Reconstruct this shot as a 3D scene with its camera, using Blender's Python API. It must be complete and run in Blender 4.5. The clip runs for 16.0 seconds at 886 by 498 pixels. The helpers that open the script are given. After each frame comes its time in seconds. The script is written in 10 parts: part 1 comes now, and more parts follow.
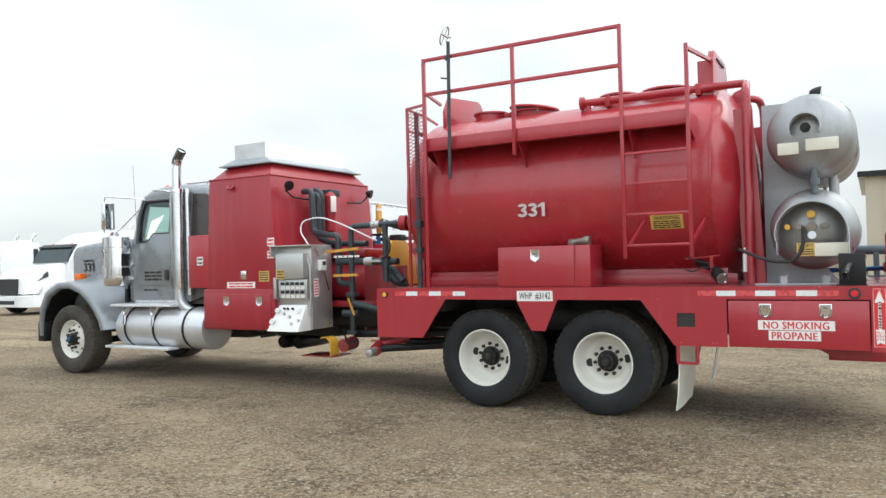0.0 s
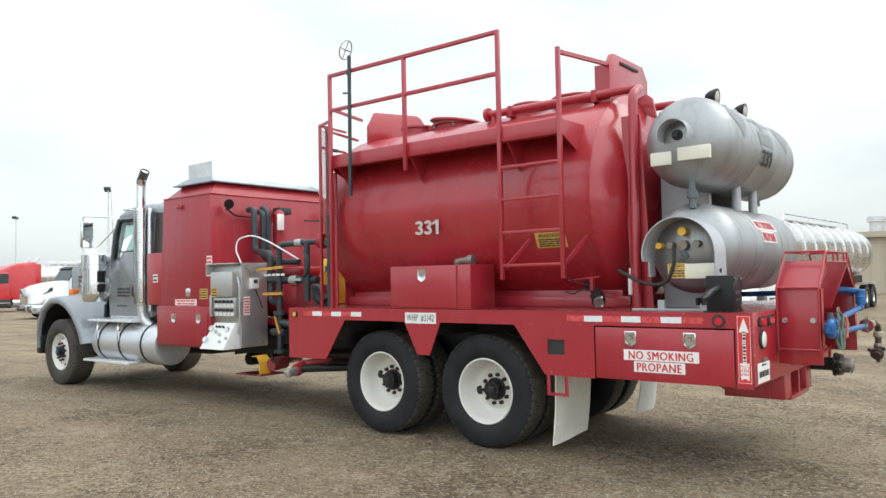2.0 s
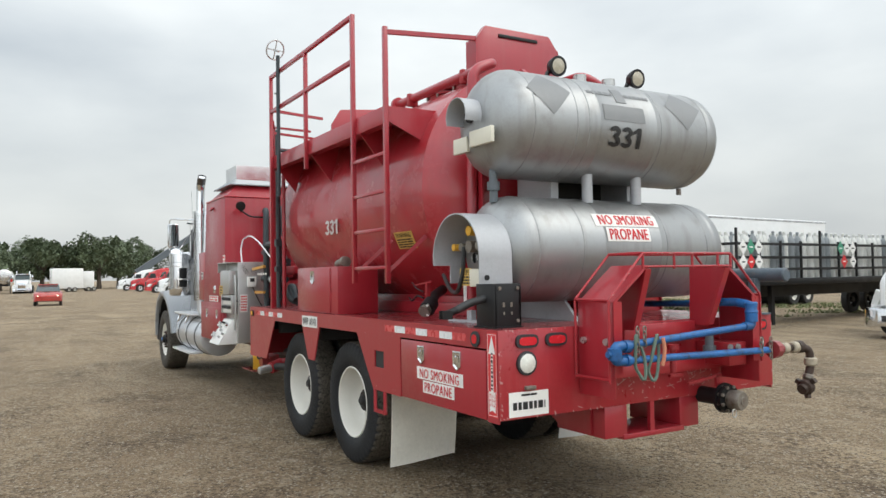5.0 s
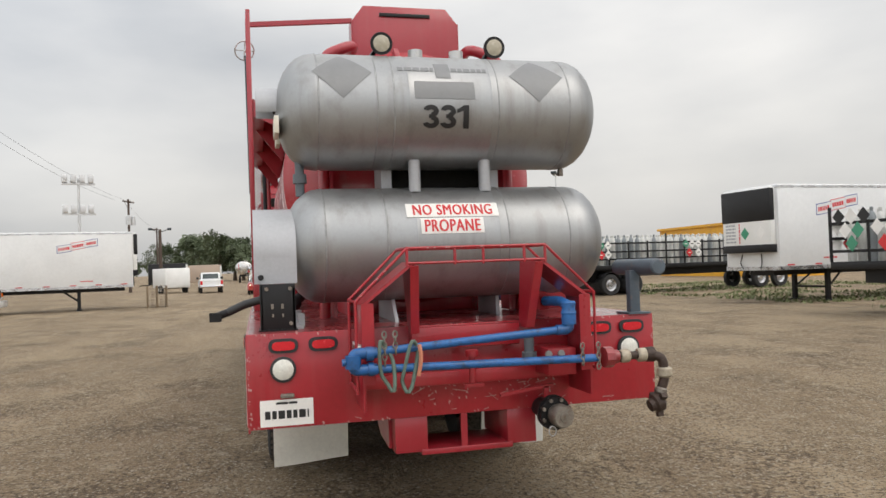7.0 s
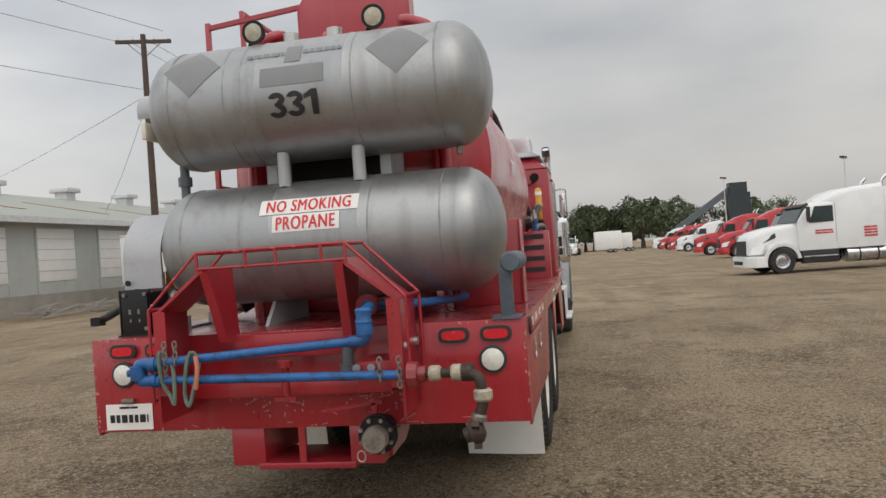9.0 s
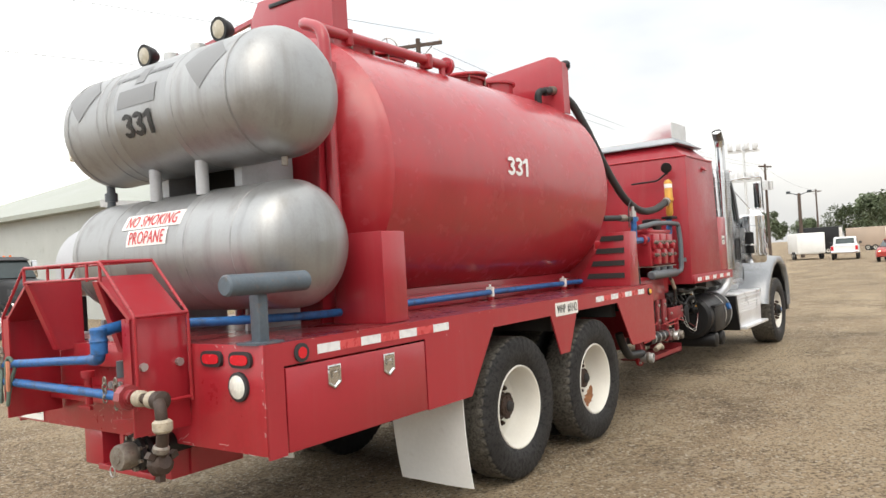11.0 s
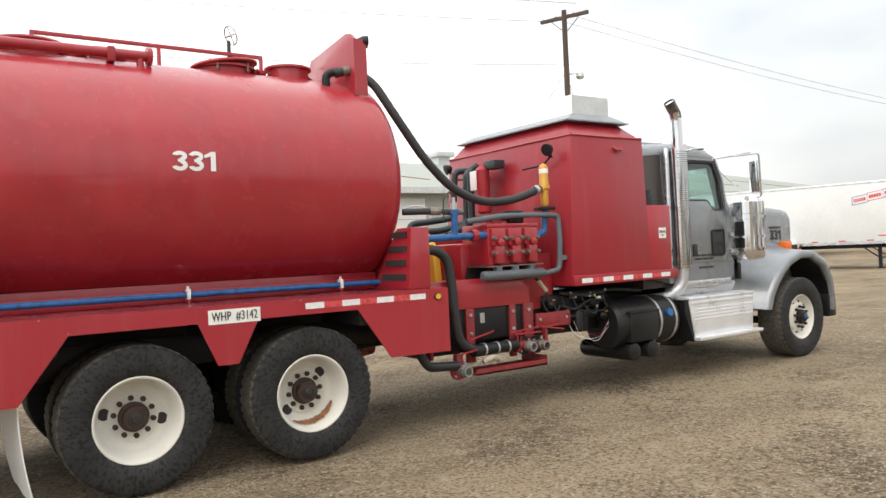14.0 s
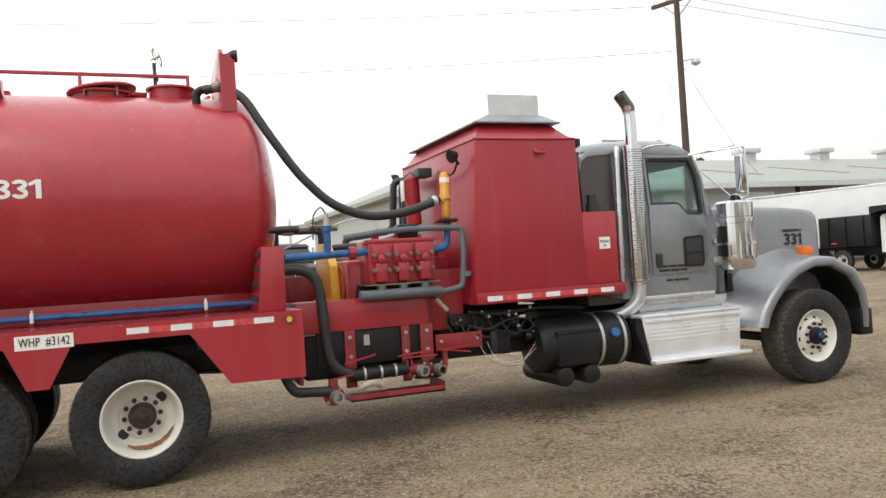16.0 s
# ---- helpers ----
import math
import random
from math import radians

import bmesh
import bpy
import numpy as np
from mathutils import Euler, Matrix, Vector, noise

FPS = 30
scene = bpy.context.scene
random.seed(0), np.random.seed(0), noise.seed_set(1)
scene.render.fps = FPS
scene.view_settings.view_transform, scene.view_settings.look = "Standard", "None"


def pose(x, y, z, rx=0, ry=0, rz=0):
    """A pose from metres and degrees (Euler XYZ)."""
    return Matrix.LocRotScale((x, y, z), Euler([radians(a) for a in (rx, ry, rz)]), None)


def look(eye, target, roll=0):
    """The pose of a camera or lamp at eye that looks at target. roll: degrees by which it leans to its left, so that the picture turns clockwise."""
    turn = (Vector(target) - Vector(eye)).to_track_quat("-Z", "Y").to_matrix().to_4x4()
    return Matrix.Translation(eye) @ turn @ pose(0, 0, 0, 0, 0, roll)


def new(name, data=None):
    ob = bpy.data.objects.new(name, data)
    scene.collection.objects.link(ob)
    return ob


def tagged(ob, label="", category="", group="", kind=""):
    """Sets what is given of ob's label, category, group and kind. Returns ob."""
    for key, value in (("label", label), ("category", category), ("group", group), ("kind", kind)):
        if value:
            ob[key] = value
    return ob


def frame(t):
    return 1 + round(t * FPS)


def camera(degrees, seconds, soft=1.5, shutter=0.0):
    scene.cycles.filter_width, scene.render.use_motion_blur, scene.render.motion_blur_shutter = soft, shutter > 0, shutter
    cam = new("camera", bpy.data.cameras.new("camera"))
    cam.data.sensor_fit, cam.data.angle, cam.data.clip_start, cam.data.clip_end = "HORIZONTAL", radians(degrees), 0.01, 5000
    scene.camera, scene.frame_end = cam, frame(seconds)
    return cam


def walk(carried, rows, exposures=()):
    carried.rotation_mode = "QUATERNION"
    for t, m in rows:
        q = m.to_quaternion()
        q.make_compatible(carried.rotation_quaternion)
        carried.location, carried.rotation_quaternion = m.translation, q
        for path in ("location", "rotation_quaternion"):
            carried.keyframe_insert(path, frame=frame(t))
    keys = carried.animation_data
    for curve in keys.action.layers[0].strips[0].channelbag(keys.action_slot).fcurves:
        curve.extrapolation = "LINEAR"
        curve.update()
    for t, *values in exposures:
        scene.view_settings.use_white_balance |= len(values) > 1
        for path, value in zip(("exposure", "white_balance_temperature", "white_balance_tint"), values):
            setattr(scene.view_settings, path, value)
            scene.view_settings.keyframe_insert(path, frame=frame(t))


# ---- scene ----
cam = camera(60.9, 16.0)
METRES, EYE, TILT, LEAN, TURN = 22.685, 1.656, 0.0, 0.0, 209.7
BASE_X, BASE_Y = 0.09, 8.763  # the truck: rear end at x = 0, front towards +x, its middle on y = 0
ROWS = [
    (0.0, 0.0, 0.0, 0.0, 0.02, 0.83, 1.52),
    (0.5, 0.0291, 0.0012, 0.0001, 1.99, 1.26, 0.95),
    (1.0, 0.0538, 0.0101, 0.0, 3.91, 1.7, 1.14),
    (1.5, 0.0807, 0.0138, 0.0003, 6.56, 2.16, 1.43),
    (2.0, 0.1052, 0.0225, -0.0005, 8.91, 2.22, 1.21),
    (2.5, 0.1313, 0.0286, 0.0, 11.47, 2.3, 0.75),
    (3.0, 0.1538, 0.0426, -0.0005, 13.91, 2.46, 0.8),
    (3.5, 0.1779, 0.0555, -0.0, 16.25, 2.0, 1.13),
    (6.0, 0.3007, 0.1405, 0.0017, 39.19, 1.32, 1.69),
    (6.5, 0.3201, 0.1638, 0.002, 42.43, 0.7, 2.54),
    (7.0, 0.3409, 0.1884, 0.0018, 46.46, 1.25, 2.0),
    (7.5, 0.3549, 0.2169, 0.0021, 52.64, 1.5, 2.54),
    (8.0, 0.3695, 0.246, 0.0021, 59.48, 1.38, 2.19),
    (8.5, 0.3788, 0.2767, 0.0021, 65.05, 0.71, 3.05),
    (11.0, 0.3821, 0.4412, 0.002, 96.39, 0.92, 3.31),
    (11.5, 0.3717, 0.4742, 0.0017, 100.35, 0.72, 2.75),
    (12.0, 0.363, 0.5092, 0.0013, 105.81, 1.53, 4.12),
    (12.5, 0.3465, 0.5376, 0.0022, 109.04, 1.52, 2.74),
    (13.0, 0.3336, 0.5701, 0.0018, 111.84, 1.3, 2.73),
    (13.5, 0.314, 0.6001, 0.0012, 113.16, 0.64, 2.58),
    (14.0, 0.2975, 0.6296, 0.0002, 115.61, 0.24, 2.62),
    (14.5, 0.2774, 0.6551, 0.0008, 118.92, 0.15, 2.92),
    (15.0, 0.2578, 0.6808, 0.0005, 124.04, 0.56, 3.27),
    (15.5, 0.2348, 0.7019, 0.0009, 126.34, 1.45, 3.15),
    (16.0, 0.2116, 0.7239, 0.0015, 129.02, 0.85, 3.48),
]
EXPOSURES = [(0.0, 0.37, 6150, 4), (3.5, 0.30, 6150, 4), (6.0, -0.06, 6500, 8), (7.0, -0.10, 6650, 10), (7.5, -0.32, 6650, 10), (8.0, -0.52, 6650, 10), (8.7, -0.48, 6650, 10), (11.0, 0.46, 6750, 9), (12.5, 0.64, 6700, 9), (13.3, 0.56, 6700, 9), (14.0, 0.34, 6650, 8), (14.5, 0.28, 6650, 8), (16.0, 0.18, 6650, 8)]
walk(cam, [(t, pose(BASE_X, BASE_Y, EYE, TILT, LEAN, TURN) @ pose(METRES * x, METRES * y, METRES * z, 90 + pitch, roll, yaw)) for t, x, y, z, yaw, pitch, roll in ROWS], EXPOSURES)

# ---- world and light ----
world = bpy.data.worlds.new("overcast_sky")
scene.world = world
world.use_nodes = True
wn, wl = world.node_tree.nodes, world.node_tree.links
wn.clear()
w_out, w_bg, sky = wn.new("ShaderNodeOutputWorld"), wn.new("ShaderNodeBackground"), wn.new("ShaderNodeTexSky")
SUN_ELEV, SUN_AZ = 52.0, 222.0  # degrees; azimuth counted from +x towards +y
sky.sky_type, sky.sun_disc = "NISHITA", False
sky.sun_elevation, sky.sun_rotation = radians(SUN_ELEV), radians(90 - SUN_AZ)
sky.air_density, sky.dust_density = 1.2, 4.0
# the cloud deck: soft grey masses over the whole dome
w_tc, w_map = wn.new("ShaderNodeTexCoord"), wn.new("ShaderNodeMapping")
w_map.inputs["Scale"].default_value = (1.0, 1.0, 2.6)
w_n1, w_n2 = wn.new("ShaderNodeTexNoise"), wn.new("ShaderNodeTexNoise")
w_n1.inputs["Scale"].default_value, w_n1.inputs["Detail"].default_value = 1.1, 3
w_n2.inputs["Scale"].default_value, w_n2.inputs["Detail"].default_value = 3.2, 6
w_add, w_ramp = wn.new("ShaderNodeMath"), wn.new("ShaderNodeValToRGB")
w_add.operation = "MULTIPLY_ADD"
w_add.inputs[1].default_value = 0.35
w_ramp.color_ramp.elements[0].position, w_ramp.color_ramp.elements[0].color = 0.50, (0.51, 0.535, 0.57, 1)
w_ramp.color_ramp.elements[1].position, w_ramp.color_ramp.elements[1].color = 0.86, (0.995, 0.985, 0.965, 1)
w_mix, w_sky = wn.new("ShaderNodeMixRGB"), wn.new("ShaderNodeMixRGB")
w_sky.blend_type = "MULTIPLY"
w_sky.inputs[0].default_value = 1.0
w_sky.inputs[2].default_value = (0.10, 0.10, 0.10, 1)
w_mix.inputs[0].default_value = 0.86
wl.new(w_tc.outputs["Generated"], w_map.inputs[0])
wl.new(w_map.outputs[0], w_n1.inputs["Vector"])
wl.new(w_map.outputs[0], w_n2.inputs["Vector"])
wl.new(w_n2.outputs[0], w_add.inputs[0])
wl.new(w_n1.outputs[0], w_add.inputs[2])
wl.new(w_add.outputs[0], w_ramp.inputs[0])
wl.new(sky.outputs[0], w_sky.inputs[1])
wl.new(w_sky.outputs[0], w_mix.inputs[1])
wl.new(w_ramp.outputs[0], w_mix.inputs[2])
# an overcast dome is more than twice as bright overhead as at the horizon
w_sep, w_lift, w_dome = wn.new("ShaderNodeSeparateXYZ"), wn.new("ShaderNodeMath"), wn.new("ShaderNodeMixRGB")
w_lift.operation, w_dome.blend_type = "MULTIPLY_ADD", "MULTIPLY"
w_lift.use_clamp = False
w_lift.inputs[1].default_value = 1.35
w_dome.inputs[0].default_value = 1.0
wl.new(w_tc.outputs["Generated"], w_sep.inputs[0])
w_pos = wn.new("ShaderNodeMath")
w_pos.operation, w_pos.inputs[1].default_value = "MAXIMUM", 0.0
wl.new(w_sep.outputs[2], w_pos.inputs[0])
wl.new(w_pos.outputs[0], w_lift.inputs[0])
# the deck thins out behind the truck and on its driver's side, so that part of the dome is brighter
w_neg, w_side = wn.new("ShaderNodeMath"), wn.new("ShaderNodeMath")
w_neg.operation, w_neg.inputs[1].default_value = "MINIMUM", 0.0
w_side.operation, w_side.inputs[1].default_value, w_side.inputs[2].default_value = "MULTIPLY_ADD", -0.85, 0.86
wl.new(w_sep.outputs[0], w_neg.inputs[0])
wl.new(w_neg.outputs[0], w_side.inputs[0])
wl.new(w_side.outputs[0], w_lift.inputs[2])
w_py, w_fy, w_mul = wn.new("ShaderNodeMath"), wn.new("ShaderNodeMath"), wn.new("ShaderNodeMath")
w_py.operation, w_py.inputs[1].default_value = "MAXIMUM", 0.0
w_fy.operation, w_fy.inputs[1].default_value, w_fy.inputs[2].default_value = "MULTIPLY_ADD", 0.45, 0.93
w_mul.operation = "MULTIPLY"
wl.new(w_sep.outputs[1], w_py.inputs[0])
wl.new(w_py.outputs[0], w_fy.inputs[0])
wl.new(w_lift.outputs[0], w_mul.inputs[0])
wl.new(w_fy.outputs[0], w_mul.inputs[1])
wl.new(w_mix.outputs[0], w_dome.inputs[1])
wl.new(w_mul.outputs[0], w_dome.inputs[2])
wl.new(w_dome.outputs[0], w_bg.inputs[0])
wl.new(w_bg.outputs[0], w_out.inputs[0])
w_bg.inputs[1].default_value = 1.0
sun = new("sun", bpy.data.lights.new("sun", "SUN"))
sun.data.energy, sun.data.angle, sun.data.color = 0.62, radians(40), (1.0, 0.96, 0.9)
saz, sel = radians(SUN_AZ), radians(SUN_ELEV)
sun.matrix_world = look((40 * math.cos(saz) * math.cos(sel), 40 * math.sin(saz) * math.cos(sel), 40 * math.sin(sel)), (0, 0, 0))


# ---- materials ----
def mat(name, col, rough=0.5, metal=0.0, var=0.12, scale=1.6, fine=38.0, bump=0.0, coat=0.0, gloss=0.12, stain=None, amount=0.0, rvar=0.12, streak=0.0, spec=0.5, wet=0.0, run=(0.34, 0.27, 0.24)):
    """A surface with variation at two scales, a fine relief and, if asked for, stains of another colour."""
    m = bpy.data.materials.new(name)
    m.use_nodes = True
    n, l = m.node_tree.nodes, m.node_tree.links
    b = n["Principled BSDF"]
    tc = n.new("ShaderNodeTexCoord")
    big, small = n.new("ShaderNodeTexNoise"), n.new("ShaderNodeTexNoise")
    big.inputs["Scale"].default_value, big.inputs["Detail"].default_value = scale, 5
    small.inputs["Scale"].default_value, small.inputs["Detail"].default_value = fine, 4
    l.new(tc.outputs["Object"], big.inputs["Vector"])
    l.new(tc.outputs["Object"], small.inputs["Vector"])
    ad = n.new("ShaderNodeMath")
    ad.operation = "MULTIPLY_ADD"
    ad.inputs[1].default_value = 0.45
    l.new(small.outputs[0], ad.inputs[0])
    l.new(big.outputs[0], ad.inputs[2])
    ramp = n.new("ShaderNodeValToRGB")
    e = ramp.color_ramp.elements
    e[0].position, e[1].position = 0.45, 1.0
    e[0].color = (*[c * (1 - var) for c in col], 1)
    e[1].color = (*[min(1, c * (1 + var)) for c in col], 1)
    l.new(ad.outputs[0], ramp.inputs[0])
    out = ramp.outputs[0]
    if stain:
        mask, mr, mx = n.new("ShaderNodeTexNoise"), n.new("ShaderNodeMapRange"), n.new("ShaderNodeMixRGB")
        mask.inputs["Scale"].default_value, mask.inputs["Detail"].default_value, mask.inputs["Roughness"].default_value = scale * 2.7, 9, 0.68
        l.new(tc.outputs["Object"], mask.inputs["Vector"])
        mr.inputs[1].default_value, mr.inputs[2].default_value = 0.62 - 0.3 * amount, 0.78 - 0.2 * amount
        mr.inputs[3].default_value, mr.inputs[4].default_value = 0.0, min(1.0, 0.4 + amount)
        l.new(mask.outputs[0], mr.inputs[0])
        l.new(mr.outputs[0], mx.inputs[0])
        l.new(out, mx.inputs[1])
        mx.inputs[2].default_value = (*stain, 1)
        out = mx.outputs[0]
    if streak:
        # thin runs of dried dirt down the steep faces
        mp, sn, sr, sx = n.new("ShaderNodeMapping"), n.new("ShaderNodeTexNoise"), n.new("ShaderNodeMapRange"), n.new("ShaderNodeMixRGB")
        mp.inputs["Scale"].default_value = (9.0, 9.0, 0.55)
        sn.inputs["Scale"].default_value, sn.inputs["Detail"].default_value, sn.inputs["Roughness"].default_value = 1.0, 7, 0.62
        l.new(tc.outputs["Object"], mp.inputs[0])
        l.new(mp.outputs[0], sn.inputs["Vector"])
        sr.inputs[1].default_value, sr.inputs[2].default_value = 0.50, 0.72
        sr.inputs[3].default_value, sr.inputs[4].default_value = 0.0, streak
        l.new(sn.outputs[0], sr.inputs[0])
        l.new(sr.outputs[0], sx.inputs[0])
        l.new(out, sx.inputs[1])
        sx.inputs[2].default_value = (*run, 1)
        out = sx.outputs[0]
    l.new(out, b.inputs["Base Color"])
    rr = n.new("ShaderNodeMapRange")
    rr.inputs[1].default_value, rr.inputs[2].default_value = 0.5, 1.0
    rr.inputs[3].default_value, rr.inputs[4].default_value = max(0.02, rough - rvar), min(1, rough + rvar)
    l.new(ad.outputs[0], rr.inputs[0])
    l.new(rr.outputs[0], b.inputs["Roughness"])
    b.inputs["Metallic"].default_value = metal
    b.inputs["Specular IOR Level"].default_value = spec
    b.inputs["Coat Weight"].default_value = coat
    b.inputs["Coat Roughness"].default_value = gloss
    if wet:
        # drying rain: the clear coat is sharp in some patches and dull in others
        wn_, wr_ = n.new("ShaderNodeTexNoise"), n.new("ShaderNodeMapRange")
        wn_.inputs["Scale"].default_value, wn_.inputs["Detail"].default_value, wn_.inputs["Roughness"].default_value = 4.5, 7, 0.7
        wr_.inputs[1].default_value, wr_.inputs[2].default_value = 0.42, 0.60
        wr_.inputs[3].default_value, wr_.inputs[4].default_value = 0.03, wet
        l.new(tc.outputs["Object"], wn_.inputs["Vector"])
        l.new(wn_.outputs[0], wr_.inputs[0])
        l.new(wr_.outputs[0], b.inputs["Coat Roughness"])
    if bump:
        bp = n.new("ShaderNodeBump")
        bp.inputs["Strength"].default_value, bp.inputs["Distance"].default_value = min(1, bump * 4), bump * 0.05
        l.new(small.outputs[0], bp.inputs["Height"])
        l.new(bp.outputs[0], b.inputs["Normal"])
    return m


def glass(name, col, rough=0.03, transmit=1.0):
    m = bpy.data.materials.new(name)
    m.use_nodes = True
    b = m.node_tree.nodes["Principled BSDF"]
    b.inputs["Base Color"].default_value = (*col, 1)
    b.inputs["Roughness"].default_value = rough
    b.inputs["Transmission Weight"].default_value = transmit
    b.inputs["IOR"].default_value = 1.45
    return m


RED = mat("red_enamel", (0.355, 0.019, 0.031), 0.40, var=0.08, scale=1.1, fine=26, bump=0.015, coat=0.55, gloss=0.14, stain=(0.26, 0.020, 0.032), amount=0.10, streak=0.05, spec=0.45)
RED_TANK = mat("red_tank_enamel", (0.37, 0.017, 0.027), 0.40, var=0.13, scale=2.4, fine=16, bump=0.012, coat=0.65, gloss=0.08, stain=(0.42, 0.045, 0.055), amount=0.14, streak=0.05, spec=0.45, wet=0.30)
RED_HOUSING = mat("dull_red_housing_enamel", (0.31, 0.015, 0.026), 0.46, var=0.10, scale=1.3, fine=22, bump=0.02, coat=0.3, gloss=0.2, stain=(0.22, 0.020, 0.030), amount=0.14, streak=0.06, spec=0.4)
RED_WORN = mat("red_enamel_chipped", (0.36, 0.016, 0.026), 0.38, var=0.15, scale=2.2, fine=40, bump=0.05, coat=0.3, stain=(0.5, 0.36, 0.34), amount=-0.12, streak=0.08)
RED_DARK = mat("red_painted_iron", (0.33, 0.017, 0.025), 0.46, var=0.2, scale=3, fine=30, bump=0.1, stain=(0.14, 0.03, 0.025), amount=0.12, streak=0.1)
RED_GRIMY = mat("grimy_red_paint", (0.25, 0.020, 0.026), 0.5, var=0.25, scale=5, fine=40, bump=0.06, stain=(0.060, 0.035, 0.030), amount=0.22, streak=0.10)
DECK_RED = mat("red_deck_plate", (0.24, 0.03, 0.034), 0.32, var=0.25, scale=3, fine=30, bump=0.06, coat=0.35, stain=(0.14, 0.055, 0.05), amount=0.3, rvar=0.2)
SILVER = mat("aluminium_paint", (0.355, 0.362, 0.366), 0.45, metal=0.78, var=0.12, scale=1.8, fine=60, bump=0.03, stain=(0.27, 0.265, 0.255), amount=0.24, streak=0.42, run=(0.19, 0.175, 0.15))
GREYPLATE = mat("grey_painted_steel", (0.42, 0.43, 0.45), 0.5, metal=0.15, var=0.12, scale=2, fine=50, bump=0.03, stain=(0.3, 0.3, 0.31), amount=0.2)
CABGREY = mat("silver_grey_cab_paint", (0.235, 0.25, 0.268), 0.3, metal=0.3, var=0.06, scale=1.2, fine=200, coat=0.5, stain=(0.19, 0.19, 0.195), amount=0.05, streak=0.05)
# dark grey; the brown tinge puts the red housing's reflection into the colour
CABDARK = mat("dull_grey_cab_rear_reflection_tint", (0.080, 0.070, 0.067), 0.38, metal=0.2, var=0.15, scale=1.5, fine=60, bump=0.03)
CHROME = mat("chrome", (0.72, 0.73, 0.75), 0.1, metal=1.0, var=0.04, rvar=0.05)
ALU = mat("polished_aluminium", (0.62, 0.63, 0.65), 0.28, metal=0.9, var=0.08, scale=3, fine=90, bump=0.02)
STAIN = mat("brushed_stainless", (0.50, 0.50, 0.49), 0.38, metal=0.7, var=0.1, scale=3, fine=70)
GALV = mat("galvanised_sheet", (0.60, 0.61, 0.62), 0.45, metal=0.35, var=0.14, scale=5, fine=30, stain=(0.48, 0.42, 0.35), amount=0.0)
# brighter copy of the galvanised sheet; puts sky glare into the colour
GLARESHEET = mat("glare_bright_sheet", (0.93, 0.93, 0.92), 0.22, metal=1.0, var=0.03, scale=4, fine=30, rvar=0.06)
SKIRTGREY = mat("grey_sheet_flashing", (0.30, 0.32, 0.34), 0.45, metal=0.4, var=0.12, scale=4, fine=40, stain=(0.5, 0.5, 0.5), amount=0.0)
TREAD = mat("bright_tread_plate", (0.78, 0.79, 0.81), 0.36, metal=0.4, var=0.08, scale=3, fine=90, bump=0.03, stain=(0.5, 0.46, 0.42), amount=0.0)
FUELALU = mat("satin_aluminium_tank", (0.62, 0.63, 0.65), 0.38, metal=0.65, var=0.08, scale=3, fine=90, stain=(0.45, 0.43, 0.40), amount=0.05)
LENSDIM = mat("dim_lamp_lens", (0.46, 0.42, 0.33), 0.25, var=0.15, scale=30)
SMOKED = mat("smoke_stained_chrome", (0.16, 0.15, 0.145), 0.34, metal=0.85, var=0.25, scale=9, fine=40, stain=(0.04, 0.036, 0.033), amount=0.2)
# soot in the pipe mouth, black caps, and painted shade for holes
SOOT_AND_HOLES = mat("soot_black_and_hole_shade", (0.022, 0.020, 0.020), 0.7, var=0.3, scale=6)
CREAM = mat("cream_label_plate", (0.72, 0.69, 0.58), 0.5, var=0.06, scale=6, stain=(0.6, 0.55, 0.45), amount=0.0)
STEEL = mat("weathered_steel", (0.24, 0.215, 0.185), 0.5, metal=0.6, var=0.35, scale=14, fine=70, bump=0.1, stain=(0.13, 0.07, 0.04), amount=0.35)
BLACKP = mat("black_painted_steel", (0.012, 0.012, 0.013), 0.44, var=0.3, scale=3, fine=50, bump=0.04, stain=(0.034, 0.031, 0.027), amount=0.06, spec=0.32)
RUBBER = mat("tyre_rubber", (0.034, 0.034, 0.035), 0.60, var=0.5, scale=11, fine=60, bump=0.16, stain=(0.105, 0.098, 0.086), amount=0.26, spec=0.3)
HOSE = mat("black_rubber_hose", (0.024, 0.024, 0.025), 0.5, var=0.25, scale=6, fine=80, bump=0.08)
# dark parts; also painted shade for gaps, slots and the square hole
DARKGAP = mat("dark_parts_and_gap_shade", (0.028, 0.027, 0.026), 0.8, var=0.4, scale=4, fine=40, bump=0.1)
RIMWHITE = mat("white_wheel_paint", (0.68, 0.66, 0.60), 0.42, var=0.06, scale=5, fine=60, bump=0.02, stain=(0.40, 0.33, 0.24), amount=-0.03)
RUST = mat("rust", (0.25, 0.105, 0.045), 0.8, var=0.45, scale=16, fine=60, bump=0.12, stain=(0.46, 0.33, 0.21), amount=0.25)
BLUE = mat("blue_pipe_paint", (0.018, 0.115, 0.33), 0.42, var=0.25, scale=5, fine=50, bump=0.06, stain=(0.020, 0.022, 0.026), amount=0.42)
PIPEGREY = mat("dark_teal_pipe_paint", (0.026, 0.036, 0.042), 0.42, var=0.3, scale=5, fine=50, bump=0.05, stain=(0.06, 0.055, 0.05), amount=0.05)
PUMPGREY = mat("grey_pipe_paint", (0.105, 0.122, 0.138), 0.45, var=0.2, scale=5, fine=50, bump=0.05)
YELLOW = mat("yellow_paint", (0.78, 0.44, 0.045), 0.45, var=0.12, scale=4, fine=50, bump=0.03, stain=(0.40, 0.26, 0.07), amount=0.05)
BRASS = mat("brass_paint", (0.58, 0.30, 0.05), 0.42, metal=0.2, var=0.2, scale=8, fine=60, bump=0.05)
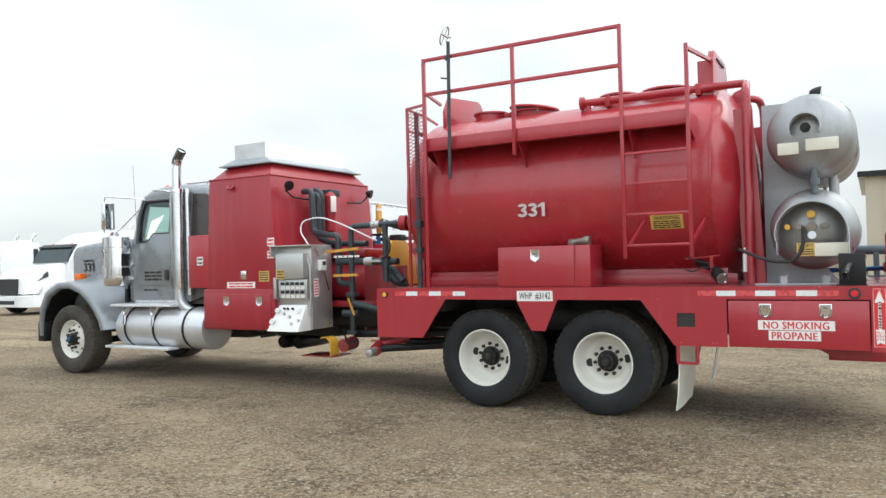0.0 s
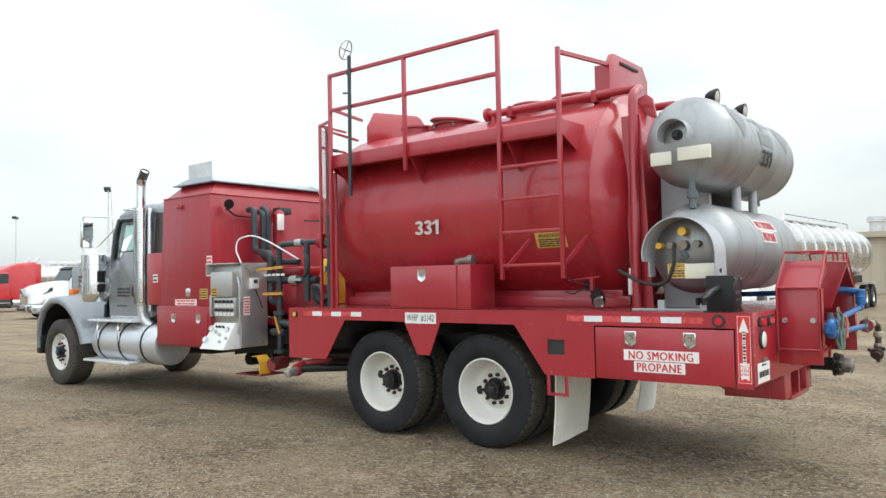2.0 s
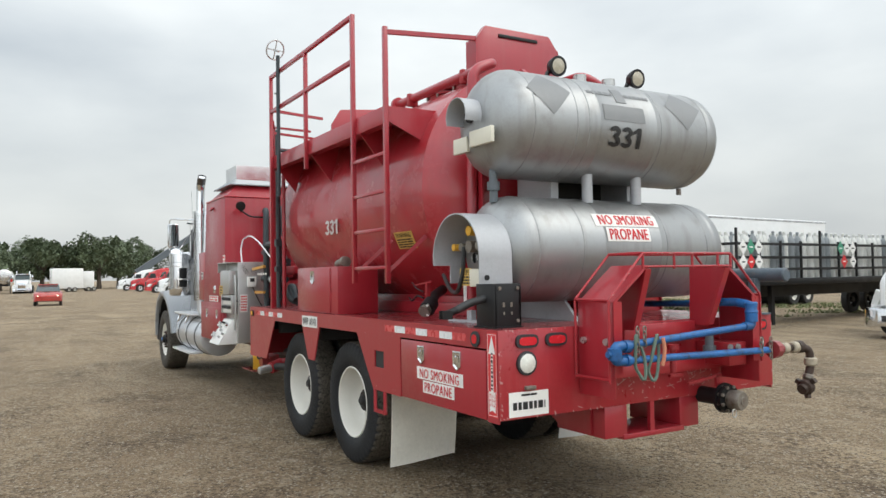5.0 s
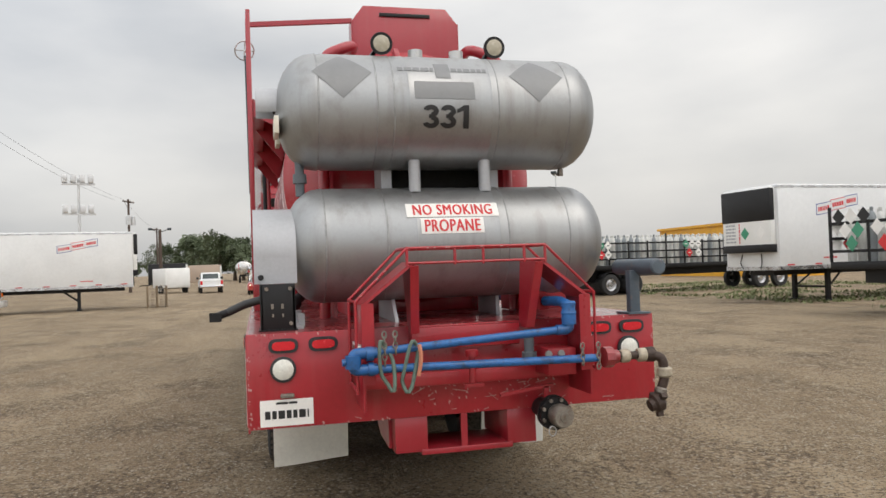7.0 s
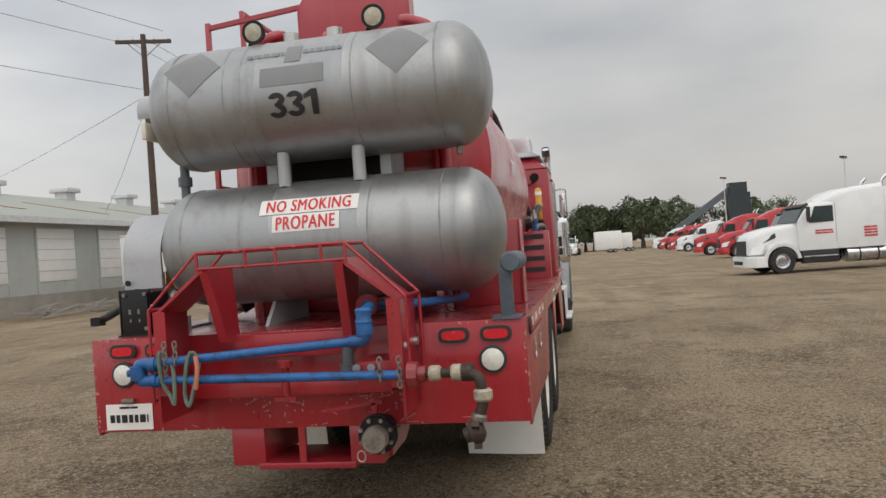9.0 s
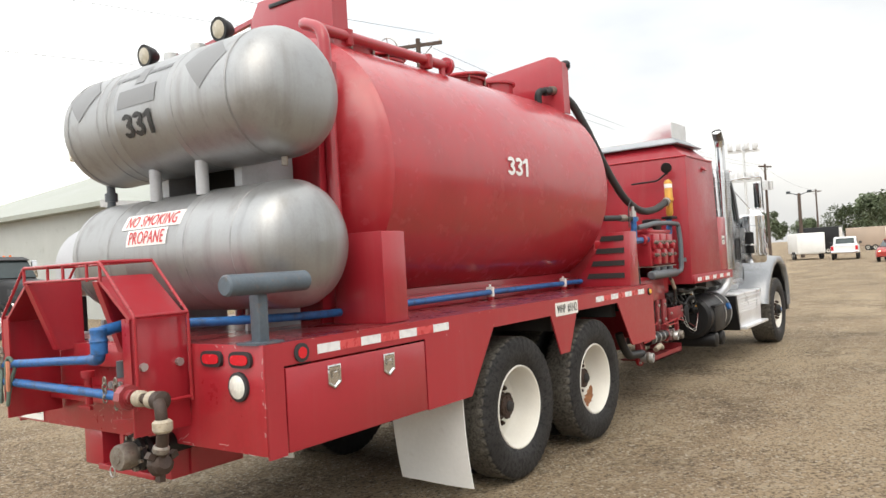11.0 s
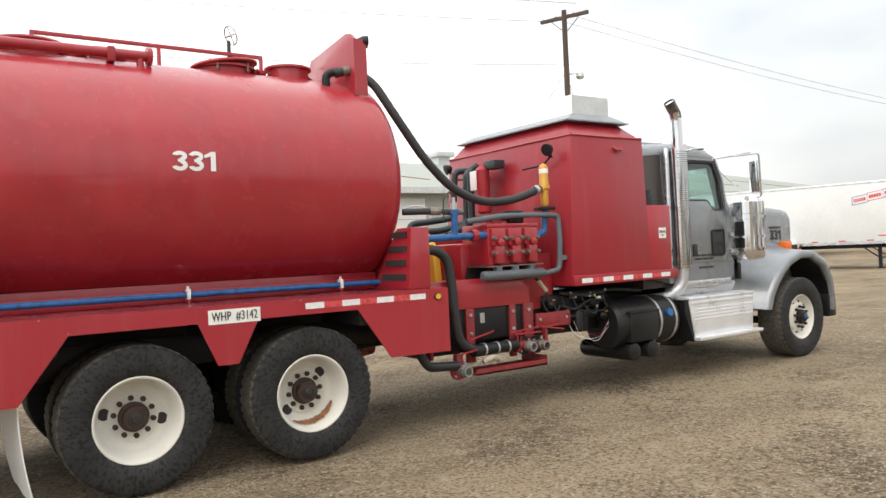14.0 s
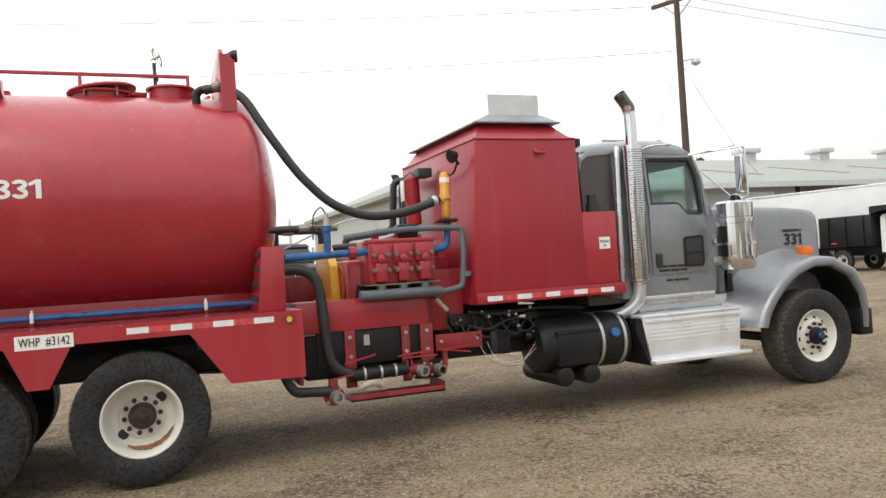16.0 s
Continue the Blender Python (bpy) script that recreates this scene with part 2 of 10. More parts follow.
WHITE = mat("white_paint", (0.78, 0.78, 0.76), 0.4, var=0.05, scale=2, fine=50, stain=(0.6, 0.57, 0.52), amount=-0.03)
SIGNWHITE = mat("white_sticker", (0.80, 0.79, 0.76), 0.45, var=0.05, scale=5, fine=60, stain=(0.6, 0.57, 0.54), amount=-0.04)
SIGNRED = mat("red_print", (0.62, 0.03, 0.035), 0.45, var=0.08, scale=6)
SIGNYEL = mat("yellow_sticker", (0.64, 0.42, 0.10), 0.5, var=0.1, scale=8)
PRINT = mat("black_print", (0.015, 0.015, 0.016), 0.5, var=0.1)
NUMWHITE = mat("white_number_vinyl", (0.80, 0.80, 0.80), 0.4, var=0.04)
NUMGREY = mat("faded_number_vinyl", (0.52, 0.47, 0.46), 0.45, var=0.08)
TAPEW = mat("silver_reflective_tape", (0.74, 0.75, 0.76), 0.3, var=0.05, scale=20)
TAPER = mat("red_reflective_tape", (0.58, 0.075, 0.08), 0.3, var=0.12, scale=20)
AMBER = mat("amber_lens", (0.80, 0.16, 0.015), 0.25, var=0.05)
LENSRED = mat("red_lens", (0.60, 0.02, 0.03), 0.22, var=0.1, scale=30)
LENSW = mat("clear_lens", (0.72, 0.72, 0.66), 0.22, var=0.12, scale=40, fine=160)
CABGLASS = glass("tinted_cab_glass", (0.62, 0.78, 0.74))
MIRROR = mat("mirror_glass", (0.85, 0.86, 0.86), 0.03, metal=1.0, var=0.01, rvar=0.01)
SEAT = mat("dark_cab_trim", (0.03, 0.03, 0.033), 0.7, var=0.2, scale=5)
FLAPW = mat("cream_mudflap", (0.80, 0.77, 0.68), 0.5, var=0.12, scale=3, fine=40, bump=0.04, stain=(0.56, 0.50, 0.41), amount=0.12)
WOOD = mat("weathered_pole_wood", (0.085, 0.06, 0.048), 0.85, var=0.3, scale=5, fine=60, bump=0.2)


# ---- shape helpers ----
class Shape:
    """Collects simple solids in one bmesh."""

    def __init__(self):
        self.bm = bmesh.new()

    def _faces(self, vs, faces):
        vs = [self.bm.verts.new(v) for v in vs]
        return [self.bm.faces.new([vs[i] for i in f]) for f in faces]

    def _bevel(self, faces, b, seg=2):
        edges = {e for f in faces for e in f.edges}
        bmesh.ops.bevel(self.bm, geom=list(edges), offset=b, offset_type="OFFSET", segments=seg, profile=0.5, affect="EDGES", clamp_overlap=True)

    def box(self, x0, x1, y0, y1, z0, z1, b=0.0, seg=2):
        vs = [(x, y, z) for z in (z0, z1) for y in (y0, y1) for x in (x0, x1)]
        fs = self._faces(vs, [(0, 2, 3, 1), (4, 5, 7, 6), (0, 1, 5, 4), (2, 6, 7, 3), (0, 4, 6, 2), (1, 3, 7, 5)])
        if b:
            self._bevel(fs, b, seg)
        return self

    def hexa(self, low, high, b=0.0):
        """A solid between two four-cornered faces."""
        fs = self._faces([*low, *high], [(3, 2, 1, 0), (4, 5, 6, 7), (0, 1, 5, 4), (1, 2, 6, 5), (2, 3, 7, 6), (3, 0, 4, 7)])
        if b:
            self._bevel(fs, b)
        return self

    def prism(self, poly, axis, a, b, bevel=0.0, seg=2):
        """A polygon in the two other axes, drawn out from a to b along axis."""
        put = {"x": lambda p, w: (w, p[0], p[1]), "y": lambda p, w: (p[0], w, p[1]), "z": lambda p, w: (p[0], p[1], w)}[axis]
        n = len(poly)
        vs = [put(p, a) for p in poly] + [put(p, b) for p in poly]
        fs = self._faces(vs, [tuple(range(n)), tuple(range(2 * n - 1, n - 1, -1))] + [(i, n + i, n + (i + 1) % n, (i + 1) % n) for i in range(n)])
        if bevel:
            self._bevel(fs, bevel, seg)
        return self

    def rings(self, rings, closed=True, caps=True):
        """A skin over rings of points."""
        rows = [[self.bm.verts.new(p) for p in r] for r in rings]
        n = len(rows[0])
        for a, b in zip(rows, rows[1:]):
            for i in range(n if closed else n - 1):
                j = (i + 1) % n
                self.bm.faces.new((a[i], a[j], b[j], b[i]))
        if caps and closed:
            self.bm.faces.new(rows[0][::-1])
            self.bm.faces.new(rows[-1])
        return self

    def lathe(self, prof, origin, axis, n=24, caps=True, wave=None):
        """A profile of (along, radius) turned about an axis through origin."""
        ax = Vector(axis).normalized()
        u = ax.orthogonal().normalized()
        v = ax.cross(u)
        o = Vector(origin)
        rings = []
        for k, (s, r) in enumerate(prof):
            ring = []
            for i in range(n):
                a = 2 * math.pi * i / n
                rr = r + (wave(k, i) if wave else 0)
                ring.append(o + ax * s + (u * math.cos(a) + v * math.sin(a)) * max(rr, 0.0005))
            rings.append(ring)
        return self.rings(rings, True, caps)

    def cyl(self, p, q, r, r2=None, n=16, caps=True):
        p, q = Vector(p), Vector(q)
        return self.lathe([(0, r), ((q - p).length, r if r2 is None else r2)], p, q - p, n, caps)

    def tube(self, pts, r, n=10, bend=0.0, caps=True):
        """A pipe along points, with its corners rounded by bend."""
        pts = [Vector(p) for p in pts]
        path = [pts[0]]
        for a, c, b in zip(pts, pts[1:], pts[2:]):
            d = min(bend, 0.48 * (a - c).length, 0.48 * (b - c).length)
            if d < 1e-4:
                path.append(c)
                continue
            s, e = c + (a - c).normalized() * d, c + (b - c).normalized() * d
            for k in range(7):
                t = k / 6
                path.append(s * (1 - t) ** 2 + c * 2 * t * (1 - t) + e * t * t)
        path.append(pts[-1])
        d = (path[1] - path[0]).normalized()
        u = d.orthogonal().normalized()
        rings = []
        for i, p in enumerate(path):
            t = (path[min(i + 1, len(path) - 1)] - path[max(i - 1, 0)]).normalized()
            u = (u - t * u.dot(t)).normalized()
            v = t.cross(u)
            rings.append([p + (u * math.cos(2 * math.pi * k / n) + v * math.sin(2 * math.pi * k / n)) * r for k in range(n)])
        return self.rings(rings, True, caps)

    def bar(self, p, q, w, h=None, up=(0, 0, 1)):
        """A square bar from p to q."""
        p, q, h = Vector(p), Vector(q), h or w
        d = (q - p).normalized()
        s = d.cross(Vector(up))
        s = (d.orthogonal() if s.length < 1e-3 else s).normalized()
        t = s.cross(d)
        quad = lambda o: [o + s * (a * w / 2) + t * (b * h / 2) for a, b in ((-1, -1), (1, -1), (1, 1), (-1, 1))]
        return self.hexa(quad(p), quad(q))

    def arc(self, centre, axis, r0, r1, a0, a1, w0, w1, n=16):
        """A curved band: radii r0 to r1, angles a0 to a1 in degrees, from w0 to w1 along axis x, y or z."""
        put = {"x": lambda a, b, w: (w, a, b), "y": lambda a, b, w: (a, w, b), "z": lambda a, b, w: (a, b, w)}[axis]
        rings = []
        for i in range(n + 1):
            t = radians(a0 + (a1 - a0) * i / n)
            c, s = math.cos(t), math.sin(t)
            rings.append([put(centre[0] + r * c, centre[1] + r * s, w) for r, w in ((r0, w0), (r1, w0), (r1, w1), (r0, w1))])
        return self.rings(rings)

    def move(self, m):
        self.bm.transform(m)
        return self

    def mesh(self, name, material, angle=34):
        bmesh.ops.recalc_face_normals(self.bm, faces=self.bm.faces)
        me = bpy.data.meshes.new(name)
        self.bm.to_mesh(me)
        self.bm.free()
        for p in me.polygons:
            p.use_smooth = True
        me.set_sharp_from_angle(angle=radians(angle))
        me.materials.append(material)
        return me


def part(name, shape, material, parent, label="", m=None, angle=34):
    """Links a shape, or a mesh made before, as one mesh object under a thing or a part."""
    me = shape if isinstance(shape, bpy.types.Mesh) else shape.mesh(name, material, angle)
    ob = new(name, me)
    ob.parent = parent
    if m is not None:
        ob.matrix_basis = m
    return tagged(ob, label) if label else ob


def thing(name, label, category, m=None, group="", kind=""):
    ob = new(name)
    ob.empty_display_size = 0.2
    if m is not None:
        ob.matrix_basis = m
    return tagged(ob, label, category, group, kind)


def solid(name, shape, material, label, category="", kind="", group="", angle=34):
    """A thing that is a single mesh."""
    return tagged(new(name, shape.mesh(name, material, angle)), label, category, group, kind)


def flat(o, right, up):
    """A mapping of (u, v, w) on a flat face: w stands off it."""
    o, r, u = Vector(o), Vector(right).normalized(), Vector(up).normalized()
    nrm = r.cross(u)
    return lambda a, b, w: o + r * a + u * b + nrm * w


def on_cyl(o, right, up, radius):
    """The same on a cylinder about an axis along right: o is the middle, on its surface."""
    o, r, u = Vector(o), Vector(right).normalized(), Vector(up).normalized()
    nrm = r.cross(u)
    c = o - nrm * radius
    return lambda a, b, w: c + r * a + (nrm * math.cos(b / radius) + u * math.sin(b / radius)) * (radius + w)


def panel(f, u0, u1, v0, v1, w=0.004, nv=1, base=0.0005):
    """A thin sheet laid on a mapped face."""
    s = Shape()
    rows = []
    for i in range(nv + 1):
        v = v0 + (v1 - v0) * i / nv
        rows.append([f(u0, v, base), f(u1, v, base), f(u1, v, w), f(u0, v, w)])
    return s.rings(rows)


def words(body, f, width, height, w=0.006, bold=0.0):
    """Letters as a mesh of the given width and cap height about the middle of a mapped face."""
    cu = bpy.data.curves.new("letters", "FONT")
    cu.space_character = 1.0 + 3.4 * bold
    cu.body, cu.align_x, cu.align_y, cu.resolution_u = body, "LEFT", "BOTTOM_BASELINE", 3
    ob = bpy.data.objects.new("letters", cu)
    scene.collection.objects.link(ob)
    bpy.context.view_layer.update()
    me = bpy.data.meshes.new_from_object(ob.evaluated_get(bpy.context.evaluated_depsgraph_get()))
    bpy.data.objects.remove(ob)
    bpy.data.curves.remove(cu)
    s = Shape()
    s.bm.from_mesh(me)
    bpy.data.meshes.remove(me)
    # bold strokes: the outline laid down three times, a little apart
    first = s.bm.faces[:]
    for shift_x in (-1, 1) if bold else ():
        twin = bmesh.ops.duplicate(s.bm, geom=first)["geom"]
        for v in twin:
            if isinstance(v, bmesh.types.BMVert):
                v.co.x += shift_x * bold * 1.1
                v.co.z += shift_x * 0.03
    xs, ys = [v.co.x for v in s.bm.verts], [v.co.y for v in s.bm.verts]
    for k in range(1, 7):
        y = min(ys) + (max(ys) - min(ys)) * k / 7
        bmesh.ops.bisect_plane(s.bm, geom=s.bm.verts[:] + s.bm.edges[:] + s.bm.faces[:], plane_co=(0, y, 0), plane_no=(0, 1, 0))
    x0, x1, y0, y1 = min(xs), max(xs), min(ys), max(ys)
    for v in s.bm.verts:
        v.co = f(((v.co.x - x0) / (x1 - x0) - 0.5) * width, ((v.co.y - y0) / (y1 - y0) - 0.5) * height, w + 0.03 * v.co.z)
    return s


def heavy_331(f, width, height, w=0.006):
    """The number 331 in heavy block figures about the middle of a mapped face."""
    s = Shape()
    cw = width / 2.82
    st = 0.225 * height

    def quad_strip(pts):
        rows = [[f(*p, w) for p in pair] for pair in pts]
        s.rings(rows, closed=False)

    for k in range(2):
        x0 = -width / 2 + k * cw * 1.04
        cx = x0 + cw * 0.5
        for cy, ry, a0, a1 in ((0.235, 0.265, 165, -85), (-0.215, 0.285, 85, -165)):
            rx = cw * (0.47 if cy > 0 else 0.5)
            pairs = []
            for i in range(17):
                a = radians(a0 + (a1 - a0) * i / 16)
                ca, sa = math.cos(a), math.sin(a)
                pairs.append(((cx + ca * rx, cy * height + sa * ry * height), (cx + ca * (rx - st), cy * height + sa * (ry * height - st * 0.9))))
            quad_strip(pairs)
        quad_strip([((cx - cw * 0.12, 0.10 * height), (cx - cw * 0.12, -0.06 * height)), ((cx + cw * 0.18, 0.10 * height), (cx + cw * 0.18, -0.06 * height))])
    x0 = width / 2 - cw * 0.74
    n = 6
    quad_strip([((x0 + cw * 0.40, height * (i / n - 0.5)), (x0 + cw * 0.74, height * (i / n - 0.5))) for i in range(n + 1)])
    quad_strip([((x0, height * 0.16), (x0, height * 0.32)), ((x0 + cw * 0.25, height * 0.22), (x0 + cw * 0.22, height * 0.40)), ((x0 + cw * 0.40, height * 0.27), (x0 + cw * 0.42, height * 0.5))])
    return s


def bars(f, u0, u1, v0, v1, rows, w=0.006, seed=1, words_per=4):
    """Lines of unreadable writing as plain bars."""
    rnd = random.Random(seed)
    s = Shape()
    h = (v1 - v0) / rows
    for i in range(rows):
        u = u0
        while u < u1 - 0.02 * (u1 - u0):
            e = min(u1, u + (u1 - u0) * rnd.uniform(0.5, 1.5) / words_per)
            a, b = v1 - h * (i + 0.8), v1 - h * (i + 0.25)
            s._faces([f(u, a, w), f(e, a, w), f(e, b, w), f(u, b, w)], [(0, 1, 2, 3)])
            u = e + (u1 - u0) * 0.04
    return s


# ---- the ground ----
def ground_material():
    m = bpy.data.materials.new("packed_dirt_and_gravel")
    m.use_nodes = True
    n, l = m.node_tree.nodes, m.node_tree.links
    b = n["Principled BSDF"]
    tc = n.new("ShaderNodeTexCoord")

    def noise_tex(scale, detail, rough=0.55, vec=None):
        t = n.new("ShaderNodeTexNoise")
        t.inputs["Scale"].default_value, t.inputs["Detail"].default_value, t.inputs["Roughness"].default_value = scale, detail, rough
        l.new(vec or tc.outputs["Object"], t.inputs["Vector"])
        return t.outputs[0]

    def mixed(fac, a, b2, f0, f1):
        mr, mx = n.new("ShaderNodeMapRange"), n.new("ShaderNodeMixRGB")
        mr.inputs[1].default_value, mr.inputs[2].default_value = f0, f1
        l.new(fac, mr.inputs[0])
        l.new(mr.outputs[0], mx.inputs[0])
        for k, c in ((1, a), (2, b2)):
            if isinstance(c, tuple):
                mx.inputs[k].default_value = (*c, 1)
            else:
                l.new(c, mx.inputs[k])
        return mx.outputs[0]

    stretch = n.new("ShaderNodeMapping")
    stretch.inputs["Rotation"].default_value = (0, 0, radians(14))
    stretch.inputs["Scale"].default_value = (0.16, 1.0, 1.0)
    l.new(tc.outputs["Object"], stretch.inputs[0])
    tracks = noise_tex(0.9, 5, 0.6, stretch.outputs[0])
    broad = noise_tex(0.16, 5)
    clods = noise_tex(4.0, 7, 0.66)
    grit = noise_tex(34, 5, 0.7)
    vor = n.new("ShaderNodeTexVoronoi")
    vor.inputs["Scale"].default_value = 55
    l.new(tc.outputs["Object"], vor.inputs["Vector"])
    clumps = noise_tex(19, 8, 0.76)
    patches = noise_tex(0.6, 6, 0.62)
    fine_dirt = noise_tex(70, 4, 0.7)
    c = mixed(broad, (0.274, 0.200, 0.122), (0.392, 0.302, 0.195), 0.38, 0.62)
    c = mixed(tracks, (0.246, 0.183, 0.114), c, 0.36, 0.58)
    scatter = n.new("ShaderNodeMath")
    scatter.operation = "MULTIPLY_ADD"
    scatter.inputs[1].default_value = 0.62
    l.new(patches, scatter.inputs[0])
    l.new(clumps, scatter.inputs[2])
    c = mixed(scatter.outputs[0], (0.112, 0.079, 0.049), c, 0.71, 0.80)
    c = mixed(clods, c, (0.419, 0.347, 0.245), 0.52, 0.74)
    c = mixed(grit, (0.092, 0.068, 0.045), c, 0.37, 0.50)
    c = mixed(fine_dirt, c, (0.50, 0.415, 0.305), 0.60, 0.70)
    sep = n.new("ShaderNodeSeparateColor")
    l.new(vor.outputs["Color"], sep.inputs[0])
    c = mixed(sep.outputs[0], c, (0.44, 0.385, 0.30), 0.88, 0.97)
    l.new(c, b.inputs["Base Color"])
    b.inputs["Roughness"].default_value = 0.88
    b.inputs["Specular IOR Level"].default_value = 0.25
    add = n.new("ShaderNodeMath")
    add.operation = "MULTIPLY_ADD"
    add.inputs[1].default_value = 0.5
    l.new(grit, add.inputs[0])
    l.new(clods, add.inputs[2])
    bp = n.new("ShaderNodeBump")
    bp.inputs["Strength"].default_value, bp.inputs["Distance"].default_value = 1.0, 0.07
    l.new(add.outputs[0], bp.inputs["Height"])
    l.new(bp.outputs[0], b.inputs["Normal"])
    return m


DIRT = ground_material()


def build_ground():
    """One sheet, dense near the truck and coarse towards the horizon, with shallow ruts."""
    def steps(lo, hi, near0, near1, step):
        vals = list(np.arange(near0, near1 + 0.01, step))
        d = step
        while vals[-1] < hi:
            d *= 1.45
            vals.append(vals[-1] + d)
        d = step
        while vals[0] > lo:
            d *= 1.45
            vals.insert(0, vals[0] - d)
        return vals
    xs, ys = steps(-900, 1800, -8, 18, 0.22), steps(-1100, 1100, -11, 12, 0.22)
    verts, faces = [], []
    for x in xs:
        for y in ys:
            near = max(0.0, 1 - max(0, abs(x - 5) - 12) / 6) * max(0.0, 1 - max(0, abs(y) - 10) / 5)
            h = 0.022 * noise.noise((x * 0.5, y * 0.5, 1.7)) + 0.016 * noise.noise((x * 1.9, y * 1.9, 4.2)) - 0.012
            verts.append((x, y, h * near))
    ny = len(ys)
    for i in range(len(xs) - 1):
        for j in range(ny - 1):
            a = i * ny + j
            faces.append((a, a + ny, a + ny + 1, a + 1))
    me = bpy.data.meshes.new("ground")
    me.from_pydata(verts, [], faces)
    me.polygons.foreach_set("use_smooth", [True] * len(faces))
    me.materials.append(DIRT)
    tagged(new("ground", me), "packed brown dirt and gravel yard with faint tyre tracks", "ground", kind="structure")


build_ground()

# ---- the tank truck ----
truck = thing("tank_truck", "red heater tank truck with silver cab and propane tanks", "truck")
TANK_Z, TANK_R, TANK_SQ = 2.40, 1.03, 0.97  # middle height, radius, how much narrower than high


def skirt(side):
    """The side panel of the bed with its wheel arches: one outline with a locker opening and a square hole."""
    y0, y1 = (1.283, 1.295) if side > 0 else (-1.295, -1.283)
    out = [(5.28, 1.335), (5.28, 0.752), (4.65, 0.762), (4.34, 1.205), (3.46, 1.205), (3.29, 0.875), (3.13, 0.875), (2.985, 1.205), (2.11, 1.205), (1.79, 0.765)]
    if side > 0:
        out += [(1.76, 0.765), (1.76, 1.082), (1.59, 1.082), (1.59, 0.948), (1.7599, 0.948), (1.7599, 0.765)]
    out += [(1.30, 0.765), (1.30, 1.215), (0.12, 1.215), (0.12, 0.765), (0.0, 0.765), (0.0, 1.335)]
    return Shape().prism(out, "y", y0, y1)


bed = part("bed", Shape().box(0.0, 5.28, -1.283, 1.283, 1.318, 1.335).box(0.02, 5.27, -1.28, -1.2, 1.215, 1.316).box(0.02, 5.27, 1.2, 1.28, 1.215, 1.316), DECK_RED, truck, "red deck plate with worn paint")
part("side_panel", skirt(1), RED, bed)
part("side_panel", skirt(-1), RED, bed)
for y0, y1 in ((-1.283, -0.6), (0.6, 1.283)):
    part("front_panel", Shape().box(5.262, 5.28, y0, y1, 0.76, 1.318), RED, bed)
# rear panel with the recess of the hose stand and the hitch pocket
part("rear_panel", Shape().box(-0.012, 0.0, -1.295, 1.295, 0.785, 1.336, 0.003), RED_WORN, bed, "red rear panel with scraped paint")
part("hitch_block", Shape().box(0.0, 0.5, 0.24, 0.44, 0.57, 0.785, 0.004), RED, bed)
part("hitch_block", Shape().box(0.0, 0.5, -0.46, -0.27, 0.57, 0.785, 0.004), RED, bed)
part("hitch_sill", Shape().box(-0.01, 0.4, -0.30, 0.28, 0.55, 0.585, 0.004), RED, bed)
part("hitch_post", Shape().box(-0.008, 0.02, -0.01, 0.03, 0.585, 0.785), RED, bed)
for gy in (0.442, -0.48):
    part("rear_gusset", Shape().prism([(0.12, 0.765), (0.75, 0.765), (0.45, 0.60), (0.12, 0.58)], "y", gy, gy + 0.018), RED, bed)
for sd in (1, -1):  # the tool lockers let into both sides
    yo = lambda d: sd * (1.283 + d)
    a, b = sorted((yo(-0.45), yo(-0.40)))
    body = part("locker", Shape().box(0.125, 1.295, a, b, 0.77, 1.21), RED_DARK, bed)
    a, b = sorted((yo(-0.01), yo(0.012)))
    door = part("locker_door", Shape().box(0.132, 1.288, a, b, 0.772, 1.203, 0.004), RED, body)
    a, b = sorted((yo(0.0125), yo(0.015)))
    for lx in ((0.965, 0.47) if sd > 0 else (0.93, 0.47)):
        f = flat((lx, yo(0.0125), 1.115), (-sd, 0, 0), (0, 0, 1))
        lt = Shape()
        ring = [(-0.05, 0.06), (0.05, 0.06), (0.05, -0.04), (0.0, -0.072), (-0.05, -0.04)]
        lt.rings([[f(u, v, 0.0) for u, v in ring], [f(u, v, 0.009) for u, v in ring], [f(u * 0.86, v * 0.86, 0.012) for u, v in ring], [f(u * 0.74, v * 0.74, 0.002) for u, v in ring]])
        lt.rings([[f(-0.018, -0.01, 0.003), f(0.018, -0.01, 0.003), f(0.018, 0.03, 0.003), f(-0.018, 0.03, 0.003)], [f(-0.012, -0.006, 0.016), f(0.012, -0.006, 0.016), f(0.012, 0.02, 0.016), f(-0.012, 0.02, 0.016)]])
        part("latch", lt, CHROME, door, "chrome paddle latch")
# dark block behind the square hole, in place of the shade inside
part("pocket", Shape().box(1.575, 1.775, 1.15, 1.282, 0.935, 1.095), DARKGAP, bed)
# chassis below the deck
part("frame_rail", Shape().box(-0.0, 12.0, 0.36, 0.44, 0.80, 1.06, 0.006), BLACKP, truck)
part("frame_rail", Shape().box(-0.0, 12.0, -0.44, -0.36, 0.80, 1.06, 0.006), BLACKP, truck)
# added dark fill that keeps sky light out of the gap under the deck
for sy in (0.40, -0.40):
    part("deck_gap_fill", Shape().box(0.4, 5.2, sy - 0.04, sy + 0.04, 1.062, 1.31), DARKGAP, truck)
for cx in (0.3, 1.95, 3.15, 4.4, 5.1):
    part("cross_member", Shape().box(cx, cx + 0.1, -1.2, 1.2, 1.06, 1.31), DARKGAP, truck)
for ax in (2.565, 3.94):
    part("drive_axle", Shape().cyl((ax, -1.0, 0.55), (ax, 1.0, 0.55), 0.09).lathe([(-0.26, 0.08), (-0.16, 0.19), (0, 0.24), (0.16, 0.19), (0.26, 0.08)], (ax, 0, 0.55), (1, 0, 0), 18), BLACKP, truck)
